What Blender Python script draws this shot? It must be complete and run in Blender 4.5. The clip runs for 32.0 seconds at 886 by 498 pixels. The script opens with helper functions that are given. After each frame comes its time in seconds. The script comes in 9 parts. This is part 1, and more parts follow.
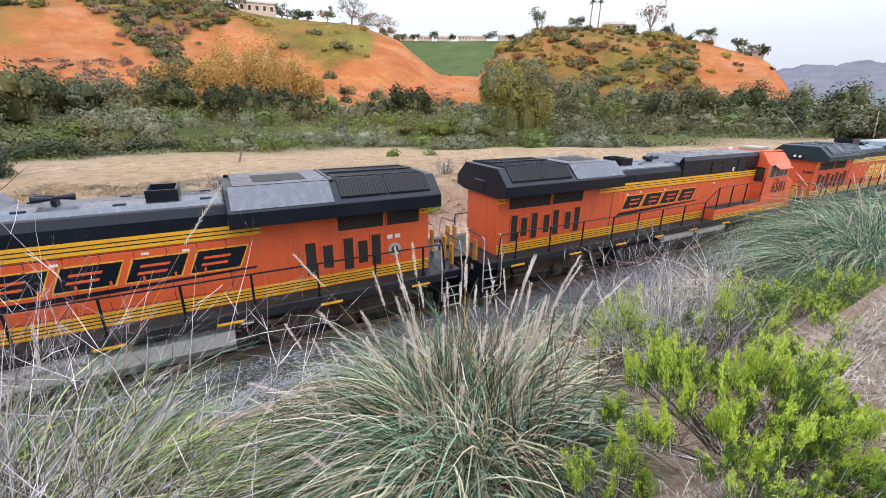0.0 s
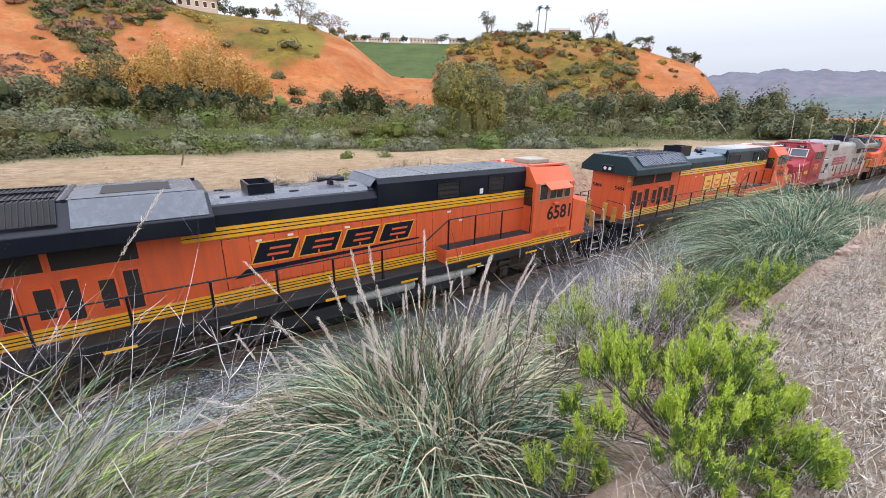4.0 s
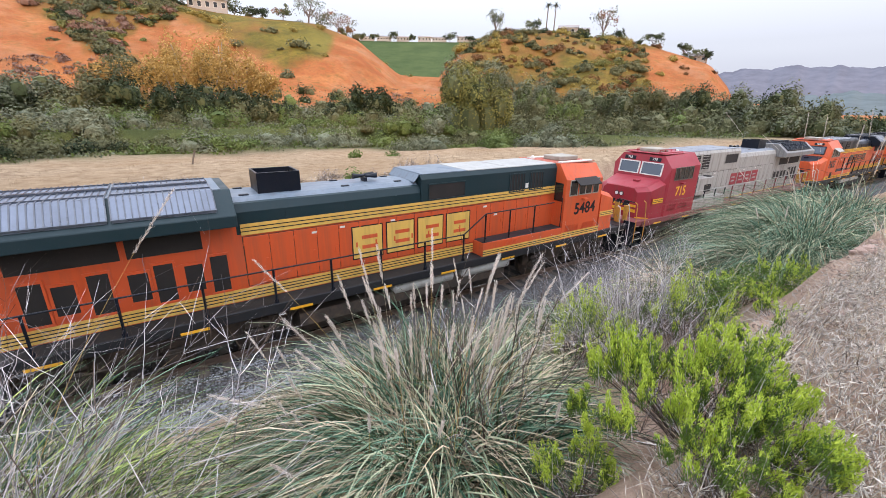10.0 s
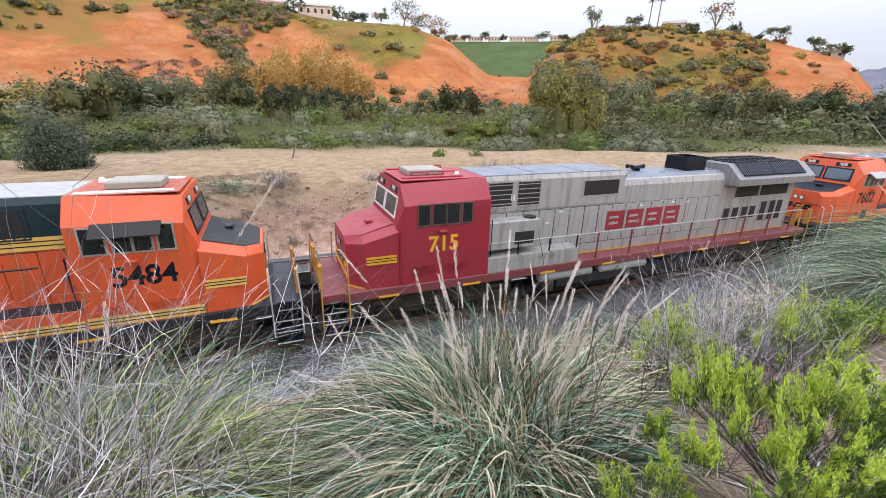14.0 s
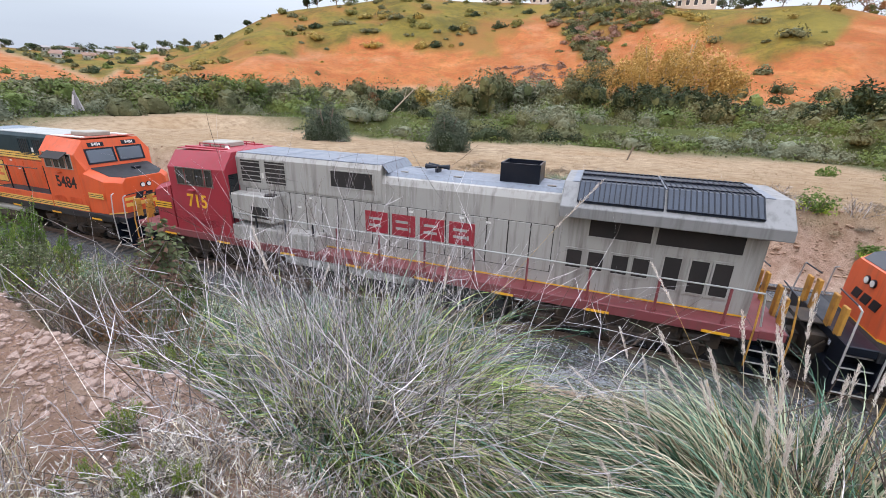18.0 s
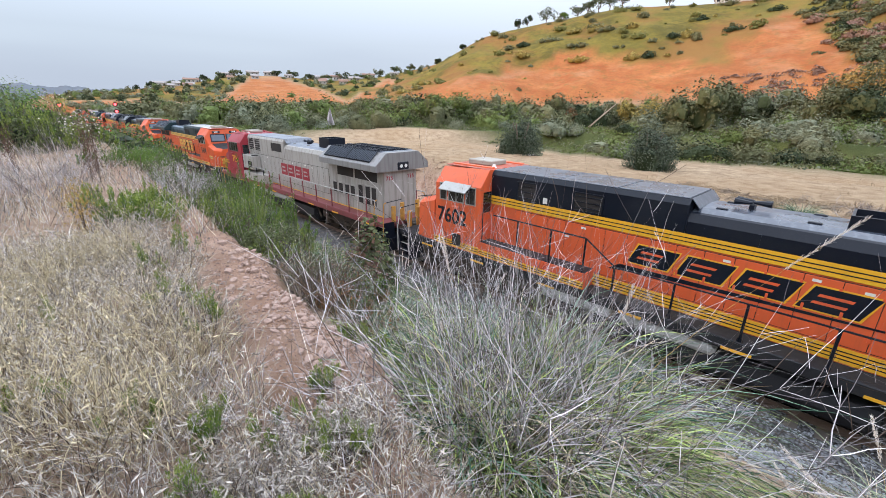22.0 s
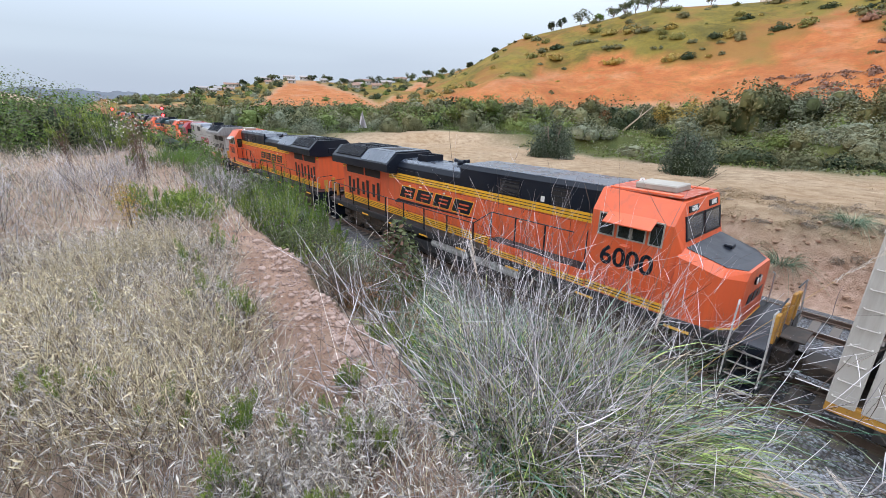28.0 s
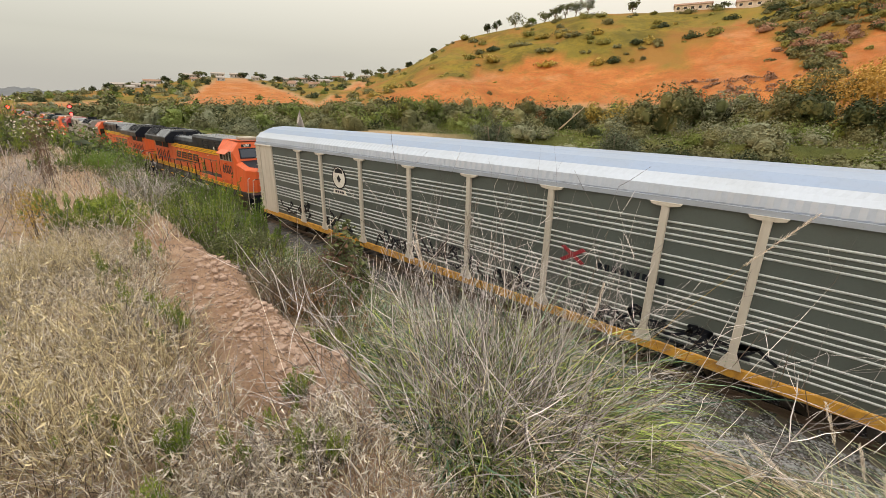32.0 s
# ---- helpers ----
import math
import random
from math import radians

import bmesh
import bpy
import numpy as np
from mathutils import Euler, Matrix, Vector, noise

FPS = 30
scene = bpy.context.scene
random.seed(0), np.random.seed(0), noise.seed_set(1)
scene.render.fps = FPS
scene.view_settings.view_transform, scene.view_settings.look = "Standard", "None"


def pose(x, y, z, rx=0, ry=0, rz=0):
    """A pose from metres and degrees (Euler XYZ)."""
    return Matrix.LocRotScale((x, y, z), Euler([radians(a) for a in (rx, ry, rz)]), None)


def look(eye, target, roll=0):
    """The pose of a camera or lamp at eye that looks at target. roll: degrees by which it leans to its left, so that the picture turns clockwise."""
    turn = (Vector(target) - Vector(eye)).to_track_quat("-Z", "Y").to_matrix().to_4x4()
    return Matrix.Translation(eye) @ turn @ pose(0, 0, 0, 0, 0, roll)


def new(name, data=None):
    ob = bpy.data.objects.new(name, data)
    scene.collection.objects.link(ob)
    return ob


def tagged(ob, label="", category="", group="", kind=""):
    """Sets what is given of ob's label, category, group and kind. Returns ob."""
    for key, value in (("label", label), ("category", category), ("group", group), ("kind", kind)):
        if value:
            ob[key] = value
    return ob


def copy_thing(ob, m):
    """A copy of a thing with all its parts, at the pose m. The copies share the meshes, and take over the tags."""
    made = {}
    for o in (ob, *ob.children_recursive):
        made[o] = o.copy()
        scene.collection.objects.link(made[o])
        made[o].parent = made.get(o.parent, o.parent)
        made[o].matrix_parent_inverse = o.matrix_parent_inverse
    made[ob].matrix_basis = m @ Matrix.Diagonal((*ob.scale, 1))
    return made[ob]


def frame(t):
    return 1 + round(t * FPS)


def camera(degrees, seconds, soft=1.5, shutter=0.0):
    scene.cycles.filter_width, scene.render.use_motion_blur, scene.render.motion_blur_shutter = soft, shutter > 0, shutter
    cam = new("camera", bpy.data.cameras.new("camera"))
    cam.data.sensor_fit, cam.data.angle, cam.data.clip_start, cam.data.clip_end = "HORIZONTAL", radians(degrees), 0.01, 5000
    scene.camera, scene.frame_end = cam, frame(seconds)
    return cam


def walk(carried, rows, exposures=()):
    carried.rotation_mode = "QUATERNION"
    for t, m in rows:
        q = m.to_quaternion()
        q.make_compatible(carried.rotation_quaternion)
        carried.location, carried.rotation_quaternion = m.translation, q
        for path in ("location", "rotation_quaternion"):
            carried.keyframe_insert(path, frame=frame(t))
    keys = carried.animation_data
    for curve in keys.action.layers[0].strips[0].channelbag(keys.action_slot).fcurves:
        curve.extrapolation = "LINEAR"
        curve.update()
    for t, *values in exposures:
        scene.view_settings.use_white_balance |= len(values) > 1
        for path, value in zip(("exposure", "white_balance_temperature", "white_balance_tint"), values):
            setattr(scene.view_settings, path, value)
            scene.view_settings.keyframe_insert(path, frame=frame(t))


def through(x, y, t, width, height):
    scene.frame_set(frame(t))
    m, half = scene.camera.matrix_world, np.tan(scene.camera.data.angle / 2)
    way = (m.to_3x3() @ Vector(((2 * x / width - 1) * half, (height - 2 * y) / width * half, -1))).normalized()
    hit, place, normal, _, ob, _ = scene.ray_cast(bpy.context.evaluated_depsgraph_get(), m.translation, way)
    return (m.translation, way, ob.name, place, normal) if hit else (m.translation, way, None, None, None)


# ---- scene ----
cam = camera(93.42, 32.0, soft=0.7)
EYE = 6.45
# seconds, tilt, lean, turn
PATH = [
    (0, 70.83, -0.87, -28.60),
    (0.5, 70.88, -0.74, -30.05),
    (1, 70.99, -0.73, -31.21),
    (1.5, 71.13, -0.60, -32.02),
    (2, 71.18, -0.64, -32.66),
    (2.5, 71.20, -0.80, -33.22),
    (3, 71.15, -1.05, -33.92),
    (3.5, 71.13, -1.19, -34.37),
    (5.5, 71.28, -1.33, -34.95),
    (6, 71.29, -1.30, -34.98),
    (6.5, 71.32, -1.30, -34.98),
    (7, 71.36, -1.25, -34.92),
    (7.5, 71.38, -1.21, -34.77),
    (8, 71.37, -1.11, -34.57),
    (8.5, 71.36, -1.15, -34.40),
    (9, 71.23, -1.03, -34.08),
    (9.5, 71.11, -1.04, -33.87),
    (10, 70.99, -1.03, -33.59),
    (10.5, 70.88, -1.02, -33.22),
    (11, 70.79, -1.01, -32.75),
    (11.5, 70.78, -0.99, -32.14),
    (12, 70.76, -1.04, -31.24),
    (12.5, 70.77, -1.17, -29.90),
    (13, 70.85, -1.26, -28.07),
    (13.5, 70.86, -1.30, -25.56),
    (15.5, 70.20, -1.76, -8.47),
    (16, 69.99, -1.82, -2.38),
    (16.5, 69.85, -1.82, 3.80),
    (17, 69.73, -1.74, 9.89),
    (17.5, 69.68, -1.61, 15.44),
    (18, 69.65, -1.50, 20.72),
    (18.5, 69.71, -1.44, 25.63),
    (19, 69.82, -1.25, 30.35),
    (19.5, 69.97, -1.17, 34.53),
    (20, 70.17, -1.05, 38.17),
    (20.5, 70.43, -0.88, 41.04),
    (21, 70.61, -0.91, 42.96),
    (21.5, 70.80, -0.74, 44.55),
    (22, 71.02, -0.67, 45.90),
    (22.5, 71.19, -0.51, 47.37),
    (23, 71.36, -0.34, 48.78),
    (23.5, 71.55, -0.29, 50.11),
    (24, 71.67, -0.28, 51.15),
    (24.5, 71.83, -0.22, 51.88),
    (26.5, 71.69, -0.51, 51.44),
    (27, 71.59, -0.50, 50.96),
    (27.5, 71.48, -0.50, 50.47),
    (28, 71.38, -0.55, 49.92),
    (28.5, 71.35, -0.57, 49.32),
    (29, 71.35, -0.59, 48.67),
    (29.5, 71.38, -0.63, 47.93),
    (30, 71.46, -0.64, 47.09),
    (30.5, 71.50, -0.66, 46.10),
    (31, 71.54, -0.74, 44.93),
    (31.5, 71.50, -0.74, 43.61),
    (32, 71.46, -0.81, 42.23),
]
walk(cam, [(r[0], pose(0, 0, EYE, r[1], r[2], r[3])) for r in PATH],
     exposures=[(0, 0.12, 6250, 18), (3.0, 0.09, 6250, 18), (7.0, 0.0, 6250, 19), (15.0, 0.06, 6200, 19), (20.0, 0.04, 6100, 16), (28.5, 0.0, 6000, 14), (29.0, -0.05, 6850, 12), (29.9, -0.15, 8500, 13), (32.0, -0.2, 8500, 13)])
# how far the train has come: seconds, metres
TRAVEL = [(0, 0.00), (2, 6.13), (4, 12.64), (6, 19.49), (8, 26.64), (10, 34.23), (12, 42.40), (14, 50.94), (16, 59.65), (18, 68.58), (20, 77.80), (22, 87.66), (24, 97.80), (26, 108.60), (28, 119.75), (29, 125.32), (30, 131.02), (31, 136.80), (32, 142.60)]
GAP = 6.79   # where the first coupling stands at the start
TRACK_Y = 12.03
# ---- light ----
world = bpy.data.worlds.new("evening_sky")
scene.world = world
world.use_nodes = True
wn = world.node_tree
for n in list(wn.nodes):
    wn.nodes.remove(n)
w_out = wn.nodes.new("ShaderNodeOutputWorld")
w_bg = wn.nodes.new("ShaderNodeBackground")
w_sky = wn.nodes.new("ShaderNodeTexSky")
w_sky.sky_type = "NISHITA"
w_sky.sun_disc = False
SUN_EL, SUN_AZ = radians(9), radians(200)
w_sky.sun_elevation, w_sky.sun_rotation = SUN_EL, SUN_AZ
w_sky.air_density, w_sky.dust_density = 1.0, 2.0
# a thin even veil of cloud over a lavender haze low down
w_tc = wn.nodes.new("ShaderNodeTexCoord")
w_map = wn.nodes.new("ShaderNodeMapping")
w_map.inputs["Scale"].default_value = (1.0, 1.0, 9.0)
w_noise = wn.nodes.new("ShaderNodeTexNoise")
w_noise.inputs["Scale"].default_value = 1.1
w_noise.inputs["Detail"].default_value = 3
w_low = wn.nodes.new("ShaderNodeSeparateXYZ")
w_wisp = wn.nodes.new("ShaderNodeMath")
w_wisp.operation = "MULTIPLY_ADD"
w_wisp.inputs[1].default_value, w_wisp.inputs[2].default_value = 0.16, -0.08
w_rise = wn.nodes.new("ShaderNodeMath")
w_ramp = wn.nodes.new("ShaderNodeValToRGB")
w_ramp.color_ramp.interpolation = "EASE"
w_ramp.color_ramp.elements[0].position, w_ramp.color_ramp.elements[1].position = 0.0, 0.11
w_ramp.color_ramp.elements[0].color = (7.0, 7.5, 8.3, 1)
w_ramp.color_ramp.elements[1].color = (8.6, 9.2, 9.7, 1)
w_mix = wn.nodes.new("ShaderNodeMix")
w_mix.data_type = "RGBA"
w_mix.inputs[0].default_value = 0.86
wn.links.new(w_tc.outputs["Generated"], w_map.inputs["Vector"])
wn.links.new(w_map.outputs["Vector"], w_noise.inputs["Vector"])
wn.links.new(w_tc.outputs["Generated"], w_low.inputs[0])
wn.links.new(w_noise.outputs["Fac"], w_wisp.inputs[0])
wn.links.new(w_wisp.outputs[0], w_rise.inputs[0])
wn.links.new(w_low.outputs["Z"], w_rise.inputs[1])
wn.links.new(w_rise.outputs[0], w_ramp.inputs["Fac"])
wn.links.new(w_sky.outputs["Color"], w_mix.inputs[6])
# an overcast sky is brighter towards the zenith
w_sep = wn.nodes.new("ShaderNodeSeparateXYZ")
w_up = wn.nodes.new("ShaderNodeMapRange")
w_up.inputs["From Min"].default_value, w_up.inputs["From Max"].default_value = 0.12, 1.0
w_up.inputs["To Min"].default_value, w_up.inputs["To Max"].default_value = 1.0, 4.1
w_gain = wn.nodes.new("ShaderNodeVectorMath")
w_gain.operation = "SCALE"
wn.links.new(w_tc.outputs["Generated"], w_sep.inputs[0])
wn.links.new(w_sep.outputs["Z"], w_up.inputs["Value"])
w_side = wn.nodes.new("ShaderNodeMapRange")
w_side.inputs["From Min"].default_value, w_side.inputs["From Max"].default_value = -1.0, -0.1
w_side.inputs["To Min"].default_value, w_side.inputs["To Max"].default_value = 0.9, 0.0
w_dim = wn.nodes.new("ShaderNodeMix")
w_dim.data_type = "RGBA"
w_dim.blend_type = "MULTIPLY"
w_dim.inputs[7].default_value = (0.80, 0.86, 0.88, 1)
wn.links.new(w_sep.outputs["X"], w_side.inputs["Value"])
wn.links.new(w_side.outputs[0], w_dim.inputs[0])
wn.links.new(w_ramp.outputs["Color"], w_dim.inputs[6])
wn.links.new(w_dim.outputs[2], w_gain.inputs[0])
wn.links.new(w_up.outputs[0], w_gain.inputs["Scale"])
wn.links.new(w_gain.outputs[0], w_mix.inputs[7])
wn.links.new(w_mix.outputs[2], w_bg.inputs["Color"])
w_bg.inputs["Strength"].default_value = 0.1
wn.links.new(w_bg.outputs[0], w_out.inputs[0])

sun = new("sun", bpy.data.lights.new("sun", "SUN"))
sun.data.energy, sun.data.angle, sun.data.color = 1.85, radians(6), (1.0, 0.60, 0.32)
sun_way = Vector((math.sin(SUN_AZ) * math.cos(SUN_EL), math.cos(SUN_AZ) * math.cos(SUN_EL), math.sin(SUN_EL)))
sun.matrix_world = look(sun_way * 100, (0, 0, 0))
# ---- materials ----
def material(name, build):
    m = bpy.data.materials.new(name)
    m.use_nodes = True
    t = m.node_tree
    for n in list(t.nodes):
        t.nodes.remove(n)
    out = t.nodes.new("ShaderNodeOutputMaterial")
    b = t.nodes.new("ShaderNodeBsdfPrincipled")
    t.links.new(b.outputs[0], out.inputs[0])
    build(t, b)
    return m


def put(t, value, socket):
    """Link a socket, or set a value."""
    if hasattr(value, "is_output"):
        t.links.new(value, socket)
    elif isinstance(value, tuple) and len(value) == 3:
        socket.default_value = (*value, 1)
    else:
        socket.default_value = value


def noise_fac(t, scale, detail=4, lo=0.35, hi=0.65, rough=0.6, space="Object", stretch=(1, 1, 1)):
    tc = t.nodes.new("ShaderNodeTexCoord")
    mp = t.nodes.new("ShaderNodeMapping")
    mp.inputs["Scale"].default_value = stretch
    n = t.nodes.new("ShaderNodeTexNoise")
    n.inputs["Scale"].default_value, n.inputs["Detail"].default_value, n.inputs["Roughness"].default_value = scale, detail, rough
    r = t.nodes.new("ShaderNodeMapRange")
    r.inputs["From Min"].default_value, r.inputs["From Max"].default_value = lo, hi
    t.links.new(tc.outputs[space], mp.inputs["Vector"])
    t.links.new(mp.outputs["Vector"], n.inputs["Vector"])
    t.links.new(n.outputs["Fac"], r.inputs["Value"])
    return r.outputs["Result"]


def mix(t, fac, a, b):
    m = t.nodes.new("ShaderNodeMix")
    m.data_type = "RGBA"
    put(t, fac, m.inputs[0])
    put(t, a, m.inputs[6])
    put(t, b, m.inputs[7])
    return m.outputs[2]


def times_value(t, a, b, op="MULTIPLY"):
    m = t.nodes.new("ShaderNodeMath")
    m.operation = op
    m.use_clamp = True
    put(t, a, m.inputs[0])
    put(t, b, m.inputs[1])
    return m.outputs[0]


def bump(t, b, fac, strength, distance=0.02):
    n = t.nodes.new("ShaderNodeBump")
    n.inputs["Strength"].default_value, n.inputs["Distance"].default_value = strength, distance
    t.links.new(fac, n.inputs["Height"])
    t.links.new(n.outputs[0], b.inputs["Normal"])


def attr(t, name):
    n = t.nodes.new("ShaderNodeAttribute")
    n.attribute_name = name
    return n.outputs["Fac"]


def plain(name, colour, rough=0.6, metal=0.0, dirt=(0.12, 0.10, 0.08), amount=0.35, scale=1.5, fine=14.0, relief=0.15):
    """A worn painted or bare surface: colour with dirt at two scales."""
    def build(t, b):
        big = times_value(t, noise_fac(t, scale, 5, 0.45, 0.75), amount)
        small = times_value(t, noise_fac(t, fine, 4, 0.5, 0.8), amount * 0.6)
        c = mix(t, big, colour, tuple(dirt))
        c = mix(t, small, c, tuple(x * 0.55 for x in colour))
        put(t, c, b.inputs["Base Color"])
        b.inputs["Roughness"].default_value, b.inputs["Metallic"].default_value = rough, metal
        if relief:
            bump(t, b, noise_fac(t, fine * 2, 3, 0.2, 0.8), relief, 0.004)
    return material(name, build)


def leafy(name, dark, light, rough=0.6, through=0.25, curve=1.0):
    """Leaves or blades: each island its own tone, some light through."""
    def build(t, b):
        g = t.nodes.new("ShaderNodeNewGeometry")
        tone = g.outputs["Random Per Island"]
        if curve != 1.0:
            pw = t.nodes.new("ShaderNodeMath")
            pw.operation = "POWER"
            pw.inputs[1].default_value = curve
            t.links.new(tone, pw.inputs[0])
            tone = pw.outputs[0]
        c = mix(t, tone, dark, light)
        c = mix(t, times_value(t, noise_fac(t, 0.9, 3), 0.35), c, tuple(x * 0.6 for x in dark))
        put(t, c, b.inputs["Base Color"])
        b.inputs["Roughness"].default_value = rough
        b.inputs["Specular IOR Level"].default_value = 0.2
        if through:
            tr = t.nodes.new("ShaderNodeBsdfTranslucent")
            put(t, c, tr.inputs["Color"])
            mx = t.nodes.new("ShaderNodeMixShader")
            mx.inputs[0].default_value = through
            out = [n for n in t.nodes if n.type == "OUTPUT_MATERIAL"][0]
            t.links.new(b.outputs[0], mx.inputs[1])
            t.links.new(tr.outputs[0], mx.inputs[2])
            t.links.new(mx.outputs[0], out.inputs[0])
    return material(name, build)


def far_leaf(name, dark, light):
    """Foliage seen from afar: tone by patches, only a little by leaf."""
    def build(t, b):
        g = t.nodes.new("ShaderNodeNewGeometry")
        patch = noise_fac(t, 0.45, 5, 0.35, 0.68)
        tone = times_value(t, times_value(t, patch, 0.75), times_value(t, g.outputs["Random Per Island"], 0.25), "ADD")
        c = mix(t, tone, dark, light)
        c = mix(t, times_value(t, noise_fac(t, 0.06, 3, 0.45, 0.65), 0.45), c, tuple(0.5 * (p + q) * f for p, q, f in zip(dark, light, (1.35, 1.15, 0.9))))
        put(t, c, b.inputs["Base Color"])
        b.inputs["Roughness"].default_value = 0.75
        b.inputs["Specular IOR Level"].default_value = 0.15
        bump(t, b, noise_fac(t, 5.0, 6, 0.3, 0.7, 0.7), 0.8, 0.15)
    return material(name, build)


def ground_build(t, b):
    """One skin for all the land: soil, straw, green and lawn by weight."""
    straw = mix(t, noise_fac(t, 1.3, 6), (0.27, 0.19, 0.12), (0.47, 0.355, 0.235))
    straw = mix(t, times_value(t, noise_fac(t, 0.12, 4), 0.5), straw, (0.30, 0.19, 0.10))
    clay = mix(t, noise_fac(t, 0.10, 6), (0.32, 0.098, 0.031), (0.46, 0.182, 0.064))
    clay = mix(t, times_value(t, noise_fac(t, 0.9, 6, 0.42, 0.68, 0.7), 0.55), clay, (0.22, 0.09, 0.04))
    clay = mix(t, times_value(t, noise_fac(t, 0.30, 7, 0.50, 0.66, 0.7), 0.7), clay, (0.19, 0.115, 0.035))
    clay = mix(t, times_value(t, noise_fac(t, 0.035, 6, 0.48, 0.62, 0.65), 0.55), clay, (0.25, 0.085, 0.03))
    clay = mix(t, times_value(t, noise_fac(t, 0.05, 5, 0.5, 0.7), 0.35), clay, (0.30, 0.20, 0.14))
    dirt = mix(t, noise_fac(t, 3.0, 6), (0.38, 0.25, 0.18), (0.64, 0.465, 0.36))
    dirt = mix(t, times_value(t, noise_fac(t, 40, 6, 0.5, 0.7), 0.6), dirt, (0.42, 0.31, 0.25))
    dirt = mix(t, times_value(t, noise_fac(t, 60, 5, 0.55, 0.7), 0.35), dirt, (0.10, 0.07, 0.055))
    green = mix(t, noise_fac(t, 0.22, 6), (0.055, 0.07, 0.025), (0.12, 0.13, 0.04))
    olive = mix(t, noise_fac(t, 0.09, 6), (0.085, 0.072, 0.016), (0.20, 0.15, 0.028))
    olive = mix(t, times_value(t, noise_fac(t, 0.45, 7, 0.45, 0.65, 0.7), 0.6), olive, (0.055, 0.055, 0.02))
    olive = mix(t, times_value(t, noise_fac(t, 0.017, 3, 0.48, 0.6), 0.6), olive, (0.185, 0.155, 0.035))
    olive = mix(t, times_value(t, noise_fac(t, 0.03, 4, 0.45, 0.6), 0.7), olive, (0.25, 0.11, 0.038))
    lawn = mix(t, noise_fac(t, 0.05, 5), (0.045, 0.072, 0.022), (0.072, 0.10, 0.034))
    c = mix(t, attr(t, "clay"), dirt, clay)
    c = mix(t, attr(t, "straw"), c, straw)
    c = mix(t, attr(t, "green"), c, green)
    c = mix(t, attr(t, "olive"), c, olive)
    c = mix(t, attr(t, "lawn"), c, lawn)
    put(t, c, b.inputs["Base Color"])
    b.inputs["Roughness"].default_value = 0.95
    b.inputs["Specular IOR Level"].default_value = 0.1
    bump(t, b, noise_fac(t, 14, 10, 0.25, 0.75, 0.75), 1.0, 0.06)


GROUND = material("ground_skin", ground_build)


def ballast_build(t, b):
    """Crushed stone: every stone its own grey, dark joints, brown dust."""
    co = t.nodes.new("ShaderNodeTexCoord")
    v = t.nodes.new("ShaderNodeTexVoronoi")
    v.inputs["Scale"].default_value = 17.0
    t.links.new(co.outputs["Object"], v.inputs["Vector"])
    c = mix(t, v.outputs["Color"], (0.055, 0.057, 0.064), (0.25, 0.255, 0.275))
    gap = t.nodes.new("ShaderNodeMapRange")
    gap.inputs[1].default_value, gap.inputs[2].default_value = 0.35, 0.75
    t.links.new(v.outputs["Distance"], gap.inputs[0])
    c = mix(t, gap.outputs[0], c, (0.03, 0.028, 0.027))
    c = mix(t, times_value(t, noise_fac(t, 1.6, 5), 0.5), c, (0.085, 0.07, 0.06))
    put(t, c, b.inputs["Base Color"])
    b.inputs["Roughness"].default_value = 0.9
    inv = times_value(t, 1.0, v.outputs["Distance"], "SUBTRACT")
    bump(t, b, inv, 1.0, 0.05)


BALLAST = material("ballast_rock", ballast_build)
RAIL = plain("rail_steel", (0.16, 0.11, 0.085), 0.55, 0.5, amount=0.3)
TIE = plain("old_timber", (0.12, 0.10, 0.085), 0.9, amount=0.4)
# ---- land ----
def smooth(a, b, x):
    u = np.clip((x - a) / (b - a), 0, 1)
    return u * u * (3 - 2 * u)


def wave(x, y, s, seed=0.0):
    """Cheap smooth unevenness, -1 to 1."""
    return (np.sin(x / s + seed) * np.cos(y / s * 1.13 + seed * 1.7) + 0.6 * np.sin((x * 0.71 + y * 0.83) / s * 2.1 + seed * 2.3)
            + 0.35 * np.sin((x * 0.5 - y) / s * 4.3 + seed) + 0.2 * np.cos((x * 1.3 + y * 0.4) / s * 8.1 + seed * 3)) / 1.7


# skyline: turn to the left in degrees, height of the crest in degrees
NEAR_CREST = ([-180, -75, -67, -64, -58, -48, -40, -36, -33, -28, -23, -18, -8, 2, 16, 25, 30, 34, 38, 41, 47.7, 52, 57, 180],
              [0, 0, 1.0, 4.3, 6.4, 8.1, 7.9, 6.6, 3.0, 3.2, 7.0, 8.4, 8.7, 9.8, 10.0, 10.3, 9.6, 9.0, 8.3, 7.6, 4.0, 2.3, 0, 0])
# how far up the bare clay of the near hill reaches, in the same degrees
CLAY_TOP = ([-34, -30, -24, -21, -19, -17, -14.3, -12, -9, -5.5, -2, 0, 1.5, 3, 5, 7, 9, 10.4, 12, 14.8, 18, 21.4, 25, 28.7, 36.4, 43, 47.6, 52, 57],
            [8, 8, 8, 7.5, 5.8, 5.0, 3.8, 4.5, 5.8, 8.2, 8.9, 5.5, 3.4, 4.2, 6.0, 7.5, 8.6, 7.9, 6.6, 5.3, 5.0, 4.8, 5.2, 6.2, 4.5, 3.2, 1.9, 1.2, 0.5])
FAR_CREST = ([-180, -66, -52, -38, -30, -22, 40, 48, 54, 60, 66, 70, 75, 80, 86, 180],
             [0, 0, 6.0, 7.5, 7.4, 7.3, 7.0, 4.6, 3.3, 2.7, 3.1, 3.1, 2.1, 1.3, 0.6, 0])


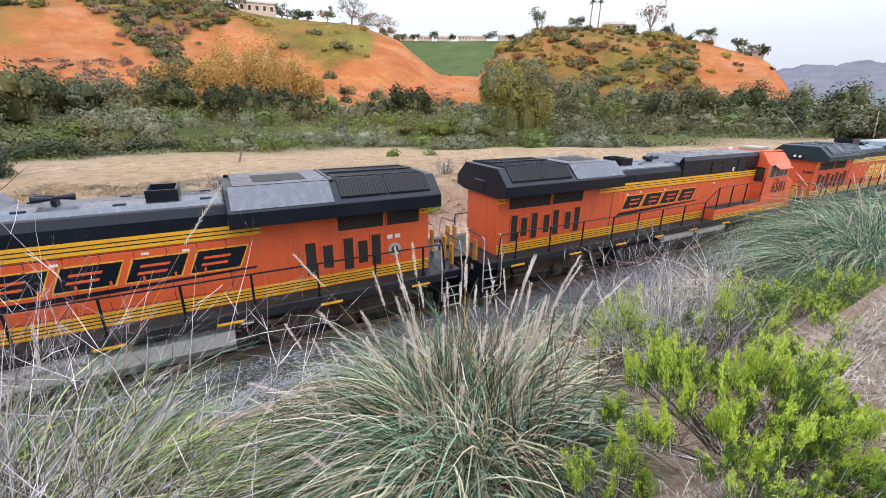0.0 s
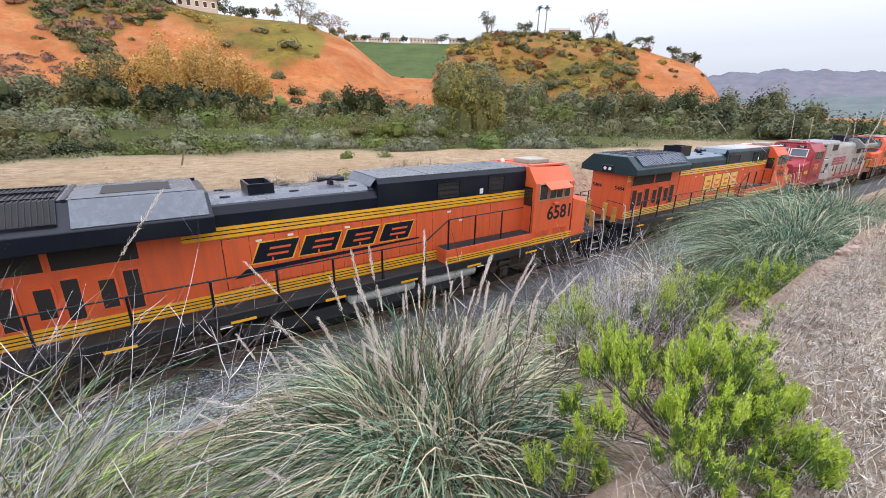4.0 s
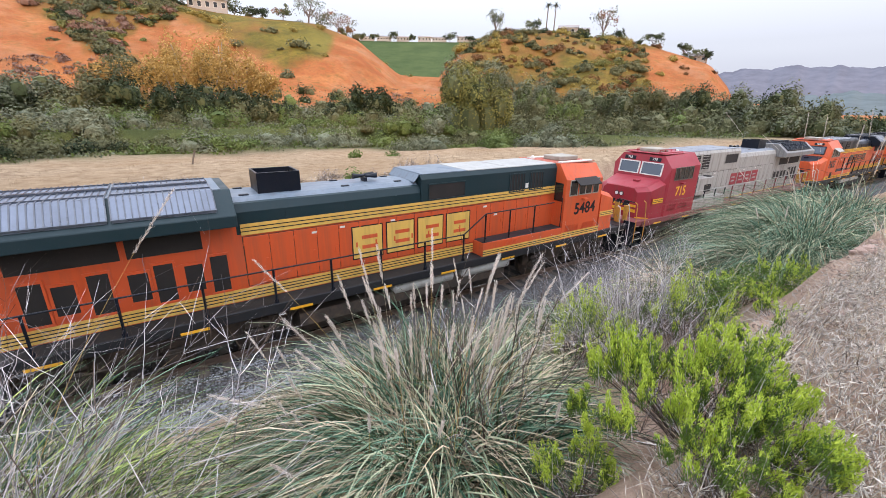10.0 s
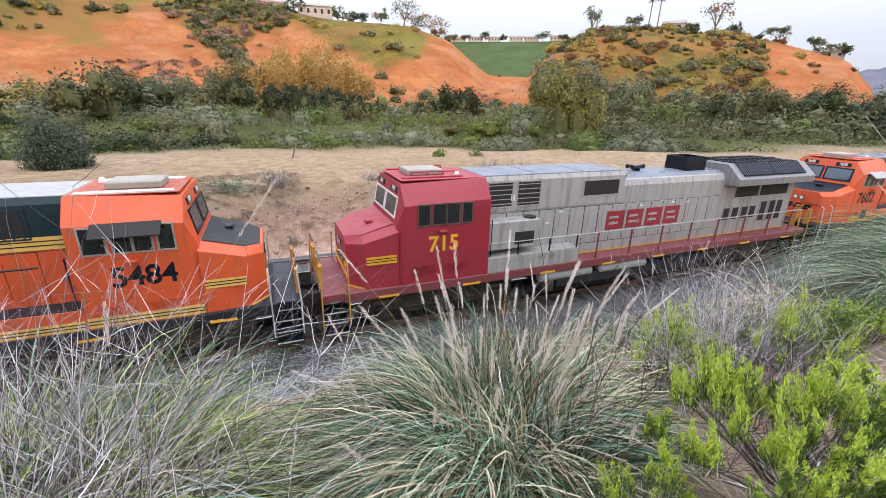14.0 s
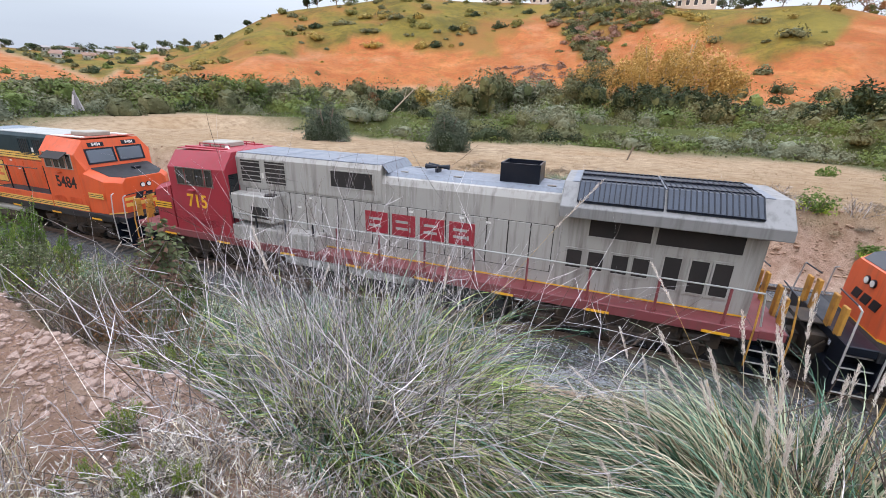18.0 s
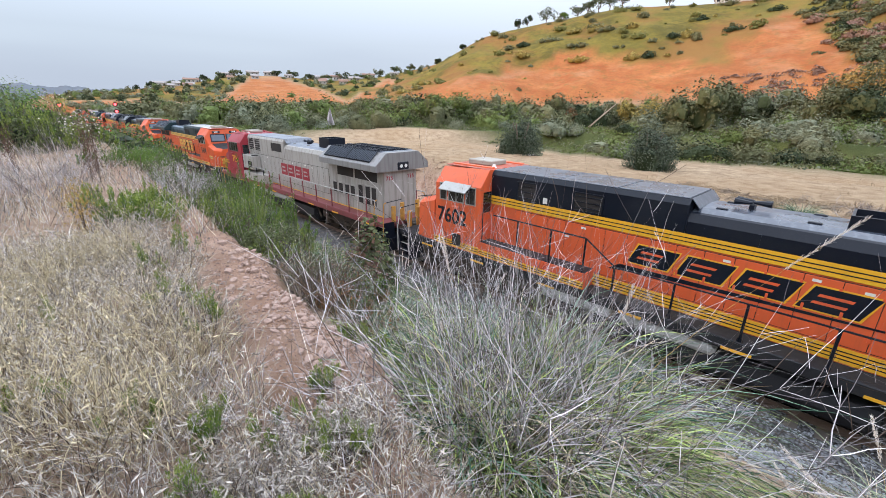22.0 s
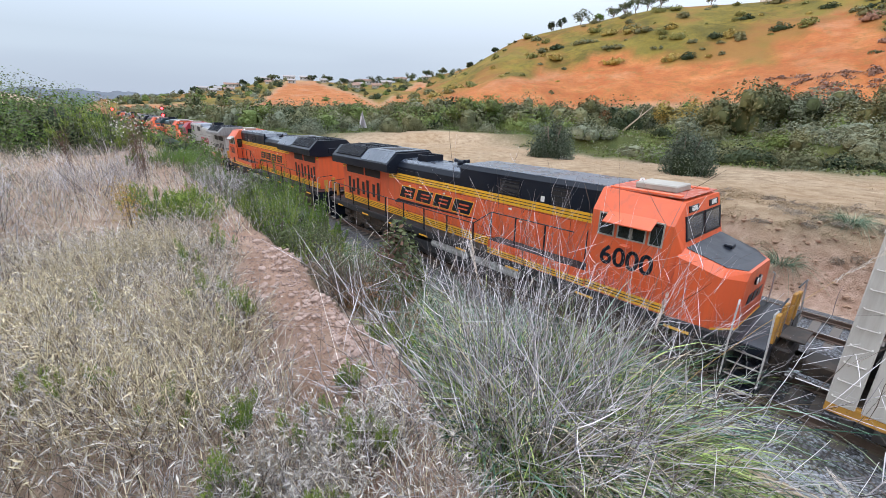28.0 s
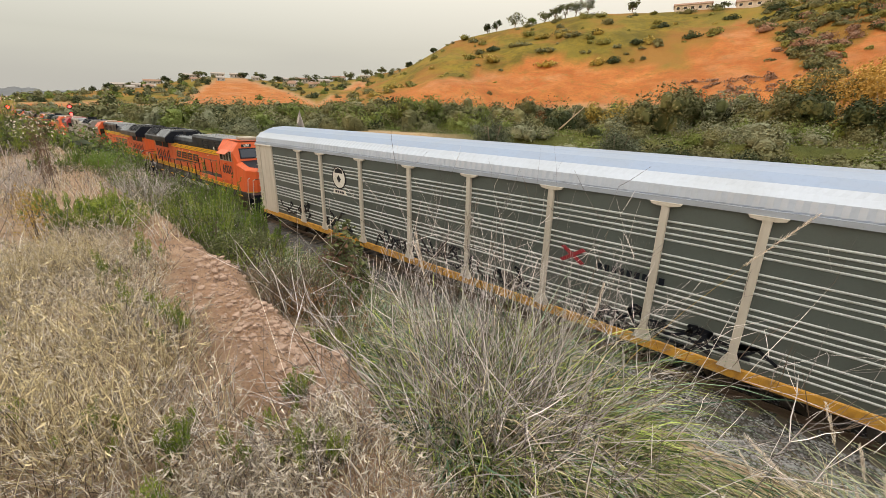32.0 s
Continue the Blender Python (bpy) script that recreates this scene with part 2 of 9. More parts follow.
def bank_line(x):
    """Where the bank's flat top breaks off."""
    return np.interp(x, [-40, -6.2, -2.7, -1.73, -1.03, 0.2, 1.5, 3.2, 4.15, 7.9, 40], [2.3, 1.6, 1.35, 1.12, 0.97, 0.66, 0.64, 0.94, 1.02, 1.2, 1.6]) + 0.05 * np.sin(x * 2.3) + 0.035 * np.sin(x * 5.3)


def land(x, y):
    """Height of the land at x, y (arrays) and its weights of clay, straw, green and lawn."""
    r = np.hypot(x, y)
    az = np.degrees(np.arctan2(-x, y))
    edge = bank_line(x)
    top = 4.88 + 0.07 * wave(x, y, 0.9) + 0.03 * wave(x, y, 0.25, 2) + 0.02 * np.clip(-x - 6, 0, 40)
    # an unseen rise added behind the viewer keeps the low sun off the foreground
    top = top + 16 * smooth(3, 75, -y)
    foot = 8.6 + 0.3 * wave(x, y * 0, 3.0, 1)
    s = smooth(0, 1, (y - edge) / (foot - edge))
    s = 0.55 * s + 0.45 * np.clip((y - edge) / (foot - edge), 0, 1) ** 0.8
    z = top + (-0.55 - top) * s
    z = z - 0.42 * smooth(0.0, 0.45, y - edge) * (1 - smooth(0.3, 0.95, (y - edge) / (foot - edge)))
    z = z + 0.38 * np.exp(-((x - 1.3) / 1.0) ** 2 - ((y - 2.0) / 0.8) ** 2) + 0.25 * np.exp(-((x + 1.1) / 0.9) ** 2 - ((y - 2.1) / 0.8) ** 2)
    flat = -0.55
    bank = 2.35 + 0.18 * wave(x, y, 4.0, 3)
    bank_y = 20.4 + 0.8 * np.sin(x * 0.23 + 1) + 0.4 * np.sin(x * 0.71)
    k = smooth(bank_y - 1.2, bank_y + 1.5, y)
    gully = 0.25 * k * (1 - k) * 4 * wave(x, y * 0, 0.5, 4)
    z = np.where(y > 10, flat + (bank - flat) * k + gully, z)
    z = z - 0.9 * smooth(26, 46, y) + 0.3 * wave(x, y, 7, 5) * smooth(22, 30, y)
    z = z + 2.0 * smooth(60, 130, r) * smooth(40, 60, y)
    # hills
    rough = wave(x, y, 34, 6) * 3.0 + wave(x, y, 13, 7) * 1.3 + wave(x, y, 5, 8) * 0.4
    crest = np.interp(az, *NEAR_CREST)
    crest = crest + 0.35 * (crest > 1.5)
    far = np.interp(az, *FAR_CREST)
    foot_r = 128 + 14 * np.sin(radians(1) * az * 5)
    crest_r = 250 + 20 * np.sin(radians(1) * az * 3)
    zc = EYE + np.tan(np.radians(crest)) * crest_r
    up = np.clip((r - foot_r) / (crest_r - foot_r), 0, 1.4)
    shape = np.where(up < 1, 0.45 * up + 0.55 * smooth(0, 1, up), 1 - (up - 1) * 0.35)
    hill = 3 + np.clip(zc - 3, 0, None) * shape + rough * smooth(0, 0.2, up) * (1 - smooth(0.75, 1.0, up)) * smooth(0.5, 4, crest)
    far_r, far_foot = 520.0, 260.0
    zf = EYE + np.tan(np.radians(far)) * far_r
    upf = np.clip((r - far_foot) / (far_r - far_foot), 0, 1.5)
    hill2 = 3 + np.clip(zf - 3, 0, None) * np.where(upf < 1, upf ** 1.2, 1 - (upf - 1) * 0.2)
    hills = np.maximum(np.where(crest > 0.1, hill, 3), np.where(far > 0.1, hill2, 3))
    z = np.where((y > 20) & (r > 60), np.maximum(z, hills), z)
    z = np.where(r > 900, z * np.clip(1 - (r - 900) / 600, 0, 1) - 0.0, z)
    # what grows on it
    bushy = smooth(-0.25, 0.35, wave(x, y, 17, 9) + 0.5 * wave(x, y, 6, 10))
    on_hill = smooth(0.05, 0.16, up) * (crest > 0.3) * (r < 420) * smooth(-73, -69, az)
    rise_f = np.degrees(np.arctan2(z - EYE, np.maximum(r, 1.0))) + 0.25 * wave(x, y, 30, 3)
    far_clay = (upf > 0.03) * (r > 250) * smooth(-0.3, 0.3, np.interp(az, [50, 53, 56, 58, 61, 66, 69, 71.5, 73, 78], [2.4, 3.0, 1.5, 0.2, 1.5, 3.1, 3.0, 1.2, 0.0, 0.0]) - rise_f)
    clay = np.clip(on_hill * 1.0 + far_clay + (k > 0.02) * (k < 0.9) * (r < 60) * 0.24, 0, 1)
    west = smooth(-48, -62, x + 4 * wave(x, y, 9, 15))
    field = (1 - west) * smooth(0.5, 0.95, k) * (1 - smooth(42, 50, y + 3.0 * wave(x, y, 9, 11) + np.clip(x - 20, 0, 60) * 0.45)) * (y > 15)
    rise = np.degrees(np.arctan2(z - EYE, np.maximum(r, 1.0)))
    rag = 0.9 * wave(x, y, 21, 12) + 0.5 * wave(x, y, 7, 13) + 0.3 * wave(x, y, 2.6, 17)
    heights = np.clip(on_hill * smooth(-0.35, 0.35, rise + 0.8 * rag - np.interp(az + 1.5 * rag, *CLAY_TOP)), 0, 1)
    right_hill = smooth(-34, -38, az)
    green = np.clip((smooth(42, 50, y + 3.0 * wave(x, y, 9, 11) + np.clip(x - 20, 0, 60) * 0.45) + west * (k > 0.5)).clip(0, 1) * (1 - on_hill) * (1 - np.clip(far_clay + (upf > 0.08) * (r > 265), 0, 1)), 0, 1) * (y > 15)
    olive = np.clip(heights + on_hill * right_hill * (0.72 + 0.26 * bushy) * (1 - smooth(-0.6, 0.5, 0.9 * rag + np.minimum(np.minimum(-57.5 - az - 0.35 * (5.3 - rise), az + 71), 6.2 - rise))) + (upf > 0.08) * (r > 265) * (1 - far_clay), 0, 1) * (y > 15)
    green = np.where((y > 1.6) & (y < 9), 0.35, green)
    clay = np.where((y < 3) & (y > -0.5) & (x < 0.5) & (r < 40), 0.22 * smooth(-0.75, -0.35, y - edge + 0.12 * wave(x, y, 0.5, 18)) * (1 - smooth(0.1, 0.5, y - edge)), clay)
    lawn = ((upf > 0.15) & (hill2 >= hill - 1) & (az < -20) & (az > -45) & (r > 262)) * 1.0
    straw = np.clip(field + (y < 1.6) * (0.02 + 0.25 * smooth(-1.0, 0.4, -y - 0.2 + 0.5 * wave(x, y, 1.3, 13))) * (r < 90), 0, 1)
    return z, clay, straw, green, lawn, olive


def height(x, y):
    return float(land(np.array([float(x)]), np.array([float(y)]))[0][0])


def build_ground():
    rings = [0.0] + [0.25 * 1.0385 ** i for i in range(252)]
    count = 600
    ang = np.linspace(0, 2 * np.pi, count, endpoint=False)
    rr, aa = np.meshgrid(np.array(rings[1:]), ang, indexing="ij")
    x, y = np.append(0.0, (rr * np.sin(aa)).ravel()), np.append(0.0, (rr * np.cos(aa)).ravel())
    z, clay, straw, green, lawn, olive = land(x, y)
    n = len(rings) - 1
    idx = 1 + np.arange(n * count).reshape(n, count)
    a, b_, c, d = idx[:-1], np.roll(idx[:-1], -1, 1), np.roll(idx[1:], -1, 1), idx[1:]
    quads = np.stack([a, d, c, b_], -1).reshape(-1, 4)
    tris = [(0, int(idx[0][i]), int(idx[0][(i + 1) % count])) for i in range(count)]
    me = bpy.data.meshes.new("ground")
    me.from_pydata(np.stack([x, y, z], -1).tolist(), [], quads.tolist() + [t[::-1] for t in tris])
    for nm, val in (("clay", clay), ("straw", straw), ("green", green), ("lawn", lawn), ("olive", olive)):
        at_ = me.attributes.new(nm, "FLOAT", "POINT")
        at_.data.foreach_set("value", val.astype(np.float32))
    me.polygons.foreach_set("use_smooth", [True] * len(me.polygons))
    me.materials.append(GROUND)
    return tagged(new("ground", me), "sloping dry earth, straw field and clay hills", "ground", kind="structure")


build_ground()
# ---- kit for building meshes ----
def part(name, bm, mat, parent=None, label="", smooth_shade=False):
    me = bpy.data.meshes.new(name)
    bm.to_mesh(me)
    bm.free()
    if smooth_shade:
        me.polygons.foreach_set("use_smooth", [True] * len(me.polygons))
    for m in (mat if isinstance(mat, (list, tuple)) else [mat]):
        me.materials.append(m)
    ob = new(name, me)
    if parent:
        ob.parent = parent
    if label:
        ob["label"] = label
    return ob


def again(ob, parent, m):
    """The same mesh once more, as a part of its own."""
    o = new(ob.name.split(".")[0], ob.data)
    o.parent = parent
    o.matrix_basis = m
    if "label" in ob:
        o["label"] = ob["label"]
    return o


def box(bm, x0, x1, y0, y1, z0, z1, bevel=0.0, mat=0):
    v = [bm.verts.new((x, y, z)) for x in (x0, x1) for y in (y0, y1) for z in (z0, z1)]
    f = [bm.faces.new([v[i] for i in q]) for q in ((0, 1, 3, 2), (4, 6, 7, 5), (0, 4, 5, 1), (2, 3, 7, 6), (0, 2, 6, 4), (1, 5, 7, 3))]
    for q in f:
        q.material_index = mat
    if bevel:
        bmesh.ops.bevel(bm, geom=list({e for q in f for e in q.edges}), offset=bevel, segments=1, affect="EDGES")
    return v


def prism(bm, pts, axis, a, b, mat=0, ends=None):
    """A closed outline of 2D points drawn out along an axis from a to b; ends: a factor on the second outline."""
    def at_(p, d):
        return {"x": (d, p[0], p[1]), "y": (p[0], d, p[1]), "z": (p[0], p[1], d)}[axis]
    lo = [bm.verts.new(at_(p, a)) for p in pts]
    hi = [bm.verts.new(at_(p, b)) for p in (ends or pts)]
    fs = [bm.faces.new(lo[::-1]), bm.faces.new(hi)]
    for i in range(len(pts)):
        j = (i + 1) % len(pts)
        fs.append(bm.faces.new((lo[i], lo[j], hi[j], hi[i])))
    for q in fs:
        q.material_index = mat
    return fs


def tube(bm, p, q, r, seg=8, r2=None, mat=0, caps=True):
    p, q = Vector(p), Vector(q)
    w = (q - p).normalized()
    u = w.orthogonal().normalized()
    v = w.cross(u)
    r2 = r if r2 is None else r2
    rings = [[bm.verts.new(c + (u * math.cos(2 * math.pi * i / seg) + v * math.sin(2 * math.pi * i / seg)) * rad) for i in range(seg)] for c, rad in ((p, r), (q, r2))]
    for i in range(seg):
        j = (i + 1) % seg
        bm.faces.new((rings[0][i], rings[0][j], rings[1][j], rings[1][i])).material_index = mat
    if caps:
        bm.faces.new(rings[0][::-1]).material_index = mat
        bm.faces.new(rings[1]).material_index = mat


def pipe(bm, pts, r, seg=6, mat=0):
    for a, b in zip(pts, pts[1:]):
        tube(bm, a, b, r, seg, mat=mat)


def fix(bm):
    bmesh.ops.recalc_face_normals(bm, faces=bm.faces)
    return bm


def lettering(name, text, size, mat, parent, m, label=""):
    """Painted characters, 3 mm proud."""
    cu = bpy.data.curves.new(name, "FONT")
    cu.body, cu.size, cu.extrude, cu.align_x, cu.align_y = text, size, 0.003, "CENTER", "CENTER"
    cu.offset = size * 0.022
    tmp = new("tmp", cu)
    dg = bpy.context.evaluated_depsgraph_get()
    me = bpy.data.meshes.new_from_object(tmp.evaluated_get(dg))
    bpy.data.objects.remove(tmp)
    me.materials.clear()
    me.materials.append(mat)
    ob = new(name, me)
    ob.parent = parent
    ob.matrix_basis = m
    if label:
        ob["label"] = label
    return ob
# ---- train ----
def weathered(name, colour, rough=0.45, streak=0.35, dirt=(0.10, 0.075, 0.055), metal=0.0, gloss=0.5):
    """Paint with rain streaks that run down, dust below and fine scratches."""
    def build(t, b):
        run = noise_fac(t, 2.2, 6, 0.48, 0.78, stretch=(2.6, 2.6, 0.22))
        blot = noise_fac(t, 0.8, 5, 0.45, 0.8)
        fine = noise_fac(t, 26, 5, 0.55, 0.8)
        c = mix(t, times_value(t, blot, 0.30), colour, tuple(min(1, x * 0.72 + 0.02) for x in colour))
        c = mix(t, times_value(t, run, streak), c, dirt)
        c = mix(t, times_value(t, fine, 0.18), c, tuple(x * 0.5 + 0.05 for x in colour))
        put(t, c, b.inputs["Base Color"])
        b.inputs["Metallic"].default_value = metal
        b.inputs["Specular IOR Level"].default_value = gloss
        r = t.nodes.new("ShaderNodeMapRange")
        r.inputs["To Min"].default_value, r.inputs["To Max"].default_value = rough, min(1, rough + 0.3)
        t.links.new(blot, r.inputs["Value"])
        t.links.new(r.outputs[0], b.inputs["Roughness"])
        bump(t, b, noise_fac(t, 1.4, 3, 0.2, 0.8), 0.12, 0.01)
    return material(name, build)


ORANGE = weathered("orange_paint", (0.67, 0.108, 0.030), 0.42, 0.34)
RED_ORANGE = weathered("faded_orange_paint", (0.64, 0.095, 0.022), 0.45, 0.34)
BLACK = weathered("black_paint", (0.006, 0.009, 0.017), 0.30, 0.12, (0.025, 0.024, 0.024), gloss=0.28)
GREEN = weathered("dark_green_paint", (0.012, 0.031, 0.038), 0.40, 0.15, (0.035, 0.037, 0.036), gloss=0.3)
YELLOW = weathered("yellow_paint", (0.78, 0.40, 0.015), 0.45, 0.22)
CREAM_YELLOW = weathered("faded_yellow_paint", (0.74, 0.46, 0.10), 0.5, 0.3)
SILVER = weathered("dull_silver_paint", (0.37, 0.35, 0.32), 0.45, 0.85, (0.13, 0.112, 0.095), 0.0)
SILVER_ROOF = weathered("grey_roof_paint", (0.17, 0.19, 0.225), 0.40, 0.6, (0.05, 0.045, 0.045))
# roof tops paler and bluer than the sides: sky sheen in base and streaks
SHEEN_ROOF = weathered("dark_roof_sheet", (0.050, 0.062, 0.085), 0.22, 0.6, (0.16, 0.18, 0.21), gloss=0.8)
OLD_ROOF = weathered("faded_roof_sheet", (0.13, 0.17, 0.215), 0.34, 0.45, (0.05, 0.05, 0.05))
GRIMY = weathered("grimy_silver_paint", (0.22, 0.215, 0.21), 0.42, 0.7, (0.07, 0.065, 0.06))
# dark mesh coloured bluish grey for the sky sheen on it
GRILLE_SHEEN = plain("bluish_grille", (0.17, 0.20, 0.26), 0.4, 0.3, dirt=(0.05, 0.05, 0.06), amount=0.5, scale=1.0)
GRILLE_DARK = plain("dark_blue_grille", (0.035, 0.045, 0.065), 0.4, 0.3, dirt=(0.02, 0.02, 0.02), amount=0.5, scale=1.0)
FADED_TOP = weathered("faded_roof_paint", (0.36, 0.075, 0.04), 0.6, 0.75, (0.46, 0.36, 0.30), gloss=0.3)
CRIMSON = weathered("faded_red_paint", (0.31, 0.020, 0.034), 0.45, 0.28)
MAROON = weathered("maroon_sill_paint", (0.20, 0.045, 0.050), 0.55, 0.4)
SILL = weathered("dark_grey_sill", (0.016, 0.017, 0.020), 0.55, 0.2, (0.05, 0.042, 0.036), gloss=0.3)
GREY = weathered("pale_grey_paint", (0.36, 0.36, 0.34), 0.55, 0.4)
UNDER = plain("oily_running_gear", (0.045, 0.036, 0.030), 0.7, 0.2, dirt=(0.14, 0.09, 0.055), amount=0.6, scale=2.5)
STEEL = plain("worn_steel", (0.22, 0.20, 0.18), 0.4, 0.8, dirt=(0.10, 0.06, 0.04), amount=0.5)
WHITE = plain("white_paint", (0.72, 0.70, 0.66), 0.5, dirt=(0.3, 0.25, 0.2), amount=0.4)
WORN_WHITE = plain("worn_white_rail", (0.46, 0.44, 0.42), 0.5, dirt=(0.2, 0.16, 0.13), amount=0.5)
VENT = plain("dark_mesh", (0.018, 0.015, 0.014), 0.8, dirt=(0.05, 0.035, 0.03), amount=0.4)
RUSTY = plain("rusty_yellow", (0.52, 0.26, 0.04), 0.7, dirt=(0.16, 0.07, 0.03), amount=0.8, scale=3)
GLASS = material("cab_glass", lambda t, b: (put(t, (0.015, 0.018, 0.02), b.inputs["Base Color"]), put(t, 0.06, b.inputs["Roughness"]), put(t, 0.7, b.inputs["Specular IOR Level"])))
SKY_GLASS = material("coated_windscreen", lambda t, b: (put(t, (0.15, 0.17, 0.20), b.inputs["Base Color"]), put(t, 0.12, b.inputs["Roughness"]), put(t, 0.7, b.inputs["Metallic"])))
LAMP_GLASS = material("lamp_lens", lambda t, b: (put(t, (0.7, 0.7, 0.68), b.inputs["Base Color"]), put(t, 0.1, b.inputs["Roughness"])))
TAN = plain("beige_unit", (0.34, 0.31, 0.26), 0.6, amount=0.35)

# local x runs to the cab end, z from the top of the rail
SCHEMES = {
    "new": dict(body=ORANGE, roof=BLACK, stripe=YELLOW, cab=ORANGE, sill=SILL, nose_top=BLACK, ink=BLACK, logo=BLACK, roof_top=SHEEN_ROOF),
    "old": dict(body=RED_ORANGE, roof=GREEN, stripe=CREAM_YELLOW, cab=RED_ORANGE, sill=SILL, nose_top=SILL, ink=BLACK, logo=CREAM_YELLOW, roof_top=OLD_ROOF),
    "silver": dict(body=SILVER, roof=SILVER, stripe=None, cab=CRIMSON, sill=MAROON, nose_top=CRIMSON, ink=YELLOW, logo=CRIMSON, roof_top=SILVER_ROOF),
}
DECK = 1.50
HOOD_Y = 0.95


def stripes(thing, mat, x0, x1, z0, z1, y, side, lines=2):
    """A painted band with thin dark lines along it."""
    bm = bmesh.new()
    ya, yb = sorted((side * y, side * (y + 0.006)))
    box(bm, x0, x1, ya, yb, z0, z1)
    band = part("stripe", fix(bm), mat, thing)
    step = (z1 - z0) / (lines + 1)
    for i in range(lines):
        bm = bmesh.new()
        ya, yb = sorted((side * (y + 0.005), side * (y + 0.010)))
        z = z0 + step * (i + 1)
        box(bm, x0, x1, ya, yb, z - 0.012, z + 0.012)
        part("stripe_line", fix(bm), BLACK, band)


def mark(thing, kind, x0, x1, z0, z1, y, side, ink, rim):
    """The road's mark as four plain blocks in its colours."""
    w = (x1 - x0) / 4
    h = z1 - z0
    lean = h * (0.45 if kind == "new" else 0.0)
    for i in range(4):
        a, b = x0 + i * w + w * 0.06, x0 + (i + 1) * w - w * 0.10
        # seen from the side the blocks lean to the reader's right
        d = lean * (1 if side < 0 else -1)
        for grow, out, m, nm in ((0.035, 0.006, rim, "mark_rim"), (0.0, 0.011, ink, "mark_block")):
            if m is None:
                continue
            bm = bmesh.new()
            lo, hi = z0 - grow, z1 + grow
            q = [(a - grow - d * 0.5, lo), (b + grow - d * 0.5, lo), (b + grow + d * 0.5, hi), (a - grow + d * 0.5, hi)]
            ya, yb = sorted((side * (y + 0.001), side * (y + out)))
            prism(bm, q, "y", ya, yb)
            part(nm, fix(bm), m, thing)
        # two slots in each block show the body colour
        for f in (0.34, 0.66):
            bm = bmesh.new()
            zc, sk = z0 + h * f, d * (f - 0.5)
            ya, yb = sorted((side * (y + 0.010), side * (y + 0.014)))
            prism(bm, [(a + 0.30 * (b - a) + sk - d * 0.07, zc - h * 0.06), (b - 0.16 * (b - a) + sk - d * 0.07, zc - h * 0.06), (b - 0.16 * (b - a) + sk + d * 0.07, zc + h * 0.06), (a + 0.30 * (b - a) + sk + d * 0.07, zc + h * 0.06)], "y", ya, yb)
            part("mark_slot", fix(bm), SILVER if rim is None else ORANGE, thing)
    if kind == "new":
        bm = bmesh.new()
        ya, yb = sorted((side * (y + 0.001), side * (y + 0.010)))
        s = 1 if side < 0 else -1
        a, b = (x0 - 0.5, x1 + 0.2) if s > 0 else (x1 + 0.5, x0 - 0.2)
        prism(bm, [(a, z0 - 0.34), (a + s * 0.3, z0 - 0.13), (b, z0 - 0.06), (b, z0 - 0.10), (a + s * 1.2, z0 - 0.24)], "y", ya, yb)
        part("mark_swoosh", fix(bm), ink, thing)


def wheelset(truck, x):
    bm = bmesh.new()
    tube(bm, (0, -0.95, 0), (0, 0.95, 0), 0.09, 8)
    for s in (-1, 1):
        tube(bm, (0, s * 0.685, 0), (0, s * 0.72, 0), 0.56, 20)
        tube(bm, (0, s * 0.72, 0), (0, s * 0.83, 0), 0.53, 20, 0.525)
        tube(bm, (0, s * 0.83, 0), (0, s * 0.845, 0), 0.42, 16)
        for i in range(4):
            a = math.pi / 2 * i
            tube(bm, (0.28 * math.cos(a), s * 0.84, 0.28 * math.sin(a)), (0.28 * math.cos(a), s * 0.86, 0.28 * math.sin(a)), 0.06, 6)
    w = part("wheelset", fix(bm), UNDER, truck)
    w.matrix_basis = pose(x, 0, 0.53)
    return w


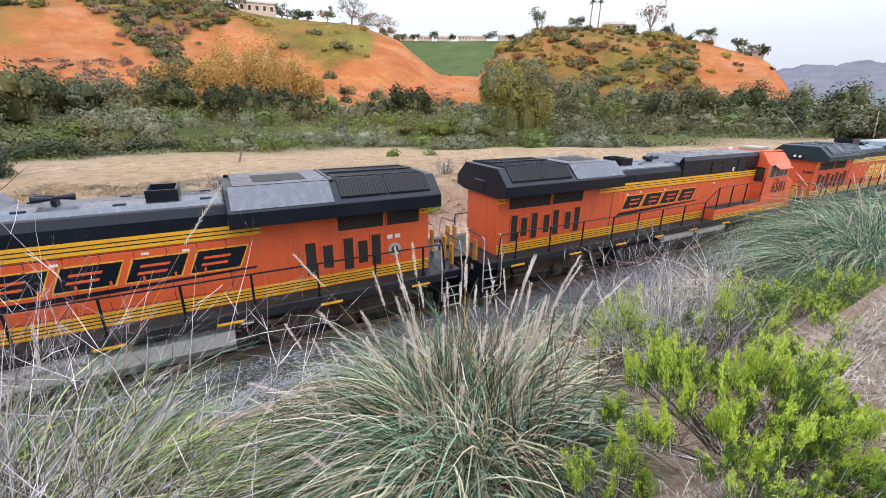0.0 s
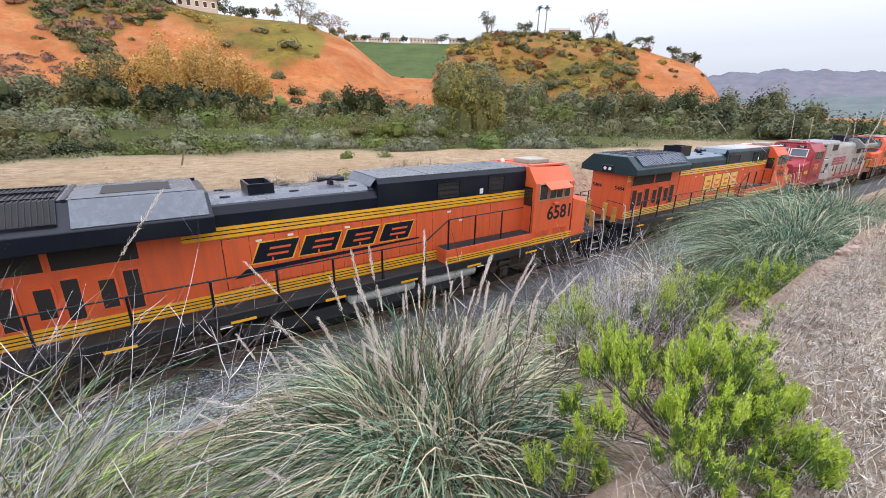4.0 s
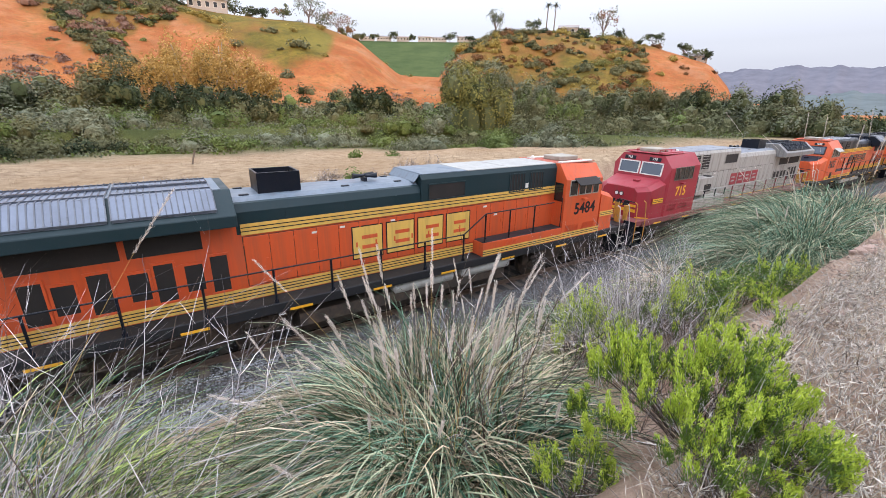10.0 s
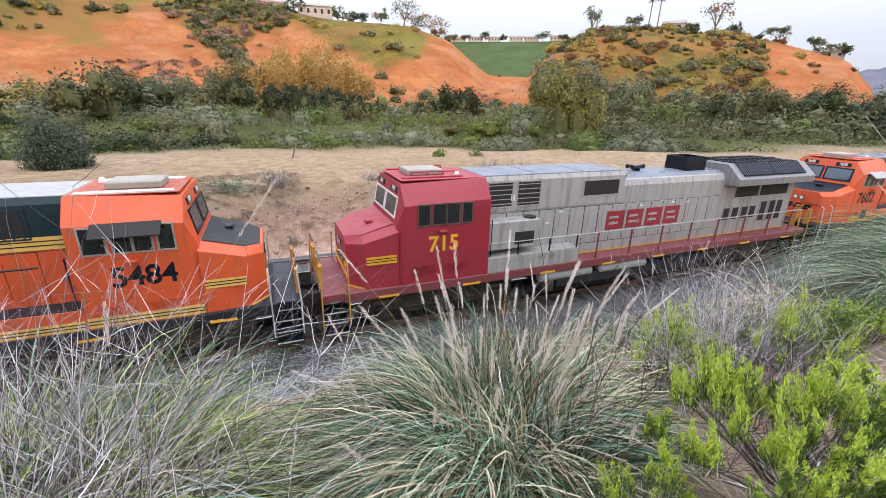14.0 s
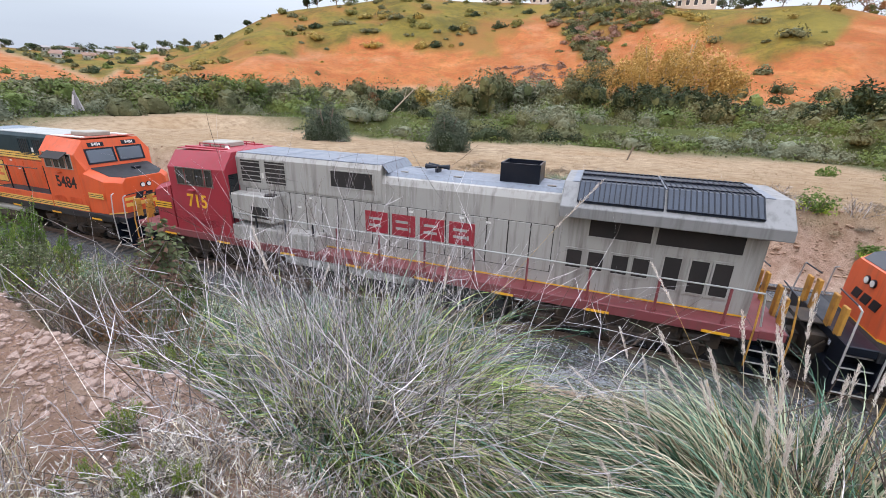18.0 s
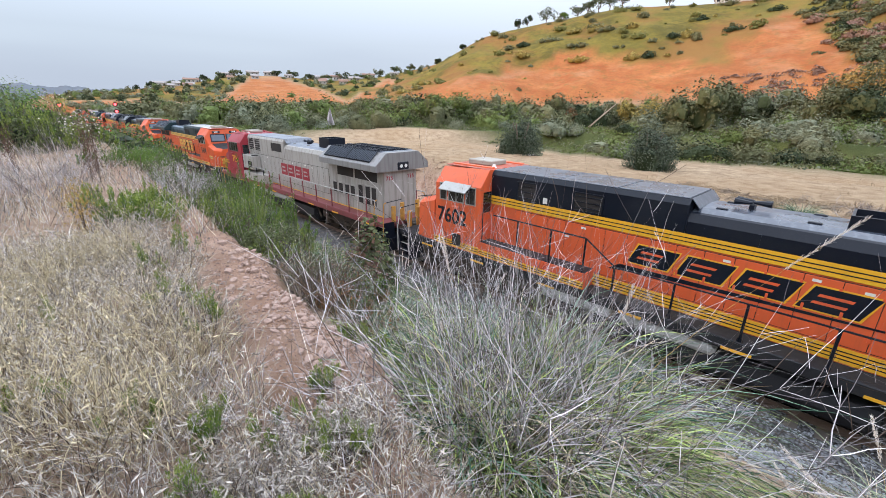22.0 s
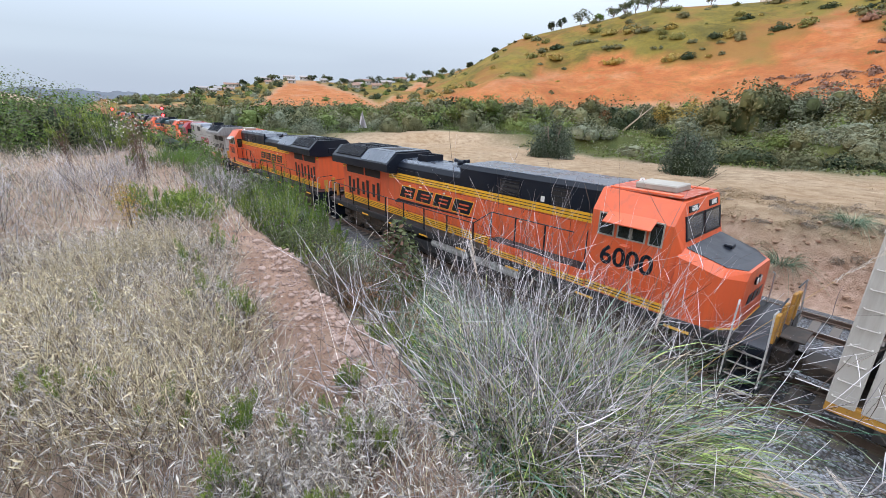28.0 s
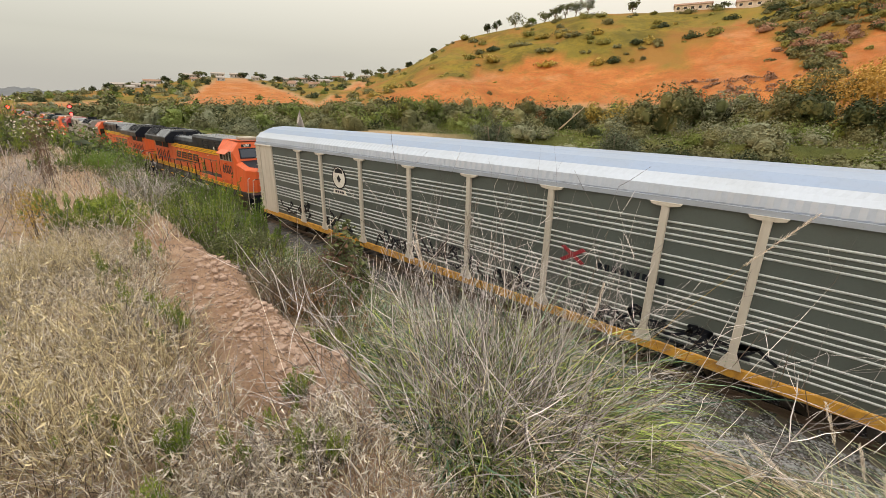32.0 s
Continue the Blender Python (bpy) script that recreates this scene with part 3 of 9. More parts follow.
def bogie(thing, xc, spins, gap=1.85, count=3):
    truck = new("truck")
    truck.parent = thing
    xs = [xc + gap * (i - (count - 1) / 2) for i in range(count)]
    for s in (-1, 1):
        bm = bmesh.new()
        a, b = xs[0] - 0.62, xs[-1] + 0.62
        prof = [(a, 0.62), (a, 0.98), (a + 0.45, 1.06), (b - 0.45, 1.06), (b, 0.98), (b, 0.62)]
        for x in reversed(xs):
            prof += [(x + 0.42, 0.60), (x + 0.30, 0.78), (x - 0.30, 0.78), (x - 0.42, 0.60)]
            if x != xs[0]:
                prof += [(x - gap * 0.5 + 0.25, 0.46), (x - gap * 0.5 - 0.25, 0.46)]
        ya, yb = sorted((s * 0.98, s * 1.16))
        prism(bm, prof, "y", ya, yb)
        part("side_frame", fix(bm), UNDER, truck)
        for x in xs:
            bm = bmesh.new()
            box(bm, x - 0.20, x + 0.20, min(s * 0.96, s * 1.24), max(s * 0.96, s * 1.24), 0.36, 0.76, 0.03)
            tube(bm, (x, s * 1.23, 0.54), (x, s * 1.29, 0.54), 0.14, 10)
            part("journal_box", fix(bm), UNDER, truck)
            for d in (-0.33, 0.33):
                bm = bmesh.new()
                for k in range(4):
                    tube(bm, (x + d, s * 1.10, 0.72 + 0.085 * k), (x + d, s * 1.10, 0.81 + 0.085 * k), 0.085, 8, 0.07)
                part("spring", fix(bm), UNDER, truck)
        bm = bmesh.new()
        tube(bm, (xs[0] - 0.35, s * 1.22, 0.92), (xs[0] + 0.25, s * 1.22, 0.92), 0.10, 8)
        tube(bm, (xs[-1] - 0.25, s * 1.22, 0.92), (xs[-1] + 0.35, s * 1.22, 0.92), 0.10, 8)
        pipe(bm, [(xs[0] - 0.3, s * 1.27, 0.72), (xc, s * 1.27, 0.66), (xs[-1] + 0.3, s * 1.27, 0.72)], 0.025)
        part("brake_cylinder", fix(bm), UNDER, truck)
    bm = bmesh.new()
    box(bm, xs[0] - 0.3, xs[-1] + 0.3, -0.62, 0.62, 0.62, 1.14, 0.05)
    part("bolster", fix(bm), UNDER, truck)
    for x in xs:
        spins.append((wheelset(truck, x), x))


def rails_and_steps(thing, sch, new_type):
    """Hand rails, steps, couplers, hoses and end platforms."""
    rail_mat = GREY if sch is SCHEMES["silver"] else BLACK
    end_mat = RUSTY if sch is SCHEMES["silver"] else WORN_WHITE
    posts = [-9.3, -7.8, -6.2, -4.6, -3.1, -1.6, -0.1, 1.4]
    for s in (-1, 1):
        bm = bmesh.new()
        tube(bm, (0, 0, 0), (0, 0, 0.93), 0.032, 6)
        box(bm, -0.05, 0.05, -0.02, 0.02, -0.22, 0.10)
        first = None
        for x in posts:
            if first is None:
                first = part("rail_post", fix(bm), MAROON if sch is SCHEMES["silver"] else BLACK, thing)
                first.matrix_basis = pose(x, s * 1.50, DECK)
            else:
                again(first, thing, pose(x, s * 1.50, DECK))
        bm = bmesh.new()
        pipe(bm, [(-10.05, s * 1.50, DECK + 0.1), (-9.95, s * 1.50, DECK + 0.92), (-9.3, s * 1.5, DECK + 0.93), (1.4, s * 1.5, DECK + 0.93)] + ([(5.6, s * 1.5, DECK + 0.95)] if sch is SCHEMES["silver"] else [(2.3, s * 1.5, DECK + 1.52), (5.6, s * 1.5, DECK + 1.55)]), 0.022)
        part("hand_rail", fix(bm), rail_mat, thing)
        for x in (2.3, 3.4, 4.6):
            bm = bmesh.new()
            low = 0.0 if sch is SCHEMES["silver"] else 0.5
            tube(bm, (x, s * 1.5, DECK + low), (x, s * 1.5, DECK + low + (0.94 if low == 0 else 1.03)), 0.03, 6)
            part("rail_post", fix(bm), BLACK, thing)
        # steps at both ends
        for e in (-1, 1):
            st = new("step_well")
            st.parent = thing
            x = e * 10.28
            for dx in (-0.34, 0.34):
                bm = bmesh.new()
                prism(bm, [(x + dx - 0.012, 0.28), (x + dx + 0.012, 0.28), (x + dx + 0.012, DECK), (x + dx - 0.012, DECK)], "y", min(s * 0.95, s * 1.55), max(s * 0.95, s * 1.55))
                part("side_plate", fix(bm), BLACK, st)
            for i in range(4):
                bm = bmesh.new()
                z = 0.34 + 0.29 * i
                yo = 1.55 - 0.06 * i
                box(bm, x - 0.33, x + 0.33, min(s * (yo - 0.26), s * yo), max(s * (yo - 0.26), s * yo), z - 0.02, z + 0.012)
                t_ = part("step", fix(bm), BLACK, st)
                bm = bmesh.new()
                box(bm, x - 0.33, x + 0.33, min(s * yo, s * (yo + 0.008)), max(s * yo, s * (yo + 0.008)), z - 0.022, z + 0.016)
                part("step_edge", fix(bm), WORN_WHITE, st, "worn white step edge")
            bm = bmesh.new()
            box(bm, x - 0.33, x + 0.33, min(s * 0.93, s * 0.95), max(s * 0.93, s * 0.95), 0.28, DECK - 0.02)
            part("back_plate", fix(bm), BLACK, st)
            for dx in (-0.36, 0.36):
                bm = bmesh.new()
                pipe(bm, [(x + dx, s * 1.57, 0.55), (x + dx, s * 1.57, 1.55), (x + dx - e * 0.05 * (dx * e > 0), s * 1.48, 2.35), (x + dx - e * 0.02, s * 1.36, 2.42)], 0.021)
                part("grab_rail", fix(bm), end_mat, thing, "bent grab rail beside the steps")
    for e in (-1, 1):
        bm = bmesh.new()
        box(bm, min(e * 10.0, e * 10.62), max(e * 10.0, e * 10.62), -1.5, 1.5, DECK - 0.22, DECK + 0.005, 0.02)
        part("end_platform", fix(bm), sch["sill"] if sch["sill"] is MAROON else BLACK, thing)
        for y in (-0.95, -0.45, 0.45, 0.95):
            bm = bmesh.new()
            box(bm, min(e * 10.55, e * 10.63), max(e * 10.55, e * 10.63), y - 0.11, y + 0.11, DECK - 0.05, DECK + 0.80 - 0.1 * (abs(y) > 0.6), 0.015)
            part("end_post", fix(bm), RUSTY, thing, "rusty yellow end post")
        for sy in (-1, 1):
            bm = bmesh.new()
            pipe(bm, [(e * 10.6, sy * 1.4, DECK + 0.9), (e * 10.6, sy * 0.5, DECK + 0.95)], 0.02)
            part("end_rail", fix(bm), BLACK, thing)
        bm = bmesh.new()
        box(bm, min(e * 10.3, e * 10.95), max(e * 10.3, e * 10.95), -0.14, 0.14, 0.72, 0.98, 0.02)
        box(bm, min(e * 10.9, e * 11.17), max(e * 10.9, e * 11.17), -0.2, 0.2, 0.66, 1.02, 0.04)
        part("coupler", fix(bm), UNDER, thing)
        bm = bmesh.new()
        box(bm, min(e * 10.5, e * 10.92), max(e * 10.5, e * 10.92), -0.62, 0.62, 0.55, 1.26, 0.04)
        part("draft_box", fix(bm), UNDER, thing)
        bm = bmesh.new()
        box(bm, min(e * 10.62, e * 11.1), max(e * 10.62, e * 11.1), -0.42, 0.42, DECK - 0.06, DECK - 0.02, 0.008)
        part("drop_plate", fix(bm), UNDER, thing)
        bm = bmesh.new()
        prism(bm, [(e * 10.35, 0.22), (e * 10.62, 0.16), (e * 10.66, 0.75), (e * 10.35, 0.9)], "y", -1.35, 1.35)
        part("pilot", fix(bm), BLACK, thing)
        for y in (-0.75, -0.6, 0.55, 0.7):
            bm = bmesh.new()
            pipe(bm, [(e * 10.62, y, 1.15), (e * 10.78, y, 0.95), (e * 10.92, y * 0.95, 0.62), (e * 11.05, y * 0.9, 0.58), (e * 11.12, y * 0.88, 0.75)], 0.024)
            part("air_hose", fix(bm), UNDER, thing)


def locomotive(number, scheme, shape, label):
    sch = SCHEMES[scheme]
    thing = tagged(new("locomotive"), label, "locomotive", "locomotives of the train")
    spins = []
    es = shape == "es"
    wing0, wing1 = (-9.88, -4.30) if es else (-10.15, -5.25)
    tail = -9.75 if es else -9.92
    split = 3.30
    # back of the cab, top and foot of the wind screens
    c0, c1, slant = 5.68 if scheme == "silver" else 6.15, 8.32, 0.20
    # running gear
    bogie(thing, 7.0, spins)
    bogie(thing, -7.0, spins)
    bm = bmesh.new()
    box(bm, -10.05, 10.05, -1.55, 1.55, 1.22, DECK, 0.02)
    box(bm, -10.0, 10.0, -0.5, 0.5, 0.95, 1.25)
    part("underframe", fix(bm), sch["sill"], thing)
    for s in (-1, 1):
        for x in (-9.2, -6.5, -4.0, -1.6, 0.8, 3.4, 6.2, 8.8):
            bm = bmesh.new()
            ya, yb = sorted((s * 1.551, s * 1.558))
            box(bm, x - 0.30, x + 0.30, ya, yb, 1.225, 1.295)
            part("reflector", fix(bm), YELLOW, thing, "yellow reflective strip")
    # tank and air reservoirs
    bm = bmesh.new()
    prism(bm, [(-1.42, 0.98), (-1.46, 0.62), (-1.10, 0.24), (1.10, 0.24), (1.46, 0.62), (1.42, 0.98)], "x", -4.05, 2.9)
    part("fuel_tank", fix(bm), UNDER if scheme == "old" else GREY if number == "lead" else SILL, thing)
    for s in (-1, 1):
        for x0, x1 in ((-1.2, 1.1), (1.35, 3.6)):
            bm = bmesh.new()
            tube(bm, (x0 + 0.08, s * 1.30, 1.02), (x1 - 0.08, s * 1.30, 1.02), 0.19, 14)
            tube(bm, (x0, s * 1.30, 1.02), (x0 + 0.08, s * 1.30, 1.02), 0.11, 14, 0.19)
            tube(bm, (x1 - 0.08, s * 1.30, 1.02), (x1, s * 1.30, 1.02), 0.19, 14, 0.11)
            part("air_reservoir", fix(bm), GREY, thing, smooth_shade=False)
        bm = bmesh.new()
        pipe(bm, [(-4.0, s * 1.2, 1.12), (-4.3, s * 1.25, 0.9), (-4.5, s * 1.25, 0.55)], 0.05)
        part("drain_pipe", fix(bm), UNDER, thing)
        bm = bmesh.new()
        box(bm, 2.95, 3.4, min(s * 0.9, s * 1.4), max(s * 0.9, s * 1.4), 0.45, 0.85, 0.03)
        part("filter_box", fix(bm), UNDER, thing)
    # long hood, lower in the body colour and upper in the roof colour
    bm = bmesh.new()
    box(bm, tail, c0, -HOOD_Y, HOOD_Y, DECK, split)
    part("hood_lower", fix(bm), sch["body"], thing)
    top = 4.20
    bm = bmesh.new()
    prof = [(-HOOD_Y, split), (-HOOD_Y, 3.86), (-0.86, 4.06), (-0.62, 4.18), (0, top), (0.62, 4.18), (0.86, 4.06), (HOOD_Y, 3.86), (HOOD_Y, split)]
    prism(bm, prof, "x", wing1 + 0.01, 0.07)
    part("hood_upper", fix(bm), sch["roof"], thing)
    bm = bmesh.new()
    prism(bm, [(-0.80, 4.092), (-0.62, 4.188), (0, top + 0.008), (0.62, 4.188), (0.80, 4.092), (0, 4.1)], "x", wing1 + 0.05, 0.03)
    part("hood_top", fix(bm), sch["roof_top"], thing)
    # rear block under the radiators
    bm = bmesh.new()
    box(bm, tail, wing1 + 0.01, -HOOD_Y, HOOD_Y, split, 3.72)
    part("radiator_room", fix(bm), sch["body"], thing)
    # radiator cowl
    bm = bmesh.new()
    if es:
        low, out, crown = 3.62, 3.98, 4.50
        prism(bm, [(-1.0, low - 0.10), (-1.54, low), (-1.54, out), (-0.98, crown), (0.98, crown), (1.54, out), (1.54, low), (1.0, low - 0.10)], "x", wing0, wing1,
              ends=[(-1.0, low - 0.10), (-1.54, low), (-1.54, out), (-0.98, crown - 0.06), (0.98, crown - 0.06), (1.54, out), (1.54, low), (1.0, low - 0.10)])
    else:
        low, out, crown = 3.66, 3.93, 4.46
        prism(bm, [(-0.96, low - 0.02), (-1.52, low), (-1.52, out), (-0.92, crown), (0.92, crown), (1.52, out), (1.52, low), (0.96, low - 0.02)], "x", wing0, wing1)
    bmesh.ops.bevel(bm, geom=list(bm.edges), offset=0.015, segments=1, affect="EDGES")
    cowl = part("radiator_cowl", fix(bm), sch["roof"] if scheme != "silver" else GRIMY, thing)
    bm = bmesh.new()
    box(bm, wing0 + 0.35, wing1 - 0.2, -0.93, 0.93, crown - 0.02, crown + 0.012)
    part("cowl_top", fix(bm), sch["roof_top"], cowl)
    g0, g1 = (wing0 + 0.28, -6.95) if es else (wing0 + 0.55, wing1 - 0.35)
    # a paler plate on each slope, sky sheen and fading in its colour
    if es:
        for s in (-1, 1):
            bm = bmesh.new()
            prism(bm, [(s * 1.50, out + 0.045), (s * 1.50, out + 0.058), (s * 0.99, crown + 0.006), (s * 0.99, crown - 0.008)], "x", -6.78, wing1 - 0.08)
            part("cowl_plate", fix(bm), SHEEN_ROOF, cowl, "grey cowl slope, fading and sky sheen in its colour")
    for i in range(2):
        a = g0 + (g1 - g0) / 2 * i + 0.04
        b = g0 + (g1 - g0) / 2 * (i + 1) - 0.04
        for s in (-1, 1):
            # grilles lie on the slopes of the cowl
            gr = new("radiator_grille")
            gr.parent = thing
            y0, z0, y1, z1 = 1.42, out + 0.12, 0.97, crown + 0.012
            bm = bmesh.new()
            prism(bm, [(s * y0, z0 - 0.02), (s * y0, z0 + 0.008), (s * y1, z1 + 0.008), (s * y1, z1 - 0.02)], "x", a, b)
            prism(bm, [(s * y1, z1 - 0.02), (s * y1, z1 + 0.01), (s * 0.04, crown + 0.024), (s * 0.04, crown)], "x", a, b)
            part("mesh", fix(bm), {"old": GRILLE_SHEEN, "silver": GRILLE_DARK}.get(scheme, VENT), gr)
            bm = bmesh.new()
            n = 16 if not es else 14
            for k in range(n + 1):
                x = a + (b - a) * k / n
                prism(bm, [(s * y0, z0), (s * y0, z0 + 0.03), (s * y1, z1 + 0.028), (s * y1, z1)], "x", x - 0.012, x + 0.012)
                prism(bm, [(s * y1, z1), (s * y1, z1 + 0.028), (s * 0.04, crown + 0.045), (s * 0.04, crown + 0.02)], "x", x - 0.012, x + 0.012)
            for f in (0, 0.5, 1):
                yy, zz = (y0 + (0.04 - y0) * f), (z0 + 0.012 + (crown + 0.03 - z0) * min(1, f * 1.9))
                box(bm, a, b, min(s * (yy - 0.02), s * (yy + 0.02)), max(s * (yy - 0.02), s * (yy + 0.02)), zz, zz + 0.035)
            part("grille_bar", fix(bm), BLACK if scheme != "old" else SHEEN_ROOF, gr)
    if es:
        bm = bmesh.new()
        box(bm, -6.3, -5.0, -0.55, 0.55, crown - 0.04, crown + 0.02)
        part("roof_hatch", fix(bm), VENT, thing)
        bm = bmesh.new()
        box(bm, -6.90, -6.82, -0.99, 0.99, crown - 0.06, crown + 0.03)
        part("roof_seam", fix(bm), BLACK, thing)
    # exhaust, horn, lifting lugs
    bm = bmesh.new()
    x0, x1, zt = (-3.35, -2.7, 4.46) if es else (-4.55, -3.45, 4.72)
    for ya, yb in ((-0.48, -0.43), (0.43, 0.48)):
        box(bm, x0, x1, ya, yb, 4.12, zt)
    for xa, xb in ((x0, x0 + 0.05), (x1 - 0.05, x1)):
        box(bm, xa, xb, -0.43, 0.43, 4.12, zt)
    box(bm, x0 + 0.05, x1 - 0.05, -0.43, 0.43, 4.12, 4.3)
    part("exhaust_box", fix(bm), BLACK, thing)
    bm = bmesh.new()
    hx = -1.4 if not es else -1.0
    box(bm, hx - 0.05, hx + 0.05, -0.14, 0.14, 4.15, 4.32)
    for d, y in ((1, -0.12), (1, 0.12), (-1, 0.0)):
        tube(bm, (hx, y, 4.37), (hx + d * 0.36, y, 4.37), 0.035, 8, 0.085)
    part("horn", fix(bm), BLACK, thing)
    for x in (-4.9 if not es else -3.9, -2.2, -0.5):
        for y in (-0.5, 0.5):
            bm = bmesh.new()
            box(bm, x - 0.12, x + 0.12, y - 0.05, y + 0.05, 4.16, 4.225, 0.015)
            part("lifting_lug", fix(bm), STEEL if scheme == "silver" else BLACK, thing)
    # electrical cabinet behind the cab
    bm = bmesh.new()
    prism(bm, [(-0.985, split), (-0.985, 4.26), (-0.90, 4.40), (0.90, 4.40), (0.985, 4.26), (0.985, split)], "x", 0.07, c0)
    part("equipment_housing", fix(bm), sch["roof"], thing)
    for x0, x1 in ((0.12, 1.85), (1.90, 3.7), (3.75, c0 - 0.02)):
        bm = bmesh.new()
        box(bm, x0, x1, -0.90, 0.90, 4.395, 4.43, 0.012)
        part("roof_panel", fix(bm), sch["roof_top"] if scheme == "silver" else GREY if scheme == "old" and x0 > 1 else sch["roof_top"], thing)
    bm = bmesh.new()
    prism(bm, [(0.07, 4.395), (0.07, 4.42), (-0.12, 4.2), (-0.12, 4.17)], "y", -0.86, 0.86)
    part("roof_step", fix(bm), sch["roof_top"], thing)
    for s in (-1, 1):
        y = 0.985
        for x0, x1, z0, z1, slat in ((0.35, 1.75, 3.62, 4.08, 0), (3.75, 4.45, 3.55, 4.15, 5), (4.75, 5.4, 3.55, 4.15, 4)) if scheme == "old" else ((2.20, 3.05, 3.64, 4.12, -3), (4.35, 5.05, 3.60, 4.15, -3)) if scheme == "new" else ((0.35, 1.85, 3.62, 4.12, 0), (3.62, 4.45, 3.46, 4.20, -5), (4.65, 5.48, 3.46, 4.20, -5)):
            v = new("intake")
            v.parent = thing
            bm = bmesh.new()
            ya, yb = sorted((s * (y - 0.03), s * (y + 0.006)))
            box(bm, x0, x1, ya, yb, z0, z1)
            part("mesh", fix(bm), VENT, v)
            bm = bmesh.new()
            for xa, xb, za, zb in ((x0 - 0.03, x1 + 0.03, z1, z1 + 0.035), (x0 - 0.03, x1 + 0.03, z0 - 0.035, z0), (x0 - 0.03, x0, z0, z1), (x1, x1 + 0.03, z0, z1)):
                ya, yb = sorted((s * y, s * (y + 0.025)))
                box(bm, xa, xb, ya, yb, za, zb)
            for k in range(-slat):
                zs = z0 + (z1 - z0) * (k + 0.5) / -slat
                ya, yb = sorted((s * y, s * (y + 0.02)))
                box(bm, x0, x1, ya, yb, zs - 0.012, zs + 0.012)
            for k in range(slat):
                xs = x0 + (x1 - x0) * (k + 0.5) / slat
                ya, yb = sorted((s * y, s * (y + 0.018)))
                box(bm, xs - 0.018, xs + 0.018, ya, yb, z0, z1)
            part("frame", fix(bm), sch["roof"], v)
        bm = bmesh.new()
        ya, yb = sorted((s * y, s * (y + 0.008)))
        box(bm, *((4.53, 4.68) if scheme != "new" else (3.95, 4.10)), ya, yb, 3.62, 3.80, 0.002)
        part("notice", fix(bm), WHITE, thing, "small white notice plate")
    # hood doors with gaps between them
    door_xs = [wing1 + 0.12 + i * 0.62 for i in range(int((5.5 - wing1) / 0.62))]
    for s in (-1, 1):
        bm = bmesh.new()
        ya, yb = sorted((s * (HOOD_Y - 0.01), s * (HOOD_Y + 0.004)))
        box(bm, door_xs[0] - 0.01, door_xs[-1] + 0.63, ya, yb, 1.885, 3.235)
        part("door_recess", fix(bm), VENT if scheme == "silver" else UNDER, thing)
        first = None
        for x in door_xs:
            if first is None:
                bm = bmesh.new()
                ya, yb = sorted((s * (HOOD_Y - 0.01), s * (HOOD_Y + 0.018)))
                box(bm, 0.012, 0.60 if scheme == "silver" else 0.618, ya, yb, 1.90, 3.22, 0.008)
                for z in (2.1, 3.0):
                    box(bm, 0.0, 0.05, min(s * HOOD_Y, s * (HOOD_Y + 0.03)), max(s * HOOD_Y, s * (HOOD_Y + 0.03)), z, z + 0.08)
                box(bm, 0.50, 0.55, min(s * HOOD_Y, s * (HOOD_Y + 0.035)), max(s * HOOD_Y, s * (HOOD_Y + 0.035)), 2.45, 2.6)
                first = part("hood_door", fix(bm), sch["body"], thing)
                first.matrix_basis = pose(x, 0, 0)
            else:
                again(first, thing, pose(x, 0, 0))
        yd = HOOD_Y + 0.019
        if sch["stripe"]:
            stripes(thing, sch["stripe"], wing1 + 0.1 if not es else wing1 - 0.7, c0 - 0.02, split - 0.02, split + 0.27, 0.987, s)
            stripes(thing, sch["stripe"], tail + 0.02, 2.2, DECK + 0.03, DECK + 0.36, yd + 0.002, s, 3)
            stripes(thing, sch["stripe"], 2.2, c0 - 0.02, DECK + 0.03, DECK + 0.24, 1.545, s, 2)
        else:
            stripes(thing, YELLOW, tail + 0.02, 5.5, DECK + 0.02, DECK + 0.06, yd, s, 0)
        # seams of the upper hood, small plates
        for x in (-4.0, -2.4, -0.8) if not es else (-3.0, -1.4):
            bm = bmesh.new()
            ya, yb = sorted((s * (HOOD_Y - 0.01), s * (HOOD_Y + 0.012)))
            box(bm, x - 0.03, x + 0.03, ya, yb, split + 0.28, 3.86)
            part("seam_cover", fix(bm), sch["roof"], thing)
        for x, z in ((-1.0, 3.08), (-2.6, 3.10), (-3.4, 3.06), (2.6, 3.1), (3.1, 2.75)):
            bm = bmesh.new()
            ya, yb = sorted((s * yd, s * (yd + 0.004)))
            box(bm, x, x + 0.15, ya, yb, z, z + 0.06)
            part("label_plate", fix(bm), WHITE, thing, "small white label plate")
        # tall louvred doors under the radiators
        vx = [tail + 1.58, tail + 1.98, tail + 2.40, tail + 2.98, tail + 3.44] if number == "lead" else [tail + 0.58, tail + 1.02, tail + 1.48, tail + 2.05, tail + 2.50, tail + 3.10, tail + 3.55] if es else [tail + 0.55, tail + 1.05, tail + 1.65, tail + 2.35, tail + 2.85, tail + 3.45, tail + 4.0]
        for i, x in enumerate(vx):
            v = new("louvre_door")
            v.parent = thing
            z0, z1 = (1.92, 2.85) if i % 2 == 0 else (2.05, 2.72)
            if not es and scheme == "silver":
                z0, z1 = (1.95, 2.8) if i < 3 else (2.15, 2.65)
            w = 0.28 if es else 0.38
            bm = bmesh.new()
            ya, yb = sorted((s * (HOOD_Y - 0.02), s * (HOOD_Y + 0.022)))
            box(bm, x, x + w, ya, yb, z0, z1)
            part("mesh", fix(bm), VENT, v)
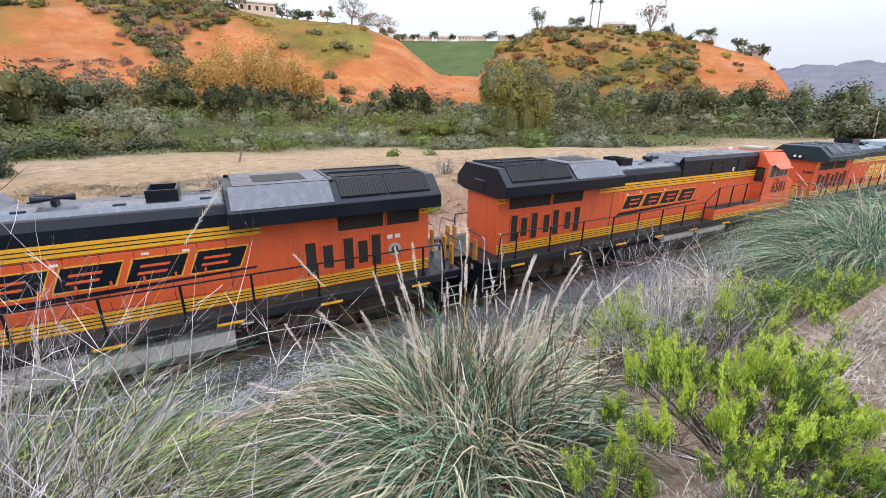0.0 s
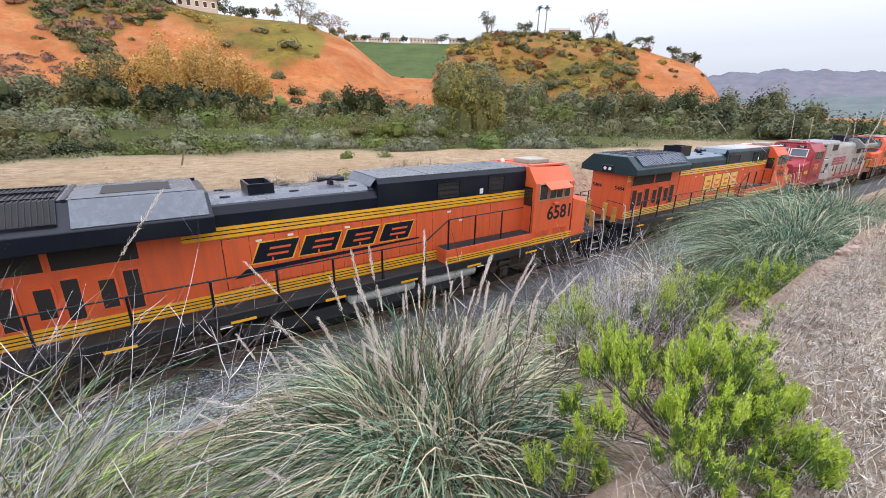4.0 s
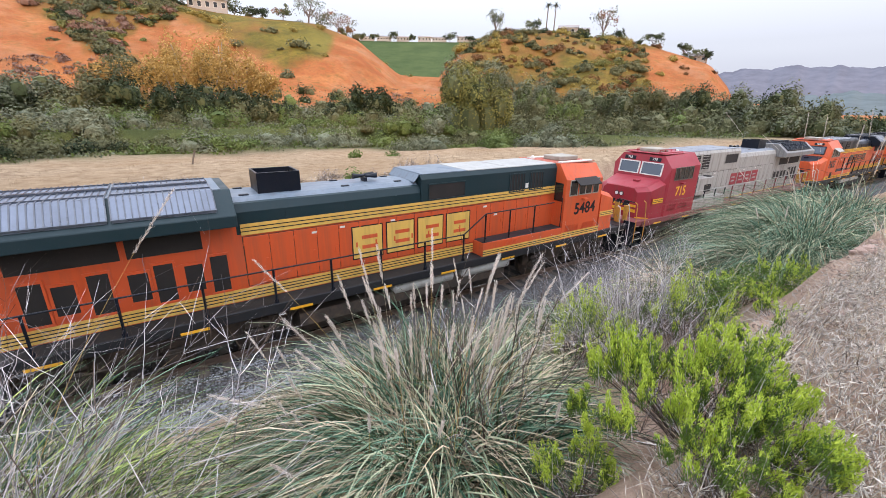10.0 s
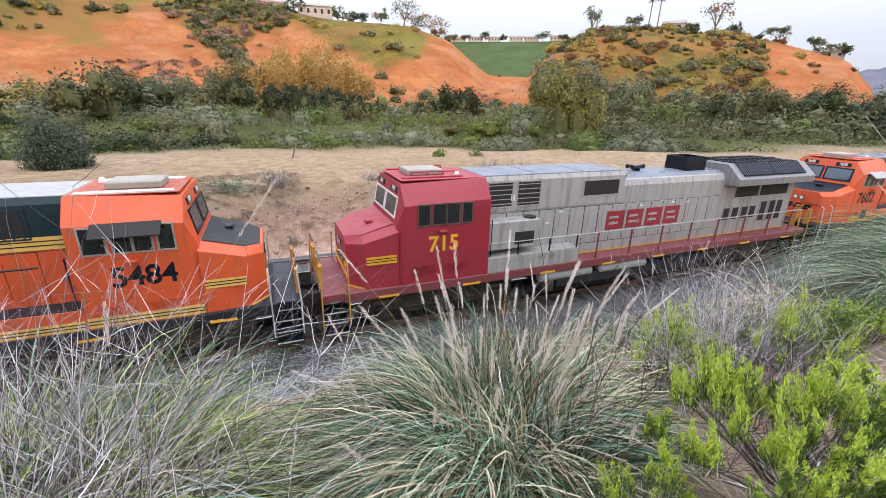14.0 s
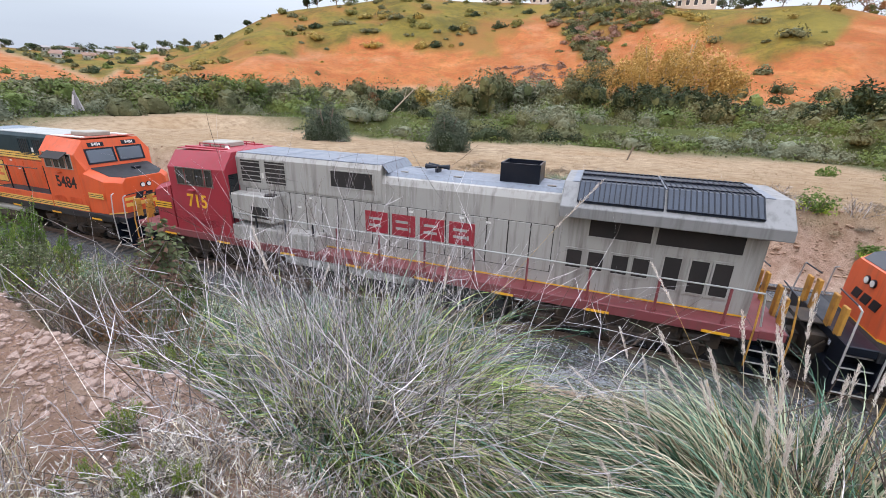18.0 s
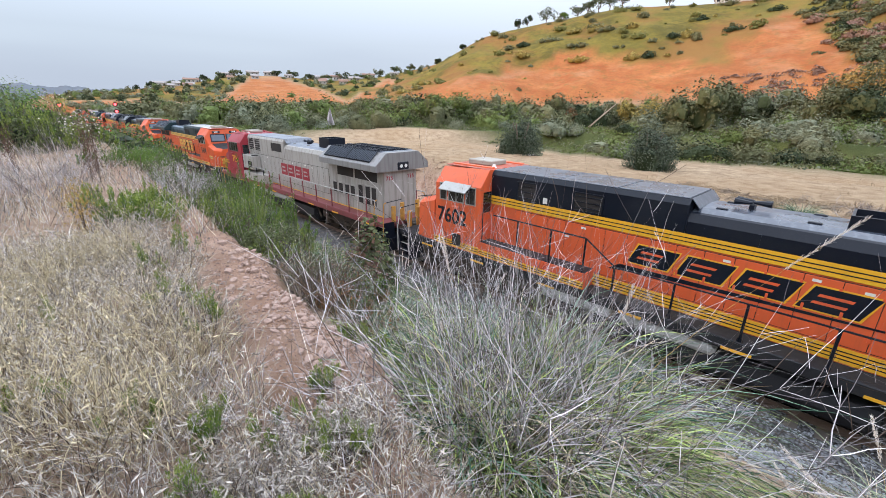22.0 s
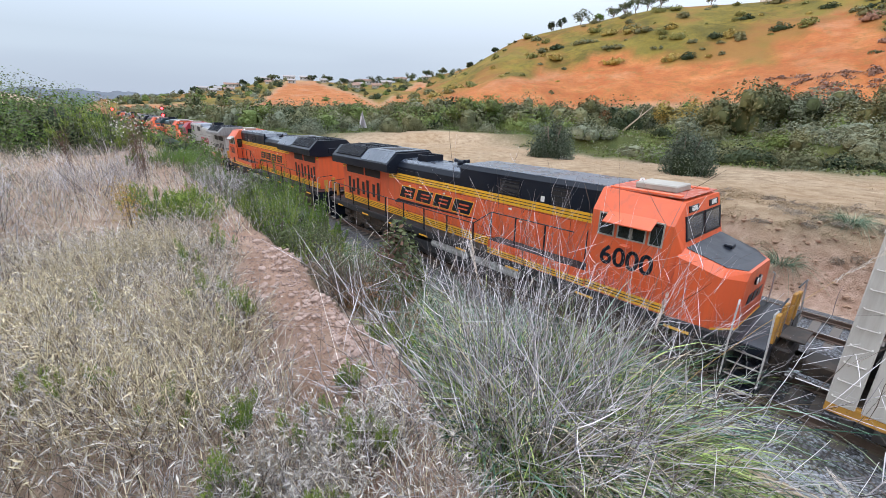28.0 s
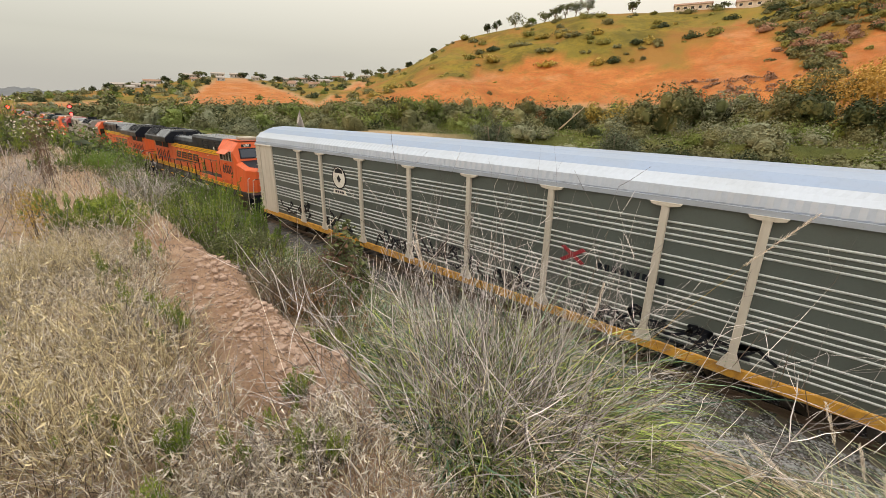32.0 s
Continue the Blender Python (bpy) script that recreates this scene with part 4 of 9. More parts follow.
            bm = bmesh.new()
            ya, yb = sorted((s * HOOD_Y, s * (HOOD_Y + 0.034)))
            for xa, xb, za, zb in ((x - 0.05, x + w + 0.05, z1, z1 + 0.06), (x - 0.05, x + w + 0.05, z0 - 0.06, z0), (x - 0.05, x, z0, z1), (x + w, x + w + 0.05, z0, z1)):
                box(bm, xa, xb, ya, yb, za, zb)
            part("frame", fix(bm), sch["body"], v)
        # big air intakes beneath the cowl
        for x0, x1 in ((tail + 0.34, tail + 1.36), (tail + 1.48, tail + 2.80)) if number == "lead" else ((tail + 0.45, tail + 2.3), (tail + 2.42, tail + 3.9)):
            bm = bmesh.new()
            ya, yb = sorted((s * (HOOD_Y - 0.04), s * (HOOD_Y + 0.016)))
            box(bm, x0, x1, ya, yb, 3.08, 3.52)
            part("intake_mesh", fix(bm), VENT, thing)
            bm = bmesh.new()
            ya, yb = sorted((s * HOOD_Y, s * (HOOD_Y + 0.026)))
            for xa, xb, za, zb in ((x0 - 0.04, x1 + 0.04, 3.52, 3.56), (x0 - 0.04, x1 + 0.04, 3.04, 3.08), (x0 - 0.04, x0, 3.08, 3.52), (x1, x1 + 0.04, 3.08, 3.52)):
                box(bm, xa, xb, ya, yb, za, zb)
            part("intake_frame", fix(bm), sch["body"], thing)
        if number == "lead":
            # hand brake in its round recess, with its notices
            hb = new("hand_brake")
            hb.parent = thing
            bm = bmesh.new()
            ya, yb = sorted((s * (HOOD_Y + 0.001), s * (HOOD_Y + 0.012)))
            box(bm, tail + 0.86, tail + 1.42, ya, yb, 2.02, 2.86)
            part("brake_panel", fix(bm), sch["body"], hb)
            bm = bmesh.new()
            tube(bm, (tail + 1.14, s * (HOOD_Y + 0.010), 2.32), (tail + 1.14, s * (HOOD_Y + 0.03), 2.32), 0.20, 18)
            part("brake_disc", fix(bm), GREY, hb, "worn pale round brake plate")
            bm = bmesh.new()
            tube(bm, (tail + 1.14, s * (HOOD_Y + 0.03), 2.32), (tail + 1.14, s * (HOOD_Y + 0.045), 2.32), 0.11, 12)
            part("brake_hub", fix(bm), UNDER, hb)
            for xa in (tail + 0.95, tail + 1.20):
                bm = bmesh.new()
                ya, yb = sorted((s * (HOOD_Y + 0.011), s * (HOOD_Y + 0.016)))
                box(bm, xa, xa + 0.17, ya, yb, 2.66, 2.78)
                part("brake_notice", fix(bm), WHITE, hb, "small white notice")
        if sch["stripe"]:
            stripes(thing, sch["stripe"], tail + 0.01, tail + 0.30, 3.30, 3.60, HOOD_Y + 0.001, s)
        # raised walkway box beside the cabinet
        bm = bmesh.new()
        ya, yb = sorted((s * 0.97, s * 1.535))
        box(bm, 2.2, c0 - 0.02, ya, yb, DECK, DECK + 0.50, 0.01)
        wb = part("side_locker", fix(bm), sch["body"] if scheme != "silver" else SILVER, thing)
        bm = bmesh.new()
        ya, yb = sorted((s * 0.99, s * 1.52))
        box(bm, 2.22, c0 - 0.02, ya, yb, DECK + 0.50, DECK + 0.515)
        part("walk_plate", fix(bm), SILL if scheme != "silver" else SILVER, wb)
        bm = bmesh.new()
        for k in range(6):
            ya, yb = sorted((s * 1.535, s * 1.55))
            box(bm, 3.2, 3.8, ya, yb, DECK + 0.27 + k * 0.035, DECK + 0.285 + k * 0.035)
        tagged(part("louvre", fix(bm), sch["body"], wb), kind="stuff")
        if scheme == "silver":
            bm = bmesh.new()
            ya, yb = sorted((s * 0.98, s * 1.5))
            box(bm, 3.85, c0 - 0.02, ya, yb, DECK + 0.72, DECK + 1.62, 0.03)
            ab = part("cooling_unit", fix(bm), SILVER, thing)
            bm = bmesh.new()
            ya, yb = sorted((s * 1.48, s * 1.508))
            box(bm, 4.05, 4.75, ya, yb, DECK + 0.85, DECK + 1.25)
            part("unit_grille", fix(bm), VENT, ab)
            bm = bmesh.new()
            tube(bm, (4.1, s * 1.25, DECK + 1.62), (4.1, s * 1.25, DECK + 1.66), 0.2, 14)
            part("unit_fan", fix(bm), VENT, ab)
    lx = {"lead": (-4.6, 0.5), "6000": (-4.1, 0.85)}.get(number, (-3.5, 1.3))
    for s in (-1, 1):
        # black or painted marks on the hood doors
        if scheme == "new":
            mark(thing, "new", *lx, 2.50, 3.02, HOOD_Y + 0.022, s, BLACK, YELLOW)
        elif scheme == "old":
            mark(thing, "old", -2.3, 2.1, 2.10, 3.05, HOOD_Y + 0.022, s, CREAM_YELLOW, BLACK)
        else:
            mark(thing, "silver", -3.0, 0.75, 2.30, 2.98, HOOD_Y + 0.022, s, CRIMSON, None)
    # cab
    bm = bmesh.new()
    side = [(-1.53, DECK - 0.26), (-1.53, 3.86), (-1.12, 4.42), (1.12, 4.42), (1.53, 3.86), (1.53, DECK - 0.26)]
    front = [(-1.53, DECK - 0.26), (-1.53, 3.80), (-1.10, 4.34), (1.10, 4.34), (1.53, 3.80), (1.53, DECK - 0.26)]
    prism(bm, side, "x", c0, c1, ends=front)
    # slanted wind screens
    scr = [(-1.53, DECK - 0.26), (-1.53, 3.80), (-1.10, 4.34), (1.10, 4.34), (1.53, 3.80), (1.53, DECK - 0.26)]
    scr2 = [(-1.40, DECK - 0.26), (-1.36, 3.20), (-1.20, 3.25), (1.20, 3.25), (1.36, 3.20), (1.40, DECK - 0.26)]
    prism(bm, scr, "x", c1, c1 + slant, ends=scr2)
    bmesh.ops.remove_doubles(bm, verts=bm.verts, dist=0.001)
    cab = part("cab", fix(bm), sch["cab"], thing)
    # nose
    bm = bmesh.new()
    back = [(-1.50, DECK - 0.26), (-1.46, 3.08), (-1.20, 3.26), (1.20, 3.26), (1.46, 3.08), (1.50, DECK - 0.26)]
    mid = [(-1.42, DECK - 0.26), (-1.36, 2.80), (-1.12, 2.98), (1.12, 2.98), (1.36, 2.80), (1.42, DECK - 0.26)]
    tip = [(-0.98, DECK - 0.26), (-0.92, 2.72), (-0.74, 2.90), (0.74, 2.90), (0.92, 2.72), (0.98, DECK - 0.26)]
    prism(bm, back, "x", c1 + 0.16, 9.45, ends=mid)
    prism(bm, mid, "x", 9.45, 9.86, ends=tip)
    bmesh.ops.remove_doubles(bm, verts=bm.verts, dist=0.001)
    nose = part("nose", fix(bm), sch["cab"], thing)
    bm = bmesh.new()
    v = [bm.verts.new(p) for p in ((c1 + 0.23, -1.17, 3.262), (c1 + 0.23, 1.17, 3.262), (9.45, 1.10, 2.992), (9.80, 0.72, 2.916), (9.80, -0.72, 2.916), (9.45, -1.10, 2.992))]
    bm.faces.new(v)
    top_ = bmesh.ops.extrude_face_region(bm, geom=bm.faces[:])
    for g in top_["geom"]:
        if isinstance(g, bmesh.types.BMVert):
            g.co.z += 0.006
    part("glare_panel", fix(bm), sch["nose_top"], nose)
    bm = bmesh.new()
    box(bm, 8.95, 9.15, 0.15, 0.45, 3.10, 3.20, 0.02)
    part("nose_hatch", fix(bm), BLACK if scheme != "silver" else CRIMSON, nose)
    # headlights and number boards
    for y in (-0.13, 0.13):
        for x, d, z in ((9.84, 1, 2.55), (tail - 0.03 if es else wing0 + 0.02, -1, 3.85)):
            bm = bmesh.new()
            tube(bm, (x, y, z), (x + d * 0.06, y, z), 0.105, 14)
            hl = part("headlight", fix(bm), BLACK, thing)
            bm = bmesh.new()
            tube(bm, (x + d * 0.05, y, z), (x + d * 0.068, y, z), 0.082, 14)
            part("lens", fix(bm), LAMP_GLASS, hl)
    bm = bmesh.new()
    box(bm, wing0 - 0.04, tail + 0.1, -0.32, 0.32, 3.68, 4.02, 0.03)
    part("lamp_box", fix(bm), BLACK, thing)
    # front windows lie on the slant
    slope = math.degrees(math.atan2(slant, 4.34 - 3.25))
    for s in (-1, 1):
        bm = bmesh.new()
        box(bm, -0.012, 0.012, -0.50, 0.50, -0.26, 0.26, 0.01)
        w = part("windscreen", fix(bm), SKY_GLASS, cab, "dark reflecting windscreen")
        m = pose(c1 + 0.122, s * 0.60, 3.70, 0, -slope, 0)
        w.matrix_basis = m
        bm = bmesh.new()
        for ya, yb, za, zb in ((-0.56, 0.56, 0.26, 0.31), (-0.56, 0.56, -0.31, -0.26), (-0.56, -0.50, -0.26, 0.26), (0.50, 0.56, -0.26, 0.26)):
            box(bm, -0.012, 0.022, ya, yb, za, zb)
        again_ = part("window_frame", fix(bm), WHITE if scheme == "silver" else BLACK, cab)
        again_.matrix_basis = m
        bm = bmesh.new()
        box(bm, -0.02, 0.02, -0.30, 0.30, -0.085, 0.085, 0.01)
        nb_ = part("number_board", fix(bm), BLACK, cab)
        nb_.matrix_basis = pose(c1 + 0.040, s * 0.66, 4.15, 0, -slope, 0)
        if number != "lead":
            lettering("board_number", number, 0.17, WHITE, cab, pose(c1 + 0.062, s * 0.66, 4.155, 90 - slope, 0, 90))
    # side windows
    for s in (-1, 1):
        wg = new("side_window")
        wg.parent = thing
        frame_mat = TAN if scheme != "silver" else STEEL
        spans = [(6.40, 6.80), (6.95, 7.27), (7.33, 7.65), (7.79, 8.08)] if scheme != "silver" else [(6.30, 6.58), (6.70, 7.06), (7.12, 7.48), (7.60, 7.92)]
        for i, (a, b) in enumerate(spans):
            z0, z1 = 3.24, 3.80
            bm = bmesh.new()
            ya, yb = sorted((s * 1.50, s * 1.536))
            prism(bm, [(a, z0), (b, z0), (b - 0.0, z1), (a, z1)], "y", ya, yb)
            part("pane", fix(bm), GLASS, wg)
            bm = bmesh.new()
            ya, yb = sorted((s * 1.525, s * 1.552))
            for xa, xb, za, zb in ((a - 0.035, b + 0.035, z1, z1 + 0.035), (a - 0.035, b + 0.035, z0 - 0.035, z0), (a - 0.035, a, z0, z1), (b, b + 0.035, z0, z1)):
                box(bm, xa, xb, ya, yb, za, zb)
            part("pane_frame", fix(bm), frame_mat, wg)
        bm = bmesh.new()
        prism(bm, [(s * 1.50, 3.86), (s * 1.50, 3.89), (s * 1.84, 3.66), (s * 1.83, 3.63)], "x", 6.62, 7.90)
        if scheme == "silver":
            bm.free()
        else:
            part("sun_shade", fix(bm), {"7602": GREY, "5484": VENT}.get(number, sch["cab"]), thing, "folded-out metal sun shade over the side window")
        bm = bmesh.new()
        box(bm, 7.1, 7.35, min(s * 1.54, s * 1.72), max(s * 1.54, s * 1.72), 3.02, 3.09, 0.02)
        part("arm_rest", fix(bm), sch["cab"], thing)
        if number != "lead":
            lettering("number", number, 0.74 if scheme == "new" else 0.64, sch["ink"], cab, pose(6.95 + {"6581": 0.68, "5484": 0.45, "7602": 0.54, "6000": 0.30}.get(number, 0.2), s * 1.533, 2.64, 90, 0, 0 if s < 0 else 180), "painted road number")
            if scheme != "new":
                lettering("number", number, 0.26, CRIMSON if scheme == "silver" else BLACK, thing, pose(tail - 0.004, -s * 0.62, 3.30 if scheme == "silver" else 2.95, 90, 0, -90))
        # stripes and seams low on the cab
        if sch["stripe"]:
            stripes(thing, sch["stripe"], c0 + 0.02, 8.45, DECK + 0.03, DECK + 0.27, 1.531, s, 2)
        else:
            stripes(thing, YELLOW, 8.55, 9.40, DECK + 0.72, DECK + 0.95, 1.49, s, 2)
        if scheme == "old":
            stripes(thing, sch["stripe"], 8.52, 9.42, DECK + 0.62, DECK + 0.84, 1.47, s, 2)
        bm = bmesh.new()
        ya, yb = sorted((s * 1.531, s * 1.540))
        box(bm, c0 + 0.02, 8.4, ya, yb, 2.22, 2.235)
        part("seam", fix(bm), sch["cab"], cab)
        for xx in (6.35, 7.35):
            bm = bmesh.new()
            for k in range(9):
                box(bm, xx, xx + 0.75, min(s * 1.53, s * 1.548), max(s * 1.53, s * 1.548), DECK + 0.28 + k * 0.03, DECK + 0.293 + k * 0.03)
            tagged(part("louvre", fix(bm), sch["cab"], cab), kind="stuff")
        # mirrored grab bars by the cab door
        bm = bmesh.new()
        pipe(bm, [(c0 - 0.06, s * 1.45, 1.9), (c0 - 0.1, s * 1.5, 2.1), (c0 - 0.1, s * 1.5, 3.2)], 0.018)
        part("grab_bar", fix(bm), BLACK, thing)
        bm = bmesh.new()
        ya, yb = sorted((s * 1.0, s * 1.4))
        box(bm, c0 - 0.012, c0, ya, yb, 3.0, 3.7, 0.004)
        part("rear_window", fix(bm), GLASS, cab)
    # cab roof
    bm = bmesh.new()
    box(bm, c0 + 0.06, c1 - 0.05, -1.06, 1.06, 4.40, 4.428, 0.006)
    part("roof_sheet", fix(bm), CRIMSON if scheme == "silver" else FADED_TOP, thing, "faded dusty red roof sheet")
    if number == "7602":
        for s in (-1, 1):
            bm = bmesh.new()
            box(bm, 7.02, 7.44, min(s * 1.50, s * 1.556), max(s * 1.50, s * 1.556), 1.62, 2.05, 0.01)
            part("hatch", fix(bm), VENT, cab, "dark square hatch below the number")
    bm = bmesh.new()
    box(bm, 6.75, 7.85, -0.55, 0.35, 4.42, 4.60, 0.03)
    part("air_conditioner", fix(bm), TAN, thing, "beige roof air conditioner")
    for y in (-0.95, 0.75):
        bm = bmesh.new()
        box(bm, 6.3, 8.15, y - 0.09, y + 0.09, 4.41, 4.47, 0.01)
        part("roof_rib", fix(bm), sch["cab"] if scheme == "new" else CRIMSON if scheme == "silver" else WHITE, thing)
    if scheme == "silver":
        bm = bmesh.new()
        for x in (6.4, 6.8, 7.3, 7.8):
            for y in (-0.7, 0.5):
                tube(bm, (x, y, 4.42), (x, y, 4.55), 0.02, 6)
        pipe(bm, [(6.4, -0.7, 4.55), (7.8, -0.7, 4.55)], 0.02)
        pipe(bm, [(6.4, 0.5, 4.55), (7.8, 0.5, 4.55)], 0.02)
        part("antenna_rail", fix(bm), CRIMSON, thing)
    bm = bmesh.new()
    tube(bm, (6.4, 0.6, 4.42), (6.4, 0.6, 4.54), 0.10, 10, 0.05)
    part("antenna", fix(bm), WHITE, thing)
    # nose trim
    if sch["stripe"] or scheme == "silver":
        m_ = sch["stripe"] or YELLOW
        for z in ((1.32, 1.52),) if scheme == "new" else ((1.75, 1.90), (2.0, 2.12)):
            bm = bmesh.new()
            box(bm, 9.862, 9.872, -0.96, 0.96, *z)
            part("nose_stripe", fix(bm), m_, nose)
        for s in (-1, 1):
            bm = bmesh.new()
            prism(bm, [(9.47, s * 1.432), (9.475, s * 1.444), (9.880, s * 0.985), (9.872, s * 0.975)], "z", 1.32, 1.55)
            part("nose_stripe", fix(bm), m_, nose)
    bm = bmesh.new()
    for k in range(3):
        q = [(-0.55 + 0.4 * k, 2.0), (-0.25 + 0.4 * k, 2.0), (-0.15 + 0.4 * k, 2.25), (-0.45 + 0.4 * k, 2.25)]
        prism(bm, q, "x", 9.865, 9.875)
    part("nose_mark", fix(bm), BLACK, nose)
    rails_and_steps(thing, sch, es)
    return thing, spins


def autorack():
    thing = tagged(new("autorack_wagon"), "tall grey-green closed car carrier with corrugated silver roof and painted scrawls", "railway wagon", "car carriers of the train")
    spins = []
    half, y = 13.50, 1.57
    z0, z1, z2, top = 1.0, 4.50, 5.02, 5.42
    for s in (-1, 1):
        bogie(thing, s * 9.9, spins, 1.75, 2)
    bm = bmesh.new()
    box(bm, -half, half, -1.50, 1.50, 0.98, 1.22)
    box(bm, -half - 0.6, half + 0.6, -0.35, 0.35, 0.70, 1.05, 0.03)
    part("deck", fix(bm), UNDER, thing)
    for e in (-1, 1):
        bm = bmesh.new()
        box(bm, min(e * (half + 0.6), e * (half + 1.15)), max(e * (half + 0.6), e * (half + 1.15)), -0.16, 0.16, 0.72, 1.02, 0.03)
        part("coupler", fix(bm), UNDER, thing)
    posts = [-half + d for d in (4.4, 6.3, 9.2, 12.1, 14.9, 17.8, 20.7, 22.6)]
    edges = [-half + 1.75] + posts + [half - 1.75]
    for s in (-1, 1):
        bm = bmesh.new()
        ya, yb = sorted((s * 1.36, s * (y + 0.03)))
        box(bm, -half, half, ya, yb, 0.74, 1.02, 0.02)
        part("side_sill", fix(bm), RUSTY, thing, "ochre side sill with rust")
        for a, b in zip(edges, edges[1:]):
            bm = bmesh.new()
            ya, yb = sorted((s * (y - 0.06), s * (y - 0.03)))
            box(bm, a, b, ya, yb, 1.02, z1)
            pn = part("side_panel", fix(bm), PANEL, thing, "grey-green perforated steel panel")
            for g in range(4):
                for k in range(4):
                    z = 1.22 + g * 0.80 + k * 0.145
                    bm = bmesh.new()
                    ya, yb = sorted((s * (y - 0.035), s * (y - 0.005)))
                    prism(bm, [(ya if s > 0 else yb, z - 0.03), (ya if s > 0 else yb, z + 0.03), (yb if s > 0 else ya, z + 0.012), (yb if s > 0 else ya, z - 0.012)], "x", a, b)
                    part("rib", fix(bm), PANEL_RIB, pn)
        for x in posts:
            po = new("side_post")
            po.parent = thing
            bm = bmesh.new()
            ya, yb = sorted((s * (y - 0.05), s * (y + 0.07)))
            box(bm, x - 0.085, x + 0.085, ya, yb, 0.95, z1 - 0.03, 0.012)
            part("web", fix(bm), POST, po)
            bm = bmesh.new()
            prism(bm, [(x - 0.34, z1), (x + 0.34, z1), (x + 0.30, z1 - 0.06), (x + 0.13, z1 - 0.09), (x - 0.13, z1 - 0.09), (x - 0.30, z1 - 0.06)], "y", min(s * (y - 0.02), s * (y + 0.08)), max(s * (y - 0.02), s * (y + 0.08)))
            part("head_gusset", fix(bm), POST, po)
            bm = bmesh.new()
            prism(bm, [(x - 0.085, 1.35), (x + 0.085, 1.35), (x + 0.24, 0.98), (x - 0.24, 0.98)], "y", min(s * (y - 0.02), s * (y + 0.08)), max(s * (y - 0.02), s * (y + 0.08)))
            part("foot_gusset", fix(bm), POST, po)
        for e in (-1, 1):
            a, b = sorted((e * half, e * (half - 1.75)))
            bm = bmesh.new()
            ya, yb = sorted((s * (y - 0.12), s * (y + 0.05)))
            m_ = (a + b) / 2
            if e < 0:
                box(bm, a + 0.52, b, ya, yb, 0.95, z1 - 0.03, 0.02)
                box(bm, a, a + 0.44, ya, yb, 0.95, z1 - 0.03, 0.02)
            else:
                box(bm, a, b - 0.52, ya, yb, 0.95, z1 - 0.03, 0.02)
                box(bm, b - 0.44, b, ya, yb, 0.95, z1 - 0.03, 0.02)
            part("end_panel", fix(bm), POST, thing, "cream end panel with streaks")
            bm = bmesh.new()
            ya, yb = sorted((s * (y - 0.02), s * (y + 0.09)))
            box(bm, a - 0.02, b + 0.05, ya, yb, z1 - 0.04, z1 + 0.03, 0.01)
            part("end_cap", fix(bm), POST, thing)
            for k in range(9):
                bm = bmesh.new()
                z = 1.15 + k * 0.38
                xx = e * (half - 0.22)
                pipe(bm, [(xx - 0.15, s * (y + 0.05), z), (xx - 0.15, s * (y + 0.12), z), (xx + 0.15, s * (y + 0.12), z), (xx + 0.15, s * (y + 0.05), z)], 0.014)
                part("rung", fix(bm), POST, thing)
        bm = bmesh.new()
        ya, yb = sorted((s * (y - 0.02), s * (y + 0.03)))
        box(bm, -half, half, ya, yb, z1, z1 + 0.12)
        part("top_rail", fix(bm), GALV, thing)
        # corrugated flank of the roof
        bm = bmesh.new()
        n = 240
        cols = []
        for i in range(n + 1):
            x = -half + 2 * half * i / n
            d = 0.022 if i % 2 else 0.0
            cols.append([bm.verts.new((x, s * (yy + d * (0 < j < 4)), zz)) for j, (yy, zz) in enumerate(((y - 0.02, z1 + 0.12), (y - 0.02, z1 + 0.16), (y - 0.07, z1 + 0.38), (y - 0.22, z2 - 0.02), (y - 0.34, z2 + 0.10)))])
        for a, b in zip(cols, cols[1:]):
            for j in range(4):
                bm.faces.new((a[j], b[j], b[j + 1], a[j + 1]))
        part("roof_flank", fix(bm), GALV, thing, "corrugated galvanised roof flank")
    bm = bmesh.new()
    yy = y - 0.34
    arc = [(yy, z2 + 0.10), (yy * 0.72, top - 0.12), (yy * 0.36, top - 0.03), (0, top), (-yy * 0.36, top - 0.03), (-yy * 0.72, top - 0.12), (-yy, z2 + 0.10)]
    prism(bm, arc + [(-yy + 0.02, z2 + 0.05), (yy - 0.02, z2 + 0.05)], "x", -half + 0.25, half - 0.25)
    part("roof", fix(bm), GALV_TOP, thing, "bluish galvanised roof sheet")
    for e in (-1, 1):
        bm = bmesh.new()
        prism(bm, [(-y, 1.0), (-y, z1 + 0.1), (-yy, z2 + 0.08), (-yy * 0.4, top - 0.05), (yy * 0.4, top - 0.05), (yy, z2 + 0.08), (y, z1 + 0.1), (y, 1.0)], "x", min(e * (half - 0.02), e * (half - 0.30)), max(e * (half - 0.02), e * (half - 0.30)))
        part("end_door", fix(bm), GALV, thing)
    # marks on the sides: roundel with ribbon, red cross, bars of unreadable writing, scrawls
    for s in (-1, 1):
        yo = y + 0.004
        x, z = -half + 7.65, 3.55
        rd = new("roundel")
        rd.parent = thing
        for r_, m_, o in ((0.50, BLACK, 0.0), (0.44, WHITE, 0.004)):
            bm = bmesh.new()
            tube(bm, (x, s * (yo - 0.02 + o), z), (x, s * (yo + o), z), r_, 28)
            part("ring", fix(bm), m_, rd)
        bm = bmesh.new()
        prism(bm, [(x - 0.5, z - 0.72), (x + 0.5, z - 0.72), (x + 0.42, z - 0.52), (x - 0.42, z - 0.52)], "y", min(s * (yo - 0.01), s * yo), max(s * (yo - 0.01), s * yo))
        part("ribbon", fix(bm), WHITE, rd)
        bm = bmesh.new()
